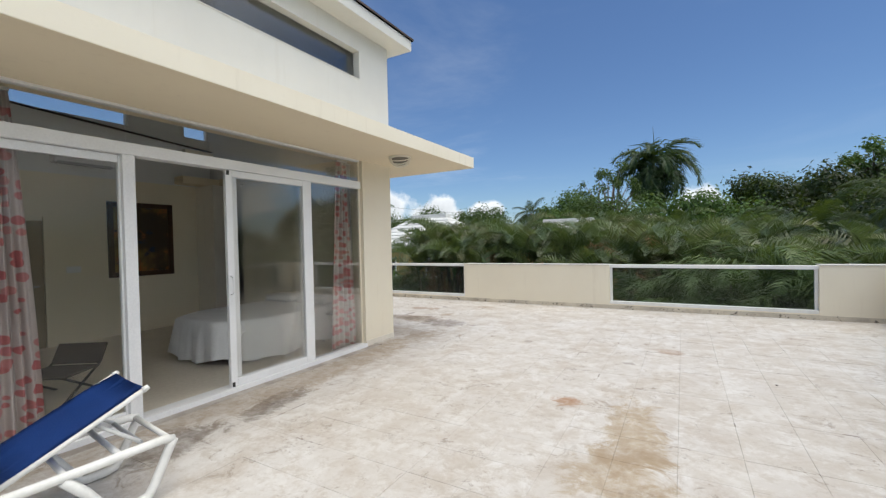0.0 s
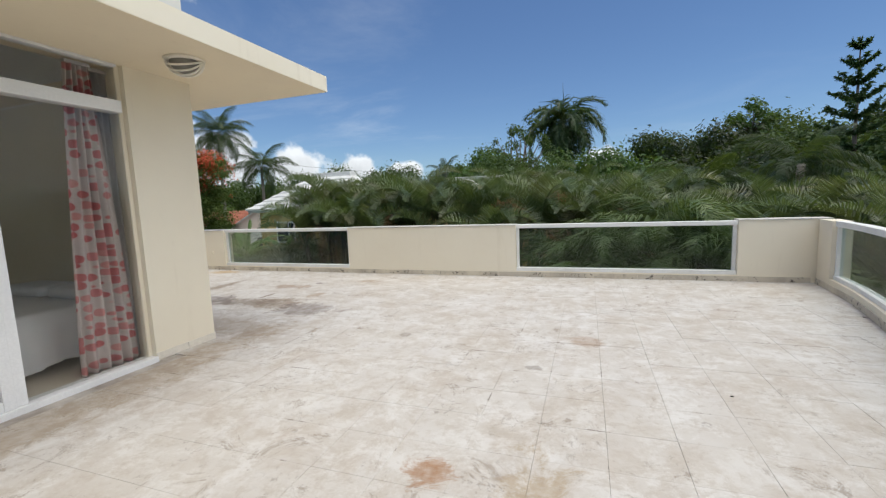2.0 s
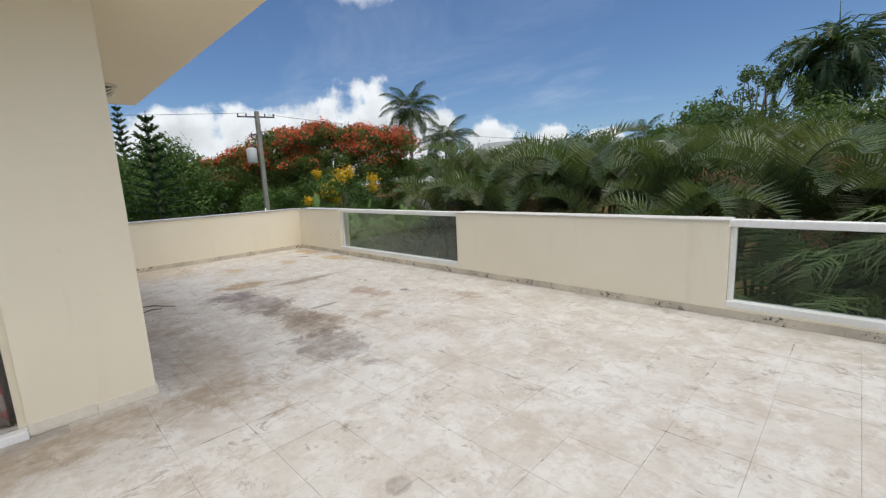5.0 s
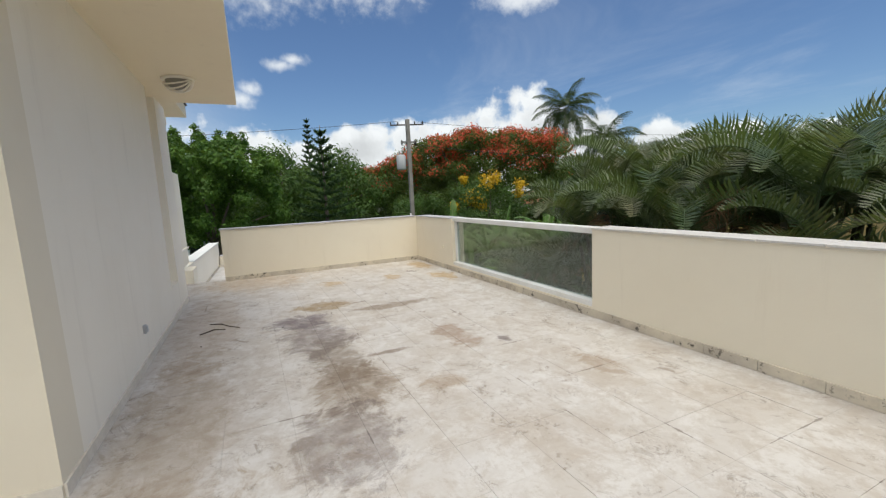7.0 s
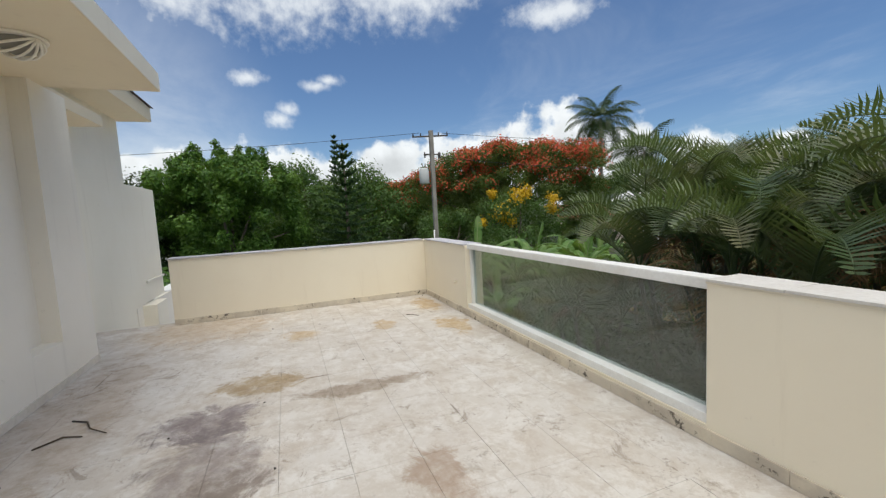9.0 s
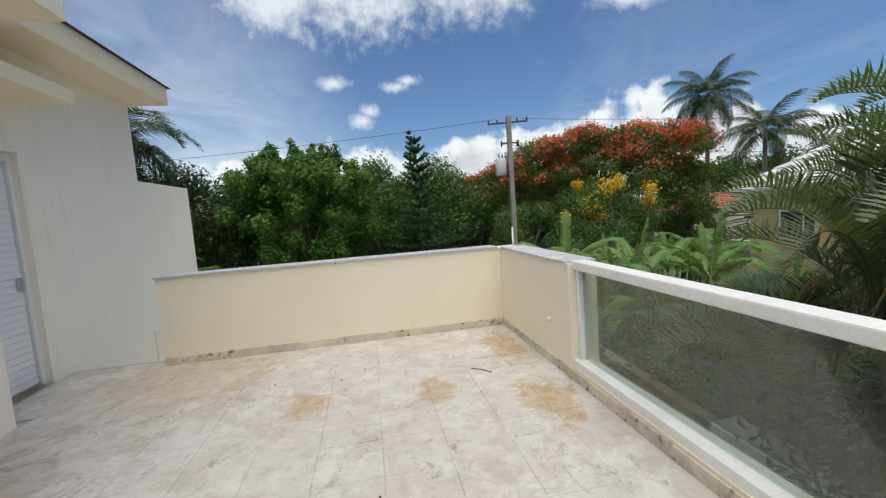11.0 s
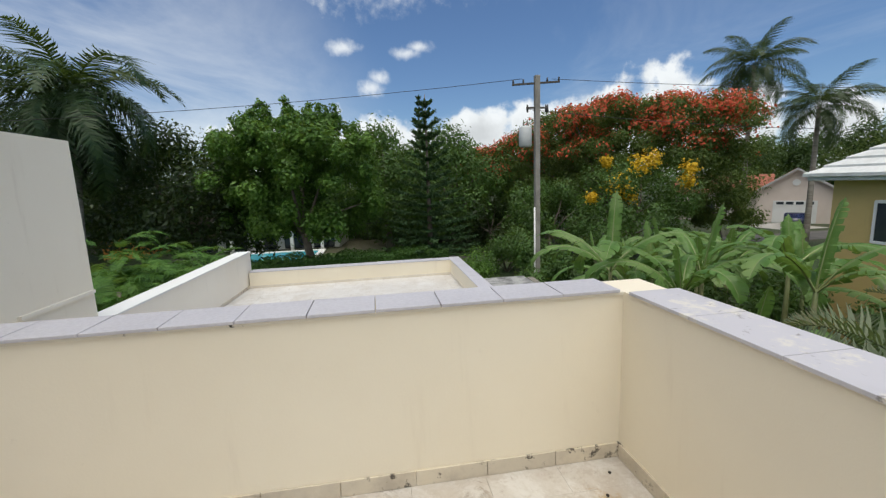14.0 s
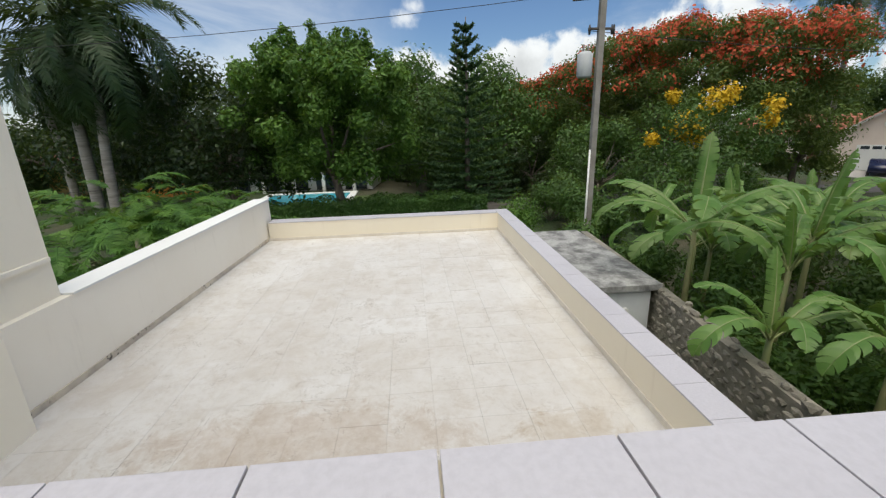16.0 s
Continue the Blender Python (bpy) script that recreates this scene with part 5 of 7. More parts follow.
# -- broadleaf trees to the west --
B = crown_blobs(-34.5, 3.8, -1.9, 4.9, 4.2, 4.7, 84, 0.72)
for k in range(70):
    u, q = RNG.uniform(0, math.tau), math.sqrt(RNG.uniform(0.0, 1.0))
    B.append((-34.5 + 4.4 * q * math.cos(u), 3.8 + 4.8 * q * math.sin(u), 1.6 + 4.0 * math.sqrt(max(0.0, 1 - 0.8 * q * q)) + RNG.uniform(-0.7, 0.45), RNG.uniform(0.34, 0.62)))
for k in range(16):
    u, q = RNG.uniform(0, math.tau), RNG.uniform(0.0, 0.8)
    cx_, cy_, cz_ = -34.5 + 4.0 * q * math.cos(u), 3.6 + 5.0 * q * math.sin(u), 5.3 - 1.6 * q * q + RNG.uniform(-0.2, 0.5)
    B += [(cx_, cy_, cz_, 0.38), (cx_ + RNG.uniform(-0.1, 0.1), cy_ + RNG.uniform(-0.1, 0.1), cz_ + 0.5, 0.30), (cx_ + RNG.uniform(-0.15, 0.15), cy_ + RNG.uniform(-0.15, 0.15), cz_ + 0.95, 0.22)]
B += [(-35.6 + RNG.uniform(-1.4, 1.4), 3.6 + RNG.uniform(-3.0, 3.0), RNG.uniform(-0.4, 3.4), 1.5) for k in range(9)]
broadleaf((-34.3, 4.2, GROUND), B, 62000, 0.25, LEAF_BRIGHT, "large bright green broad-leaved tree in full leaf", 0.26, -1.2, "almond_tree", inner=0.5, limbs=12)
B = crown_blobs(-38.5, -4.2, -2.8, 4.8, 4.6, 5.4, 44, 1.5)
broadleaf((-38.0, -3.4, GROUND), B, 24000, 0.30, LEAF_MANGO, "dark green mango tree with a dense crown", 0.34, -1.8, "mango_tree")
B = crown_blobs(-42, 9.0, -2.5, 5.2, 3.6, 3.6, 30, 1.3)
broadleaf((-42, 9, GROUND), B, 12000, 0.3, LEAF_MID, "green garden tree behind the pine", 0.25, -1.5)
B = crown_blobs(-44.5, 15.0, -3.4, 5.4, 3.8, 4.4, 34, 1.5)
broadleaf((-44.5, 15, GROUND), B, 14000, 0.3, LEAF_MID, "dense green rounded tree beside the road", 0.3, -1.5)
B = crown_blobs(-46, -16, -3.5, 4.5, 6, 6, 34, 1.9)
broadleaf((-46, -16, GROUND), B, 12000, 0.36, LEAF_MANGO, "dark dense tree behind the royal palms", 0.34, -1.5)
for x, y, h, r in ((-59, -4, 4.0, 5), (-58, 6, 4.0, 5), (-51, 11, 3.6, 4), (-52, 20, 4.2, 5), (-50, -22, 3, 6), (-60, -10, 3.0, 5), (-62, 2, 4.0, 5), (-60, 16, 4.5, 5), (-58, 27, 5, 5.5), (-66, -28, 3, 6), (-52, 31, 5, 4.5), (-62, 58, 5.2, 6), (-63, 66, 5.8, 6), (-62, 75, 6.4, 6.5), (-55, 80, 5.6, 6.5)):
    B = crown_blobs(x, y, GROUND - 0.4, h, r, r, 34, 1.9)
    broadleaf((x, y, GROUND), B, 9000, 0.5, LEAF_FAR, "distant dark green garden tree", 0.3, -1.5, group="distant trees")
B = crown_blobs(-41.5, 17.5, GROUND + 0.3, 0.2, 2.6, 3.0, 20, 1.0)
broadleaf((-41.5, 17.5, GROUND), B, 7000, 0.24, LEAF_MANGO, "low dark shrubbery beside the road", 0.12, -2.5)

# -- pine with whorled tiers --
def tier_pine(x, y, top, spread, label, low=0.12, gap=0.62):
    t = base("norfolk_pine", (x, y, GROUND), label, "conifer", "pines")
    H = top - GROUND
    part("trunk", tube(bmesh.new(), [(0, 0, 0), (0.03, 0, H * 0.5), (0, 0, H)], [0.2, 0.12, 0.02], 8), BARK, t, smooth=True)
    z = H * low
    k = 0
    while z < H - 0.15:
        f = (H - z) / H
        L = spread * min(1.0, f ** 1.2 * 1.25) * RNG.uniform(0.8, 1.15) + 0.34
        pts, nor = [], []
        for b in range(7):
            az = b * math.tau / 7 + k * 0.5 + RNG.uniform(-0.15, 0.15)
            m = int(70 * L + 14)
            s = RNG.uniform(0.08, 1, m)
            w = RNG.normal(size=m) * 0.09 * (1.1 - 0.6 * s)
            droop = (0.16 - 0.20 * (1 - f)) * L
            pts.append(np.stack([s * L * math.cos(az) - w * math.sin(az), s * L * math.sin(az) + w * math.cos(az), z + 0.75 * s * L * (1 - f) ** 1.5 - droop * s + 0.10 * s ** 3 * L + RNG.normal(size=m) * 0.03], 1))
            nor.append(RNG.normal(size=(m, 3)) + np.array([0, 0, 1.2]))
        tagged(part("branch_whorl", leaves_mesh("branch_whorl", np.concatenate(pts), np.concatenate(nor), 0.26, LEAF_PINE, 0.3), LEAF_PINE, t), kind="stuff")
        z += gap * (0.7 + 0.5 * (1 - f))
        k += 1


tier_pine(-35.3, 11.7, 7.1, 3.1, "tall slender norfolk pine with tiered branches")
tier_pine(-61.2, 14.2, 12.0, 2.4, "distant slender norfolk pine", 0.3)

# -- flame tree and yellow-flowering tree --
def flame_tree():
    t = base("flame_tree", (0, 0, 0), "spreading flame tree covered in red blossom", "tree")
    C = (-40.5, 27.5)
    ax, ay = Vector((0.62, 0.78)), Vector((-0.78, 0.62))   # broad side towards the terrace
    blobs = []
    for k in range(150):
        u, v = -1 + 1.86 * (k + RNG.uniform(0, 1)) / 150, RNG.uniform(-1, 1)
        if u * u + v * v > 1.05:
            continue
        h = 7.0 - 4.0 * max(0.0, -u) ** 1.7 - 2.0 * max(0.0, u) ** 2 - 1.0 * v * v + RNG.uniform(-0.7, 0.5)
        c = Vector(C) + ax * (u * 12.6) + ay * (v * 5.0)
        blobs.append((c.x, c.y, h, RNG.uniform(0.7, 1.2)))
    under = [(b[0], b[1], b[2] - RNG.uniform(0.9, 2.6), b[3] * 1.1) for b in blobs]
    trunk_and_limbs(t, (C[0] + 0.3, C[1], GROUND), blobs, 0.26, -0.6, limbs=16)
    under += [(b[0], b[1], max(b[2] - RNG.uniform(2.4, 5.6), -2.6), b[3] * 1.15) for b in blobs]
    p, d = blob_points(blobs + under, 84000, 0.25, 0.6)
    part("crown", leaves_mesh("crown", p, d, 0.25, LEAF_FLAME, 0.4), LEAF_FLAME, t)
    p, d = blob_points(blobs + under[:len(blobs):2], 62000, 0.85, 0.6)
    n3 = np.array([noise.noise(Vector(q) * 0.42) + 0.6 * noise.noise(Vector(q) * 1.7) for q in p])
    ok = (n3 > -0.10) & (d[:, 2] > -0.1) & (RNG.uniform(0, 1, len(p)) < 0.8)
    part("blossom", leaves_mesh("blossom", p[ok], d[ok], 0.22, FLAME, 0.7), FLAME, t, "clusters of red blossom")


flame_tree()
t = broadleaf((-33.5, 24.6, GROUND), crown_blobs(-33.5, 24.6, -2.8, 2.0, 3.0, 3.6, 30, 1.0), 12000, 0.22, LEAF_MID, "shrubby tree with clusters of yellow blossom", 0.16, -2.4, "cassia_tree")
for x, y, z, r in ((-31.9, 23.0, 0.9, 0.85), (-31.7, 24.4, 2.3, 0.75), (-31.5, 25.0, 2.5, 0.6), (-31.0, 27.1, 1.9, 0.6), (-30.8, 26.8, 1.2, 0.5), (-32.5, 21.6, 0.3, 0.4), (-31.8, 23.7, 0.4, 0.6), (-32.6, 22.6, 2.5, 0.4)):
    p, d = blob_points([(x, y, z, r)], 260, 0.2)
    part("blossom", leaves_mesh("blossom", p, d, 0.16, YELLOW, 0.8), YELLOW, t, "cluster of yellow blossom")
B = crown_blobs(-47, 70, GROUND + 0.8, 7.0, 8, 8, 30, 1.8)
broadleaf((-47.0, 70.0, GROUND), B, 9000, 0.24, LEAF_FLAME, "leafy olive green garden tree", 0.2, -2)
B = crown_blobs(-38.6, 36.6, -3.2, 0.2, 2.4, 2.4, 30, 0.7)
broadleaf((-38.6, 36.6, GROUND), B, 8000, 0.24, LEAF_FLAME, "leafy olive green tree before the red roof", 0.2, -2)
B = crown_blobs(-36.5, 20.6, GROUND + 0.4, 1.2, 2.4, 3.0, 22, 0.9)
broadleaf((-36.5, 20.6, GROUND), B, 8000, 0.22, LEAF_MID, "leafy green shrub tree beside the pole", 0.14, -2.6)

# -- wooded skyline to the north --
for x, y, h, r, k, mtl in ((-8.5, 37.5, 6.2, 3.6, 1.0, LEAF_MID), (-0.5, 36, 5.4, 4.4, 1.1, LEAF_MID), (-4.5, 33, 4.8, 3.6, 1.0, LEAF_FAR), (6.5, 41, 7.6, 5.2, 1.2, LEAF_MANGO), (10.5, 39, 6.6, 4.6, 1.2, LEAF_MANGO), (8.6, 37, 6.6, 4.4, 1.1, LEAF_MANGO), (12.8, 36, 6.6, 4.6, 1.1, LEAF_FAR), (3.6, 37, 5.6, 4.4, 1.1, LEAF_MID), (18, 36, 7.2, 5.0, 1.2, LEAF_MANGO), (15, 42, 7.0, 5.6, 1.3, LEAF_FAR),
                         (3.0, 30, 3.8, 4.2, 1.0, LEAF_FAR), (9.0, 29, 4.4, 4.4, 1.0, LEAF_MANGO), (15, 31, 5.0, 4.6, 1.1, LEAF_FAR), (20, 27, 6.0, 5.0, 1.2, LEAF_MANGO), (-10.5, 33, 3.4, 2.8, 0.9, LEAF_FAR), (24, 34, 7.5, 6, 1.3, LEAF_MANGO),
                         (-20, 46, 4.2, 4.5, 1.2, LEAF_FAR), (-26, 43, 4.0, 4.0, 1.1, LEAF_FAR), (-13, 48, 4.6, 4.5, 1.2, LEAF_FAR), (18, 18, 3.6, 3.6, 0.9, LEAF_MANGO), (14, 22, 3.6, 4, 1.0, LEAF_FAR), (22, 10, 4.0, 5, 1.0, LEAF_MANGO), (-28, 52, 5.5, 5, 1.2, LEAF_FAR), (-40, 66, 5.0, 6, 1.4, LEAF_FAR), (-52, 74, 6.0, 7, 1.5, LEAF_FAR), (-30, 60, 4.6, 5, 1.3, LEAF_FAR)):
    B = crown_blobs(x, y, GROUND + 1.0, h - (1.5 if x > -12 else 0.0), r, r, 34, 1.25 * k)
    broadleaf((x, y, GROUND), B, 26000, 0.27 * k, mtl, "tall green woodland tree behind the garden", 0.3, -0.5, "woodland_tree", "woodland trees")
# thin-crowned tree and papaya-like tops
t = broadleaf((-5.2, 40, GROUND), crown_blobs(-5.2, 40, 3.6, 8.0, 2.6, 2.6, 26, 0.5), 1900, 0.26, LEAF_FAR, "sparse tree with bare spreading branches", 0.2, 2.5, limbs=26)
t = broadleaf((11.2, 37.4, GROUND), [(11.2 + 1.2 * math.cos(a), 37.4 + 1.2 * math.sin(a), 6.4 + 0.4 * math.sin(3 * a), 0.5) for a in np.linspace(0, 5.6, 8)] + [(11.2, 37.4, 7.3, 0.6)], 900, 0.3, LEAF_MID, "slender tree with an umbrella of leaves above the wood", 0.12, 5.4)
tier_pine(11.9, 26.6, 8.0, 3.4, "dark broad conifer at the wood's edge", 0.2, 0.7)
for x, y, h in ((-22, 44, 3.0), (-14.5, 45, 4.6), (8, 22, 2.4), (12.5, 19, 2.4), (4.6, 21, 1.6)):
    palm("garden_palm", (x, y, GROUND), h - GROUND, coco, 18, "garden palm with arching fronds", (0.2, 0.1), 0.15, low=-50, group="garden palms", scale=0.62)


# ---- neighbouring houses ----
YELLOWWALL = plaster("ochre_house_paint", (0.62, 0.46, 0.19), (0.57, 0.42, 0.17), (0.42, 0.31, 0.15))
WHITETILE = plain("white_roof_tile", (0.74, 0.75, 0.74), (0.55, 0.56, 0.54), 0.8, 6, 0.7, 0.4, 0.02)
REDTILE = plain("clay_roof_tile", (0.38, 0.135, 0.08), (0.25, 0.09, 0.055), 1.0, 9, 0.8, 0.5, 0.02)
DARKGLASS = plain("dark_window_glass", (0.035, 0.045, 0.055), (0.05, 0.06, 0.07), 1, 10, 0.08, 0.0)


def stepped_roof(t, x0, x1, y0, y1, z, slope, n=9):
    """White hip roof of thick overlapping tile courses."""
    half = min(x1 - x0, y1 - y0) / 2
    rise = half * math.tan(radians(slope))
    for i in range(n):
        a, b = half * i / n, min(half * (i + 1) / n + 0.06, half - 0.01)
        za, zb = z + rise * i / n, z + rise * (i + 1) / n
        bm = bmesh.new()
        rings = [[bm.verts.new((px, py, zz)) for px, py in ((x0 + o, y0 + o), (x1 - o, y0 + o), (x1 - o, y1 - o), (x0 + o, y1 - o))] for o, zz in ((a + 0.1, za - 0.04), (a, za - 0.02), (a, za + 0.09), (b, zb + 0.05))]
        for q in range(3):
            for k in range(4):
                bm.faces.new((rings[q][k], rings[q][(k + 1) % 4], rings[q + 1][(k + 1) % 4], rings[q + 1][k]))
        part("roof_course", bm, WHITETILE, t)
    o = half - 0.35
    part("roof_cap", bm_box(x0 + o, x1 - o, y0 + o, y1 - o, z + rise - 0.25, z + rise + 0.05, 0.03), WHITETILE, t)


def house_window(parent, x, y, z, w, h, face=-1):
    """A white framed window in a wall that faces along y."""
    wd = part("window", bm_box(-w / 2, w / 2, -0.03, 0.03, 0, h), DARKGLASS, parent, "dark window in white frame", matrix=Matrix.Translation((x, y + face * 0.025, z)))
    for a, b, c, d in ((-w / 2 - 0.06, -w / 2 + 0.02, -0.05, h + 0.05), (w / 2 - 0.02, w / 2 + 0.06, -0.05, h + 0.05), (w * 0.15, w * 0.15 + 0.06, 0.04, h - 0.05)):
        part("frame", bm_box(a, b, -0.055, 0.055, c, d, 0.006), ALU, wd)
    for c, d in ((-0.06, 0.03), (h - 0.04, h + 0.06)):
        part("frame", bm_box(-w / 2 + 0.025, w / 2 - 0.025, -0.06, 0.06, c, d, 0.006), ALU, wd)


h = base("yellow_house", (0, 0, 0), "ochre yellow villa with stepped white tile hip roof", "house")
part("wall", bm_box(-20.1, -12.2, 23.7, 29.3, GROUND, 1.32), YELLOWWALL, h)
part("eave", bm_box(-20.6, -11.7, 23.2, 29.8, 1.18, 1.32, 0.02), WHITETILE, h)
stepped_roof(h, -20.7, -11.6, 23.1, 29.9, 1.34, 34)
house_window(h, -18.1, 23.7, -0.75, 1.3, 1.25)
house_window(h, -14.2, 23.7, -0.75, 1.3, 1.25)
h = base("yellow_house_wing", (0, 0, 0), "ochre yellow villa wing with white tile roof", "house")
part("wall", bm_box(-10.6, -2.2, 25.6, 31.4, GROUND, 0.9), YELLOWWALL, h)
part("eave", bm_box(-11.1, -1.7, 25.1, 31.9, 0.78, 0.9, 0.02), WHITETILE, h)
stepped_roof(h, -11.2, -1.6, 25.0, 32.0, 0.92, 30)
house_window(h, -6.0, 25.6, -1.2, 1.3, 1.25)


def gable_house(at, turn, label):
    """House with a clay tile roof and a gabled garage front."""
    h = base("red_roof_house", at, label, "house", "", "", turn)
    pink = plaster("pale_pink_paint", (0.72, 0.62, 0.55), (0.68, 0.58, 0.51), (0.55, 0.48, 0.42))
    bm = prism(bmesh.new(), [(-3.4, 0), (3.4, 0), (3.4, 3.6), (0, 5.9), (-3.4, 3.6)], 0, 7.0)
    bmesh.ops.rotate(bm, verts=bm.verts[:], cent=(0, 0, 0), matrix=Matrix.Rotation(radians(90), 3, "X"))
    bmesh.ops.translate(bm, verts=bm.verts[:], vec=(0, 7.0, 0))
    part("wall", bm, pink, h)
    part("side_wing", bm_box(-12.0, -3.42, 1.5, 7.0, 0, 3.6), pink, h)
    for s in (-1, 1):
        for i in range(10):
            bm = bmesh.new()
            a, b = i / 10, (i + 1) / 10 + 0.02
            xa, xb, za, zb = s * 3.9 * (1 - a), s * 3.9 * (1 - b), 3.35 + 2.65 * a, 3.35 + 2.65 * b
            bm.faces.new([bm.verts.new(q) for q in ((xa, -0.5, za + 0.09), (xb, -0.5, zb + 0.03), (xb, 7.4, zb + 0.03), (xa, 7.4, za + 0.09))])
            bm.faces.new([bm.verts.new(q) for q in ((xa, -0.5, za), (xa, -0.5, za + 0.09), (xa, 7.4, za + 0.09), (xa, 7.4, za))])
            part("roof_course", bm, REDTILE, h)
    for i in range(9):
        bm = bmesh.new()
        a, b = i / 9, (i + 1) / 9 + 0.02
        ya, yb, za, zb = 1.0 + 3.4 * a, 1.0 + 3.4 * b, 3.4 + 2.0 * a, 3.4 + 2.0 * b
        bm.faces.new([bm.verts.new(q) for q in ((-12.5, ya, za + 0.09), (-2.0, ya, za + 0.09), (-2.0, yb, zb + 0.03), (-12.5, yb, zb + 0.03))])
        bm.faces.new([bm.verts.new(q) for q in ((-12.5, ya, za), (-2.0, ya, za), (-2.0, ya, za + 0.09), (-12.5, ya, za + 0.09))])
        part("roof_course", bm, REDTILE, h)
    for s in (-1, 1):
        bm = bmesh.new()
        bm.faces.new([bm.verts.new(q) for q in ((s * 3.95, -0.53, 3.2), (s * 3.95, -0.53, 3.45), (0, -0.53, 6.1), (0, -0.53, 5.85))])
        bmesh.ops.solidify(bm, geom=bm.faces[:], thickness=0.06)
        part("bargeboard", bm, WHITEWALL, h)
    g = part("garage_door", bm_box(-1.9, 1.9, -0.06, 0.0, 0, 2.5), WHITEWALL, h, "white panelled garage door")
    for i in range(5):
        part("panel", bm_box(-1.85, 1.85, -0.085, -0.061, 0.05 + i * 0.49, 0.5 + i * 0.49, 0.008), WHITEWALL, g)
    for i in range(4):
        part("garage_window", bm_box(-1.6 + i * 0.85, -0.95 + i * 0.85, -0.10, -0.086, 2.08, 2.38), DARKGLASS, g)
    part("roundel", tube(bmesh.new(), [(0, -0.02, 4.5), (0, -0.10, 4.5)], [0.35, 0.35], 18), WHITEWALL, h)
    part("door", bm_box(-5.6, -4.6, 1.42, 1.5, 0, 2.2), plain("brown_door", (0.16, 0.07, 0.04)), h, "dark wooden door")
    part("window", bm_box(-9.2, -7.6, 1.43, 1.5, 1.0, 2.2), DARKGLASS, h)
    return h


gable_house((-47.6, 54.0, GROUND), 42, "pale house with clay tile roof and gabled garage")
setting("driveway", bm_box(-48.5, -43, 48.0, 53.0, GROUND, GROUND + 0.02), plain("pale_concrete_drive", (0.42, 0.40, 0.37), (0.34, 0.32, 0.30), 1, 12, 0.9), "pale concrete driveway", "driveway")


def car(at, turn):
    c = base("car", at, "dark blue parked saloon car on the driveway", "car", "", "", turn)
    paint = plain("dark_blue_car_paint", (0.012, 0.016, 0.05), (0.015, 0.02, 0.06), 1, 40, 0.25, 0.02)
    bm = prism(bmesh.new(), [(-2.2, 0.35), (2.2, 0.35), (2.25, 0.7), (1.9, 0.92), (0.95, 1.0), (0.45, 1.42), (-1.1, 1.45), (-1.75, 1.05), (-2.2, 0.98), (-2.28, 0.6)], -0.85, 0.85)
    bmesh.ops.rotate(bm, verts=bm.verts[:], cent=(0, 0, 0), matrix=Matrix.Rotation(radians(90), 3, "X"))
    bmesh.ops.bevel(bm, geom=bm.edges[:], offset=0.07, segments=2, affect="EDGES")
    part("body", bm, paint, c, smooth=True)
    for s in (-1, 1):
        part("side_window", prism(bmesh.new(), [(-1.45, 1.03), (0.75, 1.03), (0.38, 1.34), (-1.05, 1.36)], -0.01, 0.01), DARKGLASS, c, matrix=pose(0, s * 0.852, 0, 90))
    for x in (-1.4, 1.4):
        for s in (-1, 1):
            w = part("wheel", tube(bmesh.new(), [(x, s * 0.68, 0.32), (x, s * 0.88, 0.32)], [0.32, 0.32], 18), BLACK, c)
            part("rim", tube(bmesh.new(), [(x, s * 0.875, 0.32), (x, s * 0.895, 0.32)], [0.19, 0.17], 14), GREYALU, w)
    return c


car((-45.2, 51.4, GROUND + 0.02), 130)

h = base("white_villa", (-50.5, 0.2, GROUND), "low white villa with dark glass doors by a pool", "house", "", "", -84)
part("wall", bm_box(-7, 7, 0, 5, 0, 2.5), WHITEWALL, h)
part("roof", bm_box(-7.6, 7.6, -1.6, 5.4, 2.5, 2.75, 0.03), WHITETILE, h)
for x in (-5.6, -2.8, 0, 2.8, 5.6):
    part("column", bm_box(x - 0.14, x + 0.14, -1.4, -1.1, 0, 2.5, 0.01), WHITEWALL, h)
    part("glass_door", bm_box(x - 1.1, x + 0.9, -0.05, -0.005, 0.05, 2.1), DARKGLASS, h)
h.matrix_basis = pose(-50.5, -2.4, GROUND, 0, 0, 84)
pool = base("swimming_pool", (-45.2, -0.6, GROUND), "blue swimming pool with pale stone rim", "pool")
water = Graph("pool_water")
water.bump(water.noise(2.5, 3), 0.15, 0.02)
part("water", bm_box(-2.6, 2.6, -3.4, 3.4, 0.0, 0.06), water.done((0.08, 0.45, 0.55), 0.05), pool)
part("rim", bm_box(-3.2, -2.6, -4.0, 4.0, 0.0, 0.12, 0.02), WHITEWALL, pool)
part("rim", bm_box(2.6, 3.2, -4.0, 4.0, 0.0, 0.12, 0.02), WHITEWALL, pool)
part("rim", bm_box(-2.6, 2.6, -4.0, -3.4, 0.0, 0.12, 0.02), WHITEWALL, pool)
part("rim", bm_box(-2.6, 2.6, 3.4, 4.0, 0.0, 0.12, 0.02), WHITEWALL, pool)
h = base("orange_house", (-56, -30, GROUND), "far ochre house wall between the trees", "house")
part("wall", bm_box(-4, 4, -6, 6, 0, 3.4), YELLOWWALL, h)
part("roof", bm_box(-4.5, 4.5, -6.5, 6.5, 3.4, 3.7, 0.05), REDTILE, h)
part("door", bm_box(4.0, 4.05, -1, 0.2, 0, 2.2), plain("brown_wood", (0.15, 0.06, 0.03)), h)
h = base("ochre_tower_house", (-52, -14.5, GROUND), "ochre upper wall glimpsed between palms", "house")
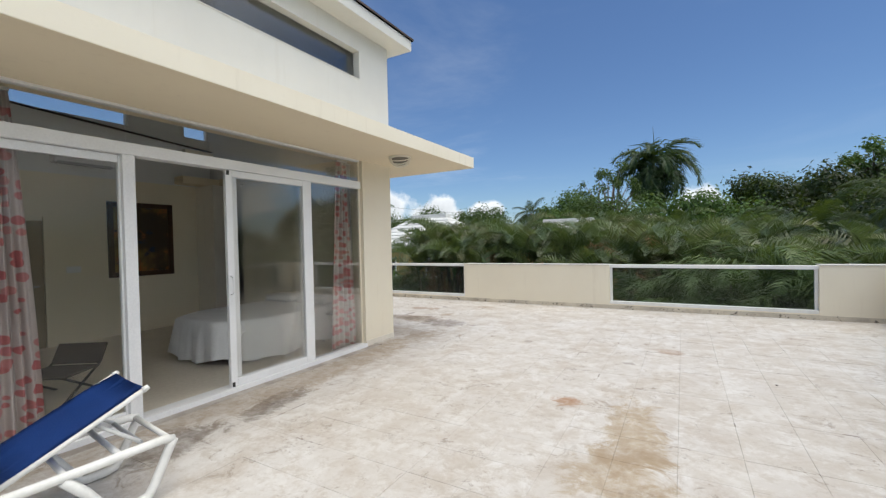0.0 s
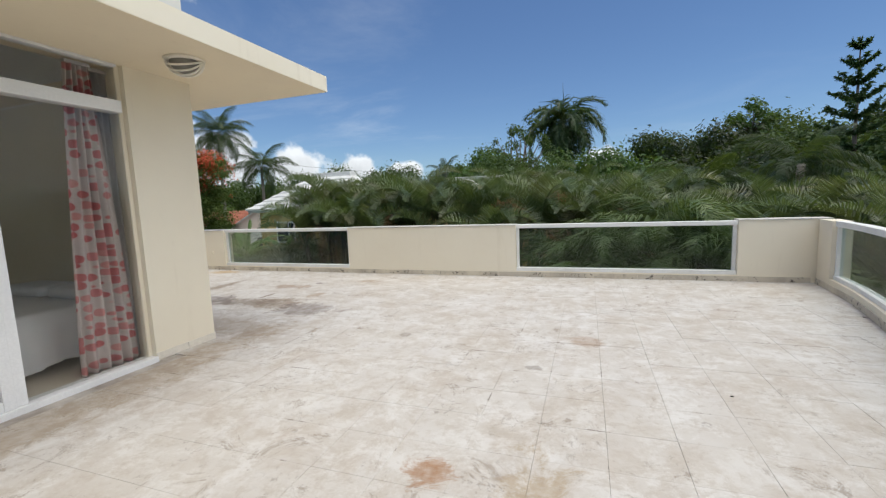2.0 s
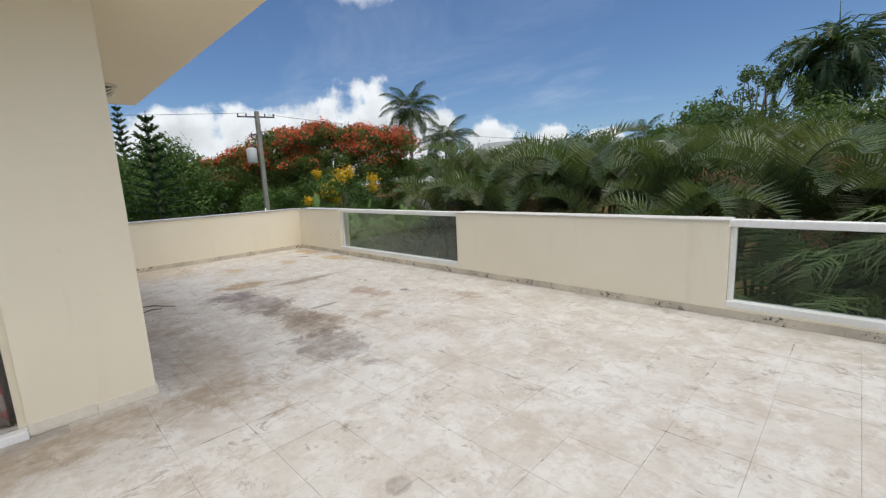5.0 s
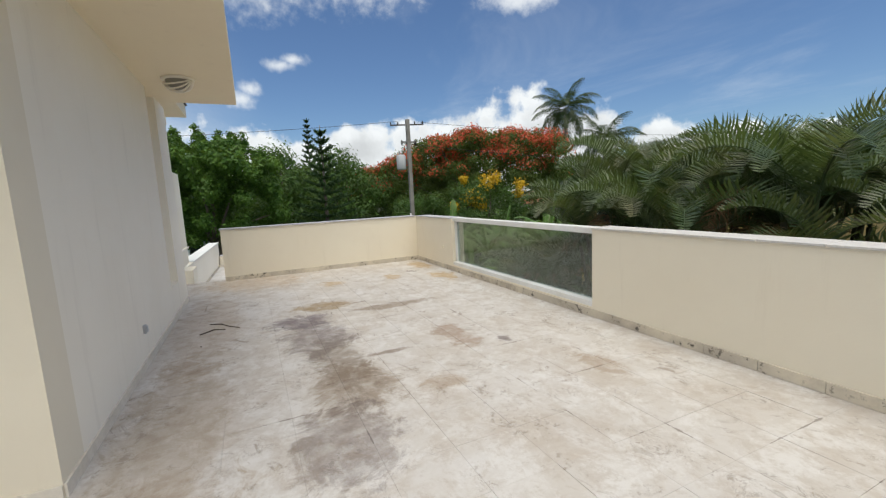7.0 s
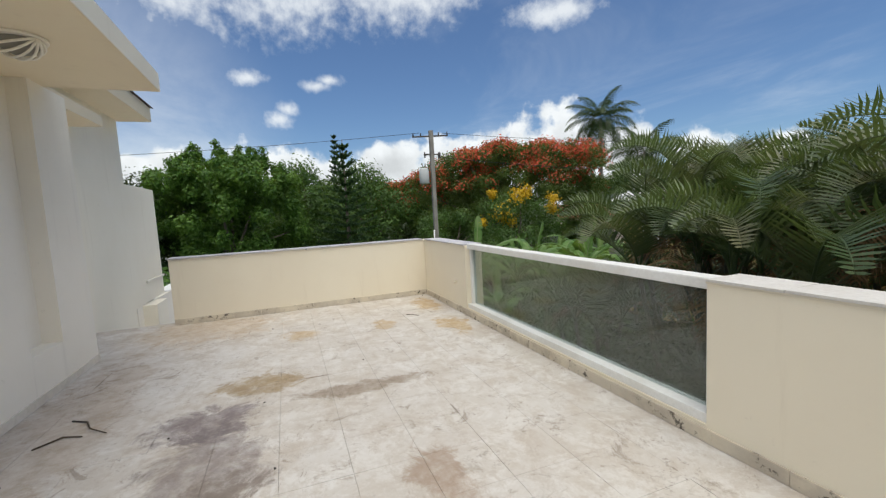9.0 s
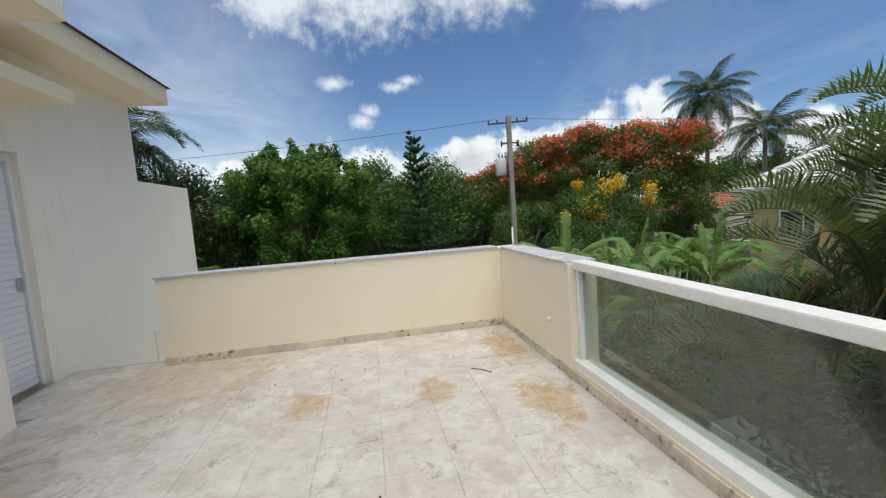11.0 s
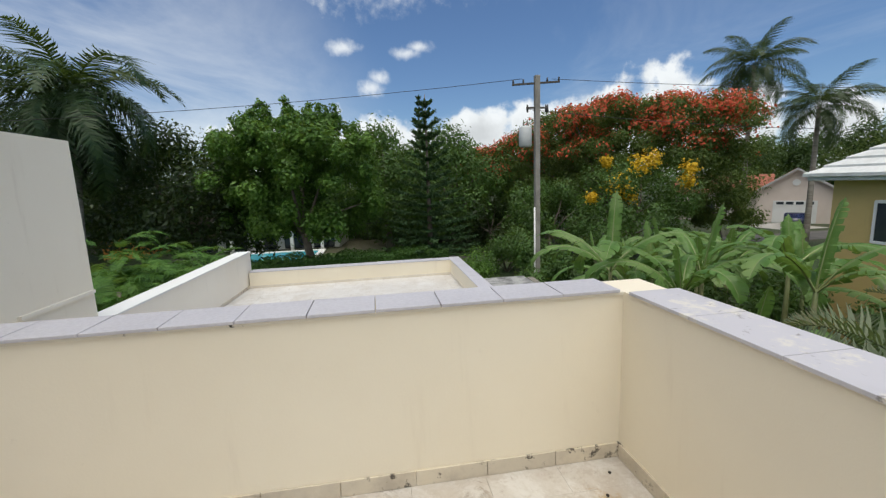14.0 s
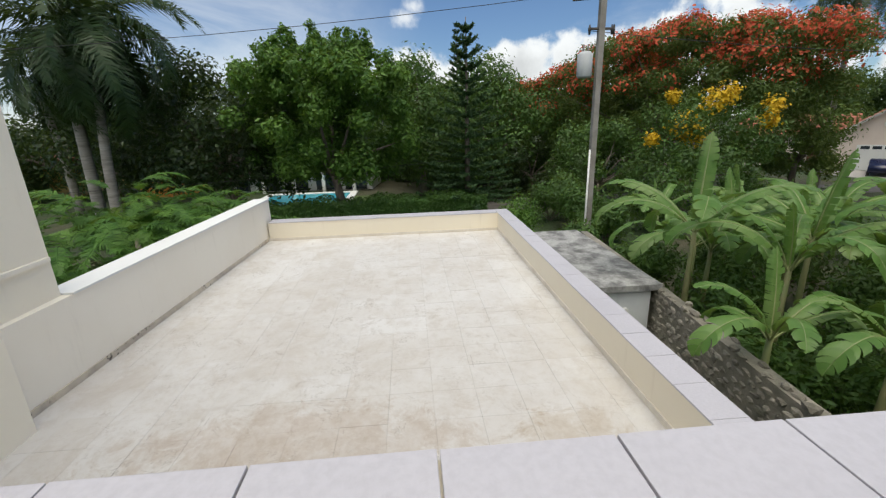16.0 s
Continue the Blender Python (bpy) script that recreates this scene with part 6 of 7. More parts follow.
part("wall", bm_box(-2, 2, -2, 2, 0, 5.2), plaster("orange_paint", (0.62, 0.27, 0.06), (0.57, 0.25, 0.06), (0.4, 0.2, 0.08)), h)
part("roof", bm_box(-2.4, 2.4, -2.4, 2.4, 5.2, 5.4, 0.04), WHITETILE, h)
setting("road", bm_box(-41.5, -37.5, 12.6, 60, GROUND, GROUND + 0.015), plain("worn_asphalt", (0.09, 0.085, 0.08), (0.13, 0.12, 0.11), 0.8, 20, 0.9), "worn street beside the gardens", "road")
setting("lawn", bm_box(-46, -35.5, -14, 10, GROUND, GROUND + 0.012), plain("mown_lawn", (0.10, 0.17, 0.035), (0.07, 0.12, 0.03), 1.2, 30, 0.95, 0.5, 0.02), "mown green lawn round the pool", "lawn")

CONC0 = plain("grey_concrete_lid", (0.34, 0.34, 0.33), (0.25, 0.25, 0.24), 2, 20, 0.9, 0.4)
# ---- shed and stone boundary wall ----
sh = base("shed", (0, 0, 0), "small whitewashed shed with mouldy flat concrete roof", "shed")
part("wall", bm_box(-22.0, -17.6, 11.3, 13.2, GROUND, -1.98), plaster("whitewash", (0.76, 0.78, 0.80), (0.68, 0.70, 0.72), (0.36, 0.36, 0.35)), sh)
part("roof", bm_box(-22.15, -17.45, 11.1, 13.35, -1.98, -1.84, 0.012), plain("mouldy_concrete", (0.42, 0.42, 0.41), (0.12, 0.12, 0.12), 2.6, 12, 0.95, 0.6, 0.02), sh)
part("opening", bm_box(-17.62, -17.58, 11.55, 12.0, -2.75, -2.2), BLACK, sh, "small dark opening")
part("wall_lamp", tube(bmesh.new(), [(-17.6, 12.65, -2.45), (-17.52, 12.65, -2.45)], [0.06, 0.05], 10), WHITEWALL, sh)
cs = base("garden_wall", (0, 0, 0), "pale grey rendered stretch of the garden boundary wall", "wall", "", "structure")
part("render_coat", bm_box(-10.15, -3.9, 12.56, 13.0, GROUND, -1.86, 0.02), plaster("grey_render", (0.52, 0.55, 0.55), (0.46, 0.49, 0.49), (0.30, 0.30, 0.29)), cs)
part("cap", bm_box(-10.12, -3.9, 12.60, 13.0, -1.858, -1.82, 0.012), CONC0, cs, "weathered concrete cap")
g = Graph("grey_fieldstone")
_c = g.mix(g.random(), (0.36, 0.33, 0.28), (0.17, 0.155, 0.13))
_c = g.mix(g.ramp(g.noise(9, 6, 0.7), 0.45, 0.65, 0, 0.6), _c, (0.12, 0.12, 0.09))
g.bump(g.noise(22, 6, 0.7), 0.7, 0.03)
STONE = g.done(_c, 0.95)
RUBBLE = plain("rubble_mortar", (0.30, 0.275, 0.23), (0.17, 0.16, 0.13), 2, 14, 0.95, 0.8, 0.03)
bw = base("stone_wall", (0, 0, 0), "rough fieldstone garden boundary wall with broken top", "wall", "", "structure")
part("core", ribbon(bmesh.new(), [(-10.16, 12.84), (-14, 13.05), (-17.4, 13.4), (-22.5, 13.75)], -0.11, 0.11, GROUND, -2.0), RUBBLE, bw)
stones = []
for k in range(5):
    bm = bmesh.new()
    bmesh.ops.create_icosphere(bm, subdivisions=1, radius=0.5)
    for v in bm.verts:
        v.co *= 1 + 0.28 * noise.noise(v.co * 2.3 + Vector((k * 7.1, 0, 0)))
    stones.append(finish("stone", bm, STONE))
LINE = [(-10.3, 12.86), (-14, 13.05), (-17.4, 13.4), (-20.0, 13.57)]
for k in range(299):
    row, col_ = k // 27, k % 27
    run = 0.3 + 0.238 * (col_ + 0.5 * (row % 2)) + RNG.uniform(-0.04, 0.04)      # metres along the wall from its near end
    x = -11.2 - run
    i = 0 if x > -14 else 1
    y = LINE[i][1] + (LINE[i + 1][1] - LINE[i][1]) * (LINE[i][0] - x) / (LINE[i][0] - LINE[i + 1][0])
    topz = row == 0
    z = -2.0 + RNG.uniform(-0.04, 0.05) if topz else -2.0 - 0.135 * row + RNG.uniform(-0.03, 0.03)
    m = pose(x, y + (RNG.uniform(-0.12, 0.12) if topz else -0.085), z, RNG.uniform(-15, 15), RNG.uniform(-15, 15), RNG.uniform(-12, 12) + (180 if k % 2 else 0)) @ Matrix.Diagonal((RNG.uniform(0.17, 0.29), RNG.uniform(0.10, 0.16), RNG.uniform(0.11, 0.17), 1))
    part("stone", stones[k % 5], STONE, bw, matrix=m)

# ---- utility pole and cables ----
pl = base("utility_pole", (-26.7, 15.7, GROUND), "weathered concrete utility pole with grey transformer", "utility pole")
CONC = plain("weathered_concrete", (0.31, 0.295, 0.27), (0.21, 0.195, 0.175), 1.5, 20, 0.9, 0.4)
ARMWOOD = plain("weathered_arm_timber", (0.07, 0.06, 0.055), (0.11, 0.10, 0.09), 3, 20, 0.9, 0.3)
part("pole", bm_box(-0.12, 0.12, -0.115, 0.115, 0, 10.45, 0.025), CONC, pl)
part("tank", tube(bmesh.new(), [(-0.1, -0.52, 7.35), (-0.1, -0.52, 7.42), (-0.1, -0.52, 8.18), (-0.1, -0.52, 8.28)], [0.24, 0.29, 0.29, 0.2], 18), plain("transformer_grey", (0.52, 0.54, 0.55), (0.45, 0.47, 0.48), 1, 30, 0.5, 0.1), pl, "grey cylindrical transformer", smooth=True)
for y in (-0.6, -0.42):
    part("bushing", tube(bmesh.new(), [(-0.1, y, 8.28), (-0.1, y, 8.55)], [0.05, 0.025], 8), CONC, pl)
arm = part("crossarm", bm_box(-0.045, 0.045, -1.1, 1.0, 10.08, 10.16, 0.01), ARMWOOD, pl, matrix=pose(0, 0, 0, 0, 0, -18))
for y in (-1.05, -0.6, 0.45, 0.95):
    part("insulator", tube(bmesh.new(), [(0, y, 10.16), (0, y, 10.22), (0, y, 10.25), (0, y, 10.32)], [0.03, 0.05, 0.03, 0.045], 8), BLACK, arm)
arm2 = part("crossarm", bm_box(-0.05, 0.05, -0.5, 0.5, 9.02, 9.10, 0.01), ARMWOOD, pl)
for y in (-0.45, 0.42, 0.5):
    part("insulator", tube(bmesh.new(), [(0, y, 8.86), (0, y, 9.02), (0, y, 9.2)], [0.04, 0.05, 0.03], 8), BLACK, arm2)
part("conduit", tube(bmesh.new(), [(0.16, -0.18, 0), (0.16, -0.18, 4.6)], [0.04, 0.04], 8), RAILWHITE, pl)
WIRE = plain("black_cable", (0.02, 0.02, 0.022), (0.03, 0.03, 0.03), 1, 10, 0.6, 0.0)


def cable(a, b, sag, r=0.012):
    a, b = Vector(a), Vector(b)
    pts = [a.lerp(b, s) - Vector((0, 0, sag * 4 * s * (1 - s))) for s in np.linspace(0, 1, 17)]
    w = tagged(part("cable", tube(bmesh.new(), pts, [r] * 17, 5), WIRE), "thin black overhead power cable from the pole", "cable", "overhead cables")
    return w


cable((-26.7, 15.0, 6.0), (-32, -42, 6.0), 1.3)
cable((-26.7, 16.4, 6.0), (-20, 70, 6.6), 1.2)
cable((-30.5, -30, -1.2), (-36.0, 12.5, -0.6), 0.5)
cable((-26.7, 15.2, 4.7), (-24, 64, 5.2), 1.6)
mast = tagged(part("lamp_mast", tube(bmesh.new(), [(-56, 5.6, GROUND), (-56, 5.6, 8.6)], [0.09, 0.06], 8), GREYALU), "thin grey mast with lamps beyond the trees", "mast")


# ---- terrace and room things ----
def ceiling_shell(x, y, turn):
    """Half-dome louvred lamp of plaster, hung under the canopy."""
    t = base("canopy_lamp", (x, y, SLAB), "ribbed shell-shaped lamp of cream metal under the canopy", "lamp", "canopy lamps", "", turn)
    part("backplate", tube(bmesh.new(), [(0, 0, -0.001), (0, 0, -0.022)], [0.17, 0.165], 24), PALE, t)
    body = bmesh.new()
    rings = []
    for i in range(6):
        f = i / 5 * radians(88)
        rings.append([body.verts.new((0.125 * math.cos(f) * math.cos(k * math.tau / 20), 0.125 * math.cos(f) * math.sin(k * math.tau / 20), -0.022 - 0.10 * math.sin(f))) for k in range(20)])
    for r, s in zip(rings, rings[1:]):
        for k in range(20):
            body.faces.new((r[k], r[(k + 1) % 20], s[(k + 1) % 20], s[k]))
    part("globe", body, plain("dim_lamp_glass", (0.30, 0.28, 0.24)), t, "dull frosted glass", smooth=True)
    for i in range(6):
        a = radians(-62 + i * 25)
        pts = []
        for k in range(11):
            b = math.pi * k / 10
            pts.append((0.155 * math.cos(b), 0.155 * math.sin(b) * math.sin(a) * 0.95, -0.022 - 0.125 * math.sin(b) * math.cos(a)))
        part("rib", tube(bmesh.new(), pts, [0.009] * 11, 6), PALE, t, smooth=True)
    return t


ceiling_shell(-3.27, 4.63, 25)
ceiling_shell(-7.0, 5.6, 60)

# socket on the north wall
s = base("wall_socket", (-5.84, 5.2, 0.30), "grey weatherproof wall socket with flap", "socket")
part("box", bm_box(-0.028, 0.028, 0.0, 0.025, 0, 0.075, 0.005), GREYALU, s)
part("flap", bm_box(-0.021, 0.021, 0.0255, 0.034, 0.01, 0.064, 0.003), GREYALU, s)
# bolt stub on the north parapet
tagged(part("wall_stub", tube(bmesh.new(), [(-8.62, NORTH_Y, 0.42), (-8.62, NORTH_Y - 0.03, 0.42), (-8.62, NORTH_Y - 0.035, 0.42)], [0.018, 0.02, 0.012], 12), CREAM), "small round painted stub on the parapet", "fitting")


def twig(pts, r=0.006, label="dry bent twig lying on the terrace tiles", name="twig"):
    return tagged(part(name, tube(bmesh.new(), [(x, y, r + 0.001 + dz) for x, y, dz in pts], [r, r * 1.1, r * 0.9, r * 0.6][:len(pts)], 6), plain("dry_twig", (0.10, 0.075, 0.05), (0.06, 0.045, 0.03), 8, 40, 0.9)), label, "twig", "twigs on the floor")


twig([(-6.95, 5.62, 0), (-6.85, 5.75, 0.01), (-6.7, 5.82, 0.015), (-6.6, 5.95, 0)])
twig([(-6.55, 5.55, 0), (-6.65, 5.68, 0.008), (-6.62, 5.8, 0)])
twig([(-8.75, 8.78, 0), (-8.68, 8.86, 0.006), (-8.6, 8.93, 0)], 0.0035)
for x, y in ((-6.6, 7.0), (-6.1, 5.6), (-9.0, 7.0), (-8.9, 7.6), (-9.9, 9.4), (-9.75, 9.3), (-6.3, 6.4), (1.2, 5.0), (-7.2, 7.9), (-5.6, 7.1)):
    bm = bmesh.new()
    bmesh.ops.create_icosphere(bm, subdivisions=1, radius=0.009)
    for v in bm.verts:
        v.co = Vector((v.co.x * 1.3, v.co.y, max(v.co.z, -0.006) * 0.6)) * (1 + 0.3 * noise.noise(v.co * 90 + Vector((x, y, 0))))
    tagged(part("leaf_scrap", bm, plain("dark_scrap", (0.03, 0.025, 0.02)), matrix=Matrix.Translation((x, y, 0.005))), "small dark dried leaf scrap on the tiles", "debris", "scraps on the floor")


def curtain(name, y0, y1, top_pinch, material, label, x=-4.09, z0=0.05, z1=2.80, folds=7, depth=0.035):
    """Hanging cloth with soft folds, gathered towards one side at the top."""
    bm = bmesh.new()
    nu, nv = folds * 10, 24
    grid = []
    for j in range(nv + 1):
        s = j / nv
        row = []
        for i in range(nu + 1):
            u = i / nu
            yb = y0 + (y1 - y0) * u
            yt = top_pinch[0] + (top_pinch[1] - top_pinch[0]) * u
            k = s ** 1.5
            amp = depth * (1 - 0.35 * s)
            row.append(bm.verts.new((x + amp * math.sin(u * folds * math.tau + 0.6 * math.sin(3 * s)) + 0.012 * math.sin(u * 40 + s * 4), yb + (yt - yb) * k, z0 + (z1 - z0) * s)))
        grid.append(row)
    for j in range(nv):
        for i in range(nu):
            f = bm.faces.new((grid[j][i], grid[j][i + 1], grid[j + 1][i + 1], grid[j + 1][i]))
            f.smooth = True
    bmesh.ops.solidify(bm, geom=bm.faces[:], thickness=0.003)
    t = tagged(new(name), label, "curtain", "window curtains")
    part("cloth", bm, material, t)
    bm = bmesh.new()
    part("heading_tape", bm_box(x - 0.03, x + 0.03, top_pinch[0], top_pinch[1], z1 + 0.001, z1 + 0.03, 0.004), SHEER, t)
    return t


def leaf_print():
    """White cotton printed with overlapping pink leaf ovals."""
    g = Graph("pink_leaf_print")
    mp = g.nt.nodes.new("ShaderNodeMapping")
    mp.inputs["Scale"].default_value = (0.0, 10.5, 11.0)
    g.put(mp.inputs[0], g.pos)
    v = g.nt.nodes.new("ShaderNodeTexVoronoi")
    v.inputs["Randomness"].default_value = 0.55
    v.inputs["Scale"].default_value = 1.0
    g.put(v.inputs["Vector"], mp.outputs[0])
    oval = g.ramp(v.outputs["Distance"], 0.40, 0.45, 1.0, 0.0)
    pink = g.mix(g.ramp(v.outputs["Color"], 0.2, 0.8), (0.70, 0.24, 0.25), (0.80, 0.42, 0.41))
    col = g.mix(oval, (0.78, 0.70, 0.68), pink)
    g.bump(g.noise(220, 2), 0.1, 0.001)
    g.done(col, 0.9)
    return g.m


SHEER = plain("grey_sheer_cloth", (0.62, 0.60, 0.60), (0.55, 0.53, 0.53), 4, 90, 0.95, 0.1)
PRINT = leaf_print()
curtain("printed_curtain", 3.92, 4.42, (4.10, 4.30), PRINT, "white curtain printed with pink leaves beside the doors", x=-4.05, folds=5)
curtain("sheer_curtain", 4.24, 4.62, (4.26, 4.62), SHEER, "pale grey lining curtain gathered in folds", x=-4.15, folds=5, depth=0.025)
curtain("printed_curtain", 0.46, 0.80, (0.50, 0.66), PRINT, "white curtain printed with pink leaves beside the doors", folds=5)
curtain("sheer_curtain", 0.10, 0.47, (0.10, 0.47), SHEER, "pale grey lining curtain gathered in folds", x=-4.14, folds=6, depth=0.025)

# bed
bd = base("bed", (-5.45, 3.7, 0.015), "low double bed covered with a white sheet to the floor", "bed")
SHEET = plain("white_bed_sheet", (0.78, 0.79, 0.81), (0.71, 0.72, 0.74), 3, 60, 0.9, 0.15)
part("bed_base", bm_box(-0.62, 0.62, -0.70, 0.95, 0.08, 0.32, 0.02), BLACK, bd, "dark bed base")
for x in (-0.56, 0.56):
    for y in (-0.62, 0.88):
        part("leg", bm_box(x - 0.03, x + 0.03, y - 0.03, y + 0.03, 0, 0.079), BLACK, bd)
part("mattress", bm_box(-0.74, 0.74, -0.86, 1.08, 0.322, 0.55, 0.12), SHEET, bd)
bm = bmesh.new()
loop_lo, loop_mid, loop_hi, loop_in = [], [], [], []
N = 120
for i in range(N):
    a = i / N * math.tau
    c, s_ = math.cos(a), math.sin(a)
    q = 1 / max(abs(c), abs(s_))
    px_, py_ = c * min(q, 1.12), s_ * min(q, 1.12)
    w = 0.03 * math.sin(a * 17) + 0.02 * math.sin(a * 41)
    hem = 0.055 + 0.03 * math.sin(a * 5) + 0.015 * math.sin(a * 11)
    loop_lo.append(bm.verts.new((px_ * (0.90 + w), py_ * (1.14 + w) + 0.11, hem)))
    loop_mid.append(bm.verts.new((px_ * (0.86 + w * 0.5), py_ * (1.11 + w * 0.5) + 0.11, 0.36)))
    loop_hi.append(bm.verts.new((px_ * 0.83, py_ * 1.085 + 0.11, 0.555)))
    loop_in.append(bm.verts.new((px_ * 0.76, py_ * 1.02 + 0.11, 0.578)))
for p, q in ((loop_lo, loop_mid), (loop_mid, loop_hi), (loop_hi, loop_in)):
    for i in range(N):
        f = bm.faces.new((p[i], p[(i + 1) % N], q[(i + 1) % N], q[i]))
        f.smooth = True
bm.faces.new(loop_in)
part("sheet", bm, SHEET, bd, "creased white sheet hanging to the floor")
for x in (-0.4, 0.4):
    part("pillow", bm_box(x - 0.33, x + 0.33, 0.72, 1.12, 0.58, 0.70, 0.055), SHEET, bd, smooth=True)

# painting on the back wall
pt = base("framed_painting", (-8.595, 3.57, 1.76), "dark framed abstract painting in brown, black and orange", "painting")
WOOD = plain("dark_frame_wood", (0.05, 0.028, 0.016), (0.08, 0.04, 0.02), 4, 30, 0.4, 0.2, stretch=(1, 1, 6))
g = Graph("abstract_painting")
c = g.mix(g.ramp(g.noise(1.7, 3), 0.4, 0.62), (0.05, 0.035, 0.02), (0.22, 0.15, 0.04))
c = g.mix(g.ramp(g.noise(2.6, 4), 0.56, 0.66), c, (0.33, 0.12, 0.03))
c = g.mix(g.ramp(g.noise(3.4, 3, stretch=(1, 1, 1.6)), 0.60, 0.68), c, (0.02, 0.03, 0.06))
part("canvas", bm_box(0.0, 0.02, -0.46, 0.46, -0.60, 0.60), g.done(c, 0.5), pt)
for y0, y1, z0, z1 in ((-0.55, -0.46, -0.69, 0.69), (0.46, 0.55, -0.69, 0.69), (-0.459, 0.459, -0.69, -0.60), (-0.459, 0.459, 0.60, 0.69)):
    part("frame", bm_box(0.0, 0.045, y0, y1, z0, z1, 0.008), WOOD, pt)
# inner door at the back
d = base("door_2", (-8.598, 1.72, 0.015), "plain beige interior door in its frame", "door", "", "structure")
part("leaf", bm_box(0.0, 0.03, -0.42, 0.42, 0, 2.05, 0.004), plain("beige_door", (0.40, 0.34, 0.25)), d)
for y0, y1, z0, z1 in ((-0.5, -0.425, 0, 2.13), (0.425, 0.5, 0, 2.13), (-0.42, 0.42, 2.055, 2.13)):
    part("door_frame", bm_box(0.0, 0.05, y0, y1, z0, z1, 0.006), ROOMP, d)
part("handle", tube(bmesh.new(), [(0.03, 0.34, 1.0), (0.08, 0.34, 1.0), (0.085, 0.24, 1.0)], [0.01, 0.01, 0.009], 8), GREYALU, d)
# wall air conditioner
ac = base("air_conditioner", (-8.598, 2.68, 3.02), "white split air conditioner on the bedroom wall", "air conditioner")
part("body", bm_box(0, 0.2, -0.42, 0.42, 0, 0.27, 0.03), ALU, ac)
part("vent_flap", bm_box(0.12, 0.205, -0.38, 0.38, -0.012, 0.03, 0.006), GREYALU, ac)
# wall switches and chair
sw = base("wall_switch", (-8.598, 2.53, 1.2), "double white wall switch", "switch")
part("plate", bm_box(0, 0.01, -0.1, 0.1, 0, 0.11, 0.003), ALU, sw)
part("rocker", bm_box(0.0105, 0.016, -0.05, 0.05, 0.025, 0.085, 0.003), ALU, sw)
ch = base("lounge_chair", (-5.42, 1.29, 0.015), "low dark folding chair with a sling seat", "chair", "", "", 35)
SLING = plain("dark_sling_cloth", (0.05, 0.045, 0.04), (0.07, 0.06, 0.05), 4, 80, 0.9, 0.2)
part("seat", bm_box(-0.26, 0.26, -0.25, 0.25, 0.26, 0.285, 0.01), SLING, ch)
part("backrest", bm_box(-0.26, 0.26, -0.012, 0.012, 0, 0.24, 0.01), SLING, ch, matrix=pose(0, 0.26, 0.29, -32))
for x in (-0.25, 0.25):
    part("leg", tube(bmesh.new(), [(x, -0.26, 0.0), (x, 0.25, 0.29)], [0.013, 0.013], 8), BLACK, ch)
    part("leg", tube(bmesh.new(), [(x * 0.9, 0.28, 0.0), (x * 0.9, -0.22, 0.262)], [0.013, 0.013], 8), BLACK, ch)
# bedside stool
st = base("bedside_table", (-4.52, 4.55, 0.015), "small grey bedside table beside the glass", "table")
part("top", bm_box(-0.2, 0.2, -0.2, 0.2, 0.44, 0.47, 0.008), GREYALU, st)
for x in (-0.17, 0.17):
    for y in (-0.17, 0.17):
        part("leg", bm_box(x - 0.018, x + 0.018, y - 0.018, y + 0.018, 0, 0.439, 0.004), GREYALU, st)


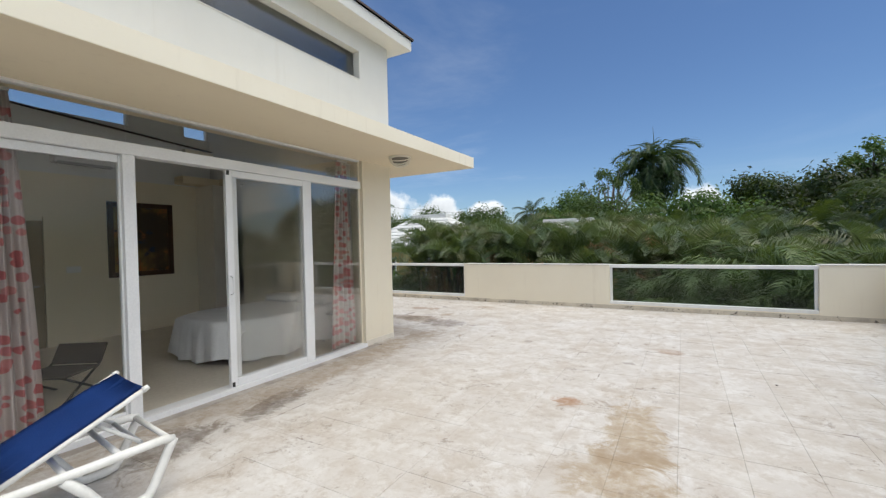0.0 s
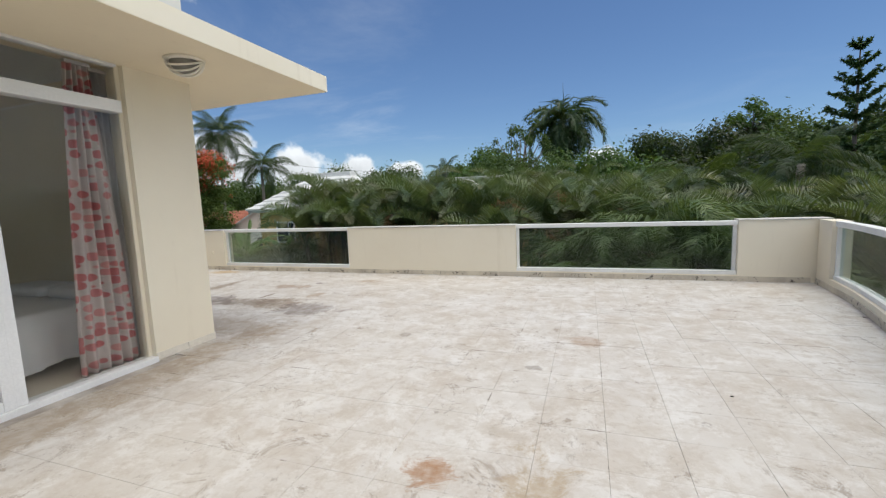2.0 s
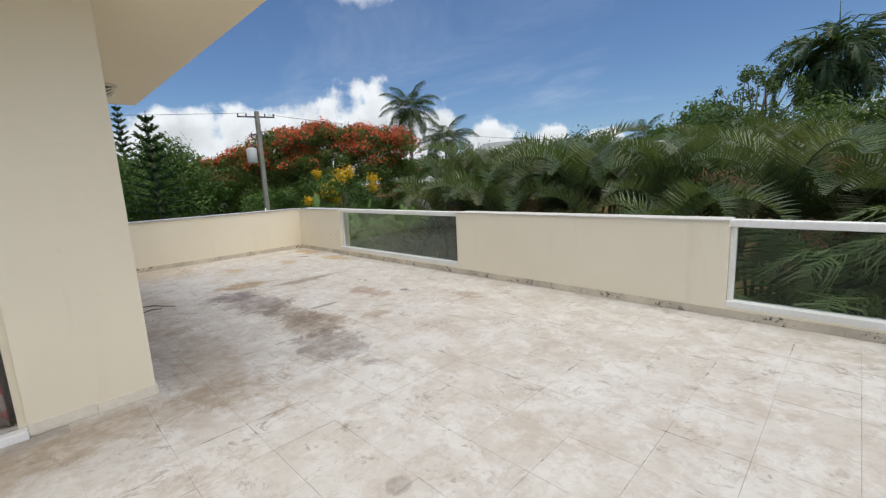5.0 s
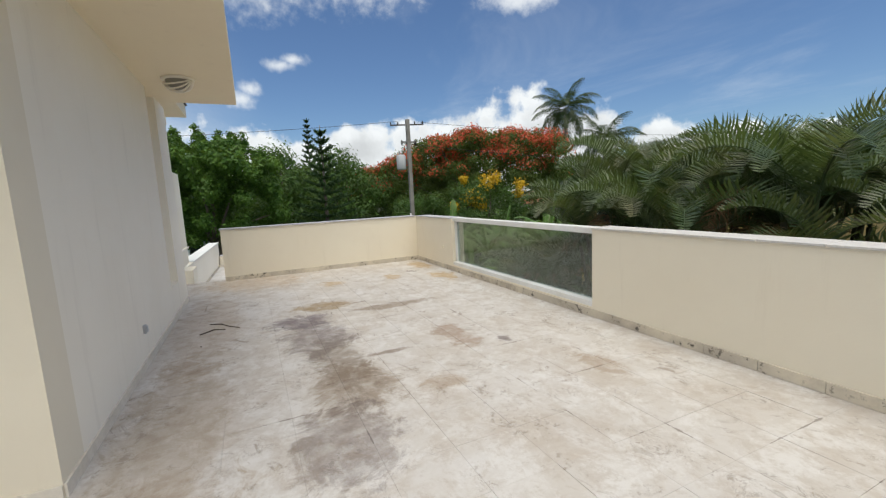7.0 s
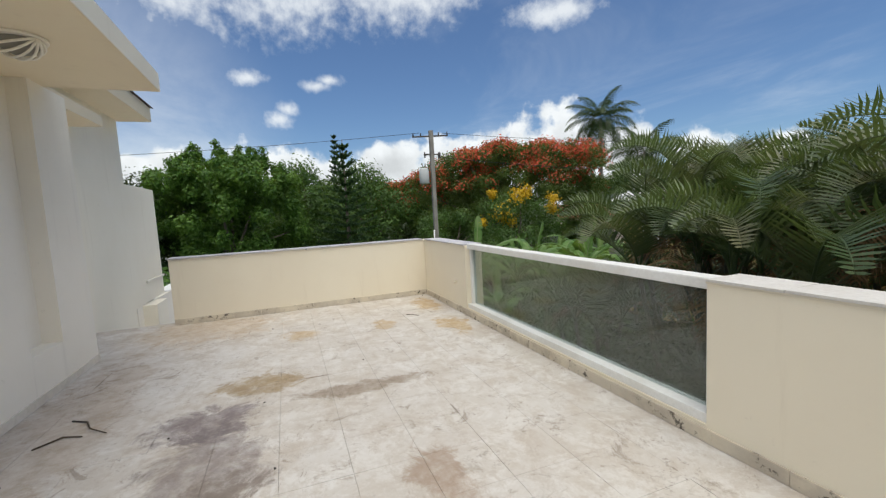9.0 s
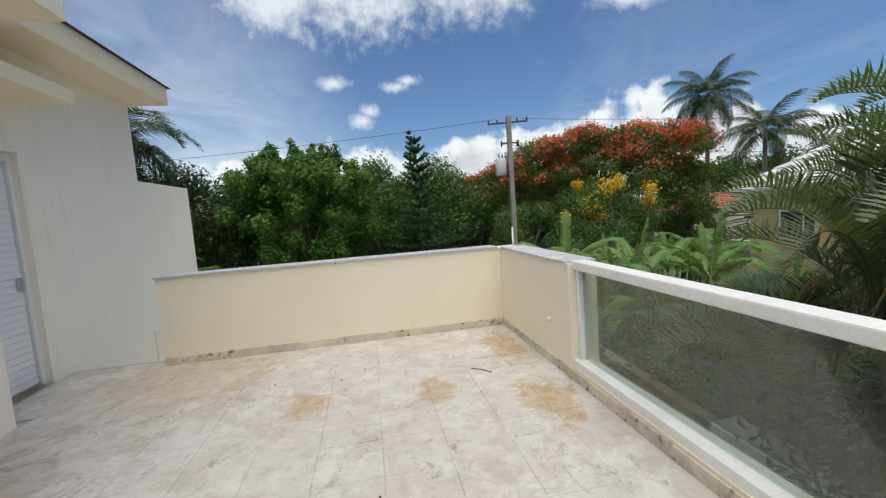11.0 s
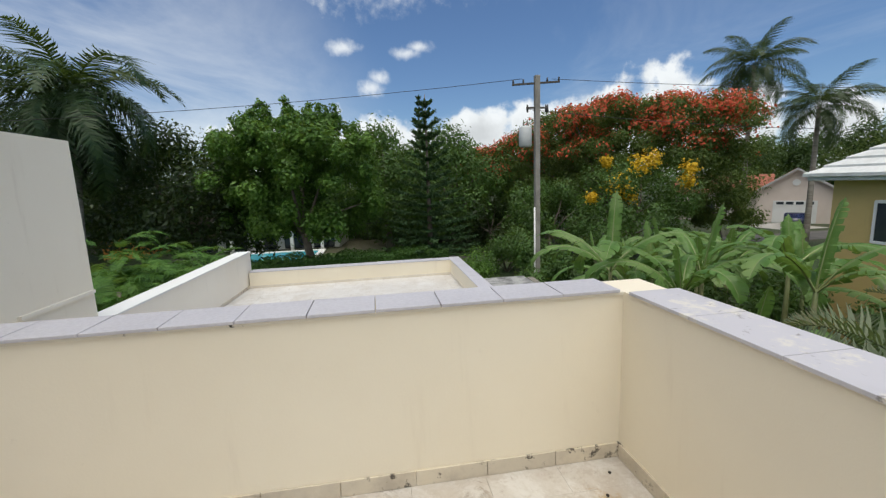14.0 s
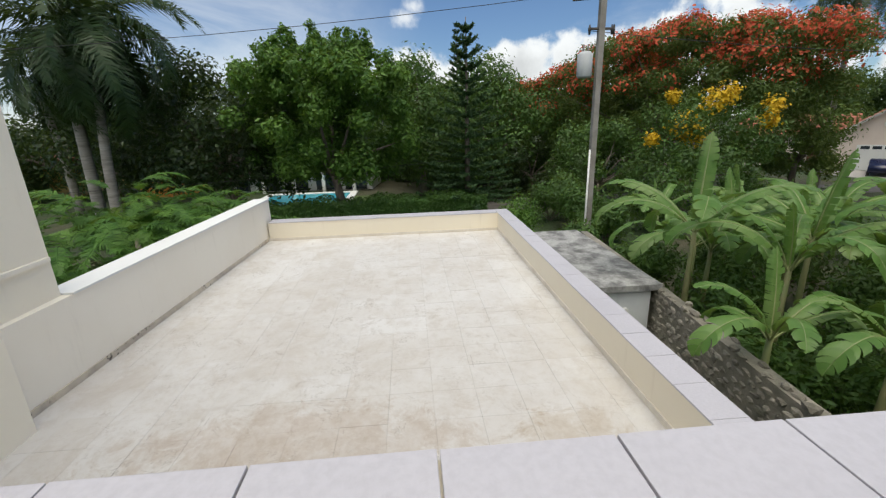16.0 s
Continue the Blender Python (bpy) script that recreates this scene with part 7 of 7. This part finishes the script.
# ---- sun lounger ----
def lounger():
    """White moulded frame with looped legs; blue sling, back raised on a stay. Local x runs to the head end."""
    t = base("sun_lounger", (-2.95, -0.38, 0.0), "white plastic sun lounger with royal blue sling, back raised", "sun lounger", "", "", 84)
    PL = plain("white_garden_plastic", (0.78, 0.78, 0.76), (0.66, 0.66, 0.63), 3, 30, 0.45, 0.1)
    BLUE = plain("royal_blue_sling", (0.014, 0.075, 0.33), (0.012, 0.062, 0.28), 3, 160, 0.75, 0.25, 0.001)

    def bar(pts, r=0.028):
        b = bmesh.new()
        tube(b, pts, [r] * len(pts), 8)
        return b
    W = 0.30
    for s in (-1, 1):
        y = s * W
        part("side_rail", bar([(-0.5, y, 0.33), (0.3, y, 0.33), (0.9, y, 0.345), (1.32, y, 0.36), (1.385, y, 0.345)]), PL, t, smooth=True)
        part("leg", bar([(1.385, y, 0.35), (1.36, y, 0.30), (1.27, y, 0.10), (1.235, y, 0.045), (1.18, y, 0.032), (1.08, y, 0.03), (1.04, y, 0.045), (1.0, y, 0.11), (0.93, y, 0.22), (0.84, y, 0.325)], 0.029), PL, t, smooth=True)
        part("leg", bar([(-0.45, y, 0.33), (-0.40, y, 0.20), (-0.34, y, 0.045), (-0.28, y, 0.03), (-0.16, y, 0.03), (-0.10, y, 0.06), (-0.02, y, 0.2), (0.06, y, 0.33)], 0.024), PL, t, smooth=True)
        part("back_rail", bar([(0.55, s * 0.27, 0.36), (0.9, s * 0.27, 0.53), (1.24, s * 0.27, 0.70)], 0.016), PL, t, smooth=True)
        part("rail_cap", tube(bmesh.new(), [(1.235, s * 0.27, 0.70), (1.265, s * 0.275, 0.715)], [0.022, 0.016], 8), PL, t)
        part("stay", bar([(1.0, s * 0.22, 0.56), (1.22, s * 0.24, 0.375)], 0.012), PL, t)
    for x, z in ((1.36, 0.355), (1.1, 0.355), (0.85, 0.345), (0.45, 0.33), (-0.45, 0.33)):
        part("cross_bar", bar([(x, -W, z), (x, W, z)], 0.018), PL, t)
    part("cross_bar", bar([(1.22, -0.25, 0.372), (1.22, 0.25, 0.372)], 0.014), GREYALU, t)

    def sling(pts, name):
        b = bmesh.new()
        rows = []
        for i, (x, z) in enumerate(pts):
            rows.append([b.verts.new((x, -0.275 + 0.55 * k / 8, z - 0.012 * math.sin(math.pi * k / 8))) for k in range(9)])
        for p, q in zip(rows, rows[1:]):
            for k in range(8):
                f = b.faces.new((p[k], q[k], q[k + 1], p[k + 1]))
                f.smooth = True
        bmesh.ops.solidify(b, geom=b.faces[:], thickness=0.006)
        part(name, b, BLUE, t)
    sling([(-0.5, 0.37), (0.0, 0.355), (0.54, 0.37)], "seat_sling")
    sling([(0.545, 0.375), (0.75, 0.475), (0.95, 0.575), (1.1, 0.65), (1.25, 0.715)], "back_sling")


lounger()


# ---- floor tiles and skirting ----
PITCH = 0.405
tile_meshes = []
for k in range(4):
    h = PITCH / 2 - 0.0006
    bm = bm_box(-h, h, -h, h, -0.012, 0.0)
    bmesh.ops.bevel(bm, geom=[e for e in bm.edges if all(v.co.z > -0.001 for v in e.verts)], offset=0.0012, segments=1, affect="EDGES")
    tile_meshes.append(finish("tile", bm, FLOOR))
low_tile = tile_meshes[0].copy()
low_tile.materials[0] = FLOOR2


def right_limit(y):
    for (xa, ya), (xb, yb) in zip(CURVE, CURVE[1:]):
        if yb <= y <= ya:
            return xa + (xb - xa) * (ya - y) / (ya - yb) + 0.12
    return CURVE[0][0] + 0.1


def near_walk(x, y):
    """The stretch of the plan that is passed closest."""
    return (-2.6 < x < 2.0 and 1.6 < y < 7.2) or (-10.1 < x < -2.6 and 6.6 < y < 9.0)


rest = bmesh.new()
count = 0
spots = []
for i in range(-26, 14):
    for j in range(-26, 13):
        x, y = -1.3 + (i + 0.5) * PITCH, 5.5 + (j + 0.5) * PITCH
        if x < EDGE_X - 0.1 or y > NORTH_Y + 0.1 or x > right_limit(y) or y < -4.3:
            continue
        if y < 4.75 and x < -3.7:
            continue
        if y < 5.15 and x < -4.1 and x > -8.9:
            continue
        spots.append((x, y))
random.shuffle(spots)
for x, y in spots:
    m = pose(x, y, random.uniform(-0.0012, 0.0008), random.uniform(-0.12, 0.12), random.uniform(-0.12, 0.12), random.choice((0, 90, 180, 270)))
    if near_walk(x, y) and count < 300:
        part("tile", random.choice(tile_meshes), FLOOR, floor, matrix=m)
        count += 1
    else:
        n0 = len(rest.verts)
        h = PITCH / 2 - 0.0006
        bm_box(-h, h, -h, h, -0.012, 0.0, bm=rest)
        rest.verts.ensure_lookup_table()
        bmesh.ops.transform(rest, matrix=m, verts=rest.verts[n0:])
tagged(part("tiles", rest, FLOOR, floor), kind="stuff")
for i in range(0, 22):
    for j in range(0, 14):
        x, y = -10.45 - i * PITCH, 4.85 + j * PITCH
        if y < 10.2 and x > -19.1:
            part("tile", low_tile, FLOOR2, roof_low, matrix=pose(x, y, LOW + random.uniform(-0.0012, 0.0008), random.uniform(-0.12, 0.12), random.uniform(-0.12, 0.12), random.choice((0, 90, 180, 270))))


def skirting(name, p0, p1, h=0.085, z=0.0, material=None):
    """A run of thin upright tiles along a wall foot, with gaps between them."""
    t = base(name, (0, 0, 0), "stained stone skirting tiles along the wall foot", "skirting", "", "structure")
    p0, p1 = Vector(p0), Vector(p1)
    n = max(1, round((p1 - p0).length / PITCH))
    ang = math.degrees(math.atan2(p1.y - p0.y, p1.x - p0.x))
    L = (p1 - p0).length / n
    me = finish("skirting_tile", bm_box(-L / 2 + 0.0015, L / 2 - 0.0015, -0.0135, 0.0, 0, h, 0.0025), material or SKIRT)
    for i in range(n):
        c = p0 + (p1 - p0) * ((i + 0.5) / n)
        part("skirting_tile", me, None, t, matrix=pose(c.x, c.y, z + random.uniform(0, 0.0015), 0, 0, ang + random.uniform(-0.35, 0.35)))


skirting("baseboard_north", (EDGE_X, NORTH_Y), (3.5, NORTH_Y))
skirting("baseboard_west", (EDGE_X, 5.65), (EDGE_X, NORTH_Y))
HSKIRT = plain("house_skirting", (0.74, 0.69, 0.60), (0.64, 0.58, 0.49), 3, 25, 0.75, 0.2)
skirting("baseboard_house_north", (EAST, 5.2), (-8.68, 5.2), 0.075, 0.0, HSKIRT)
skirting("baseboard_pier", (EAST, 4.5), (EAST, 5.2), 0.075, 0.0, HSKIRT)
skirting("baseboard_low_north", (-19.02, 10.155), (-10.27, 10.155), 0.07, LOW, HSKIRT)
skirting("baseboard_low_west", (-19.02, 4.95), (-19.02, 10.155), 0.06, LOW, HSKIRT)
skirting("baseboard_low_south", (-12.96, 4.682), (-19.02, 4.948), 0.07, LOW)
for (xa, ya), (xb, yb) in zip(CURVE[:8], CURVE[1:8]):
    skirting("baseboard_curve", (xa, ya), (xb, yb))
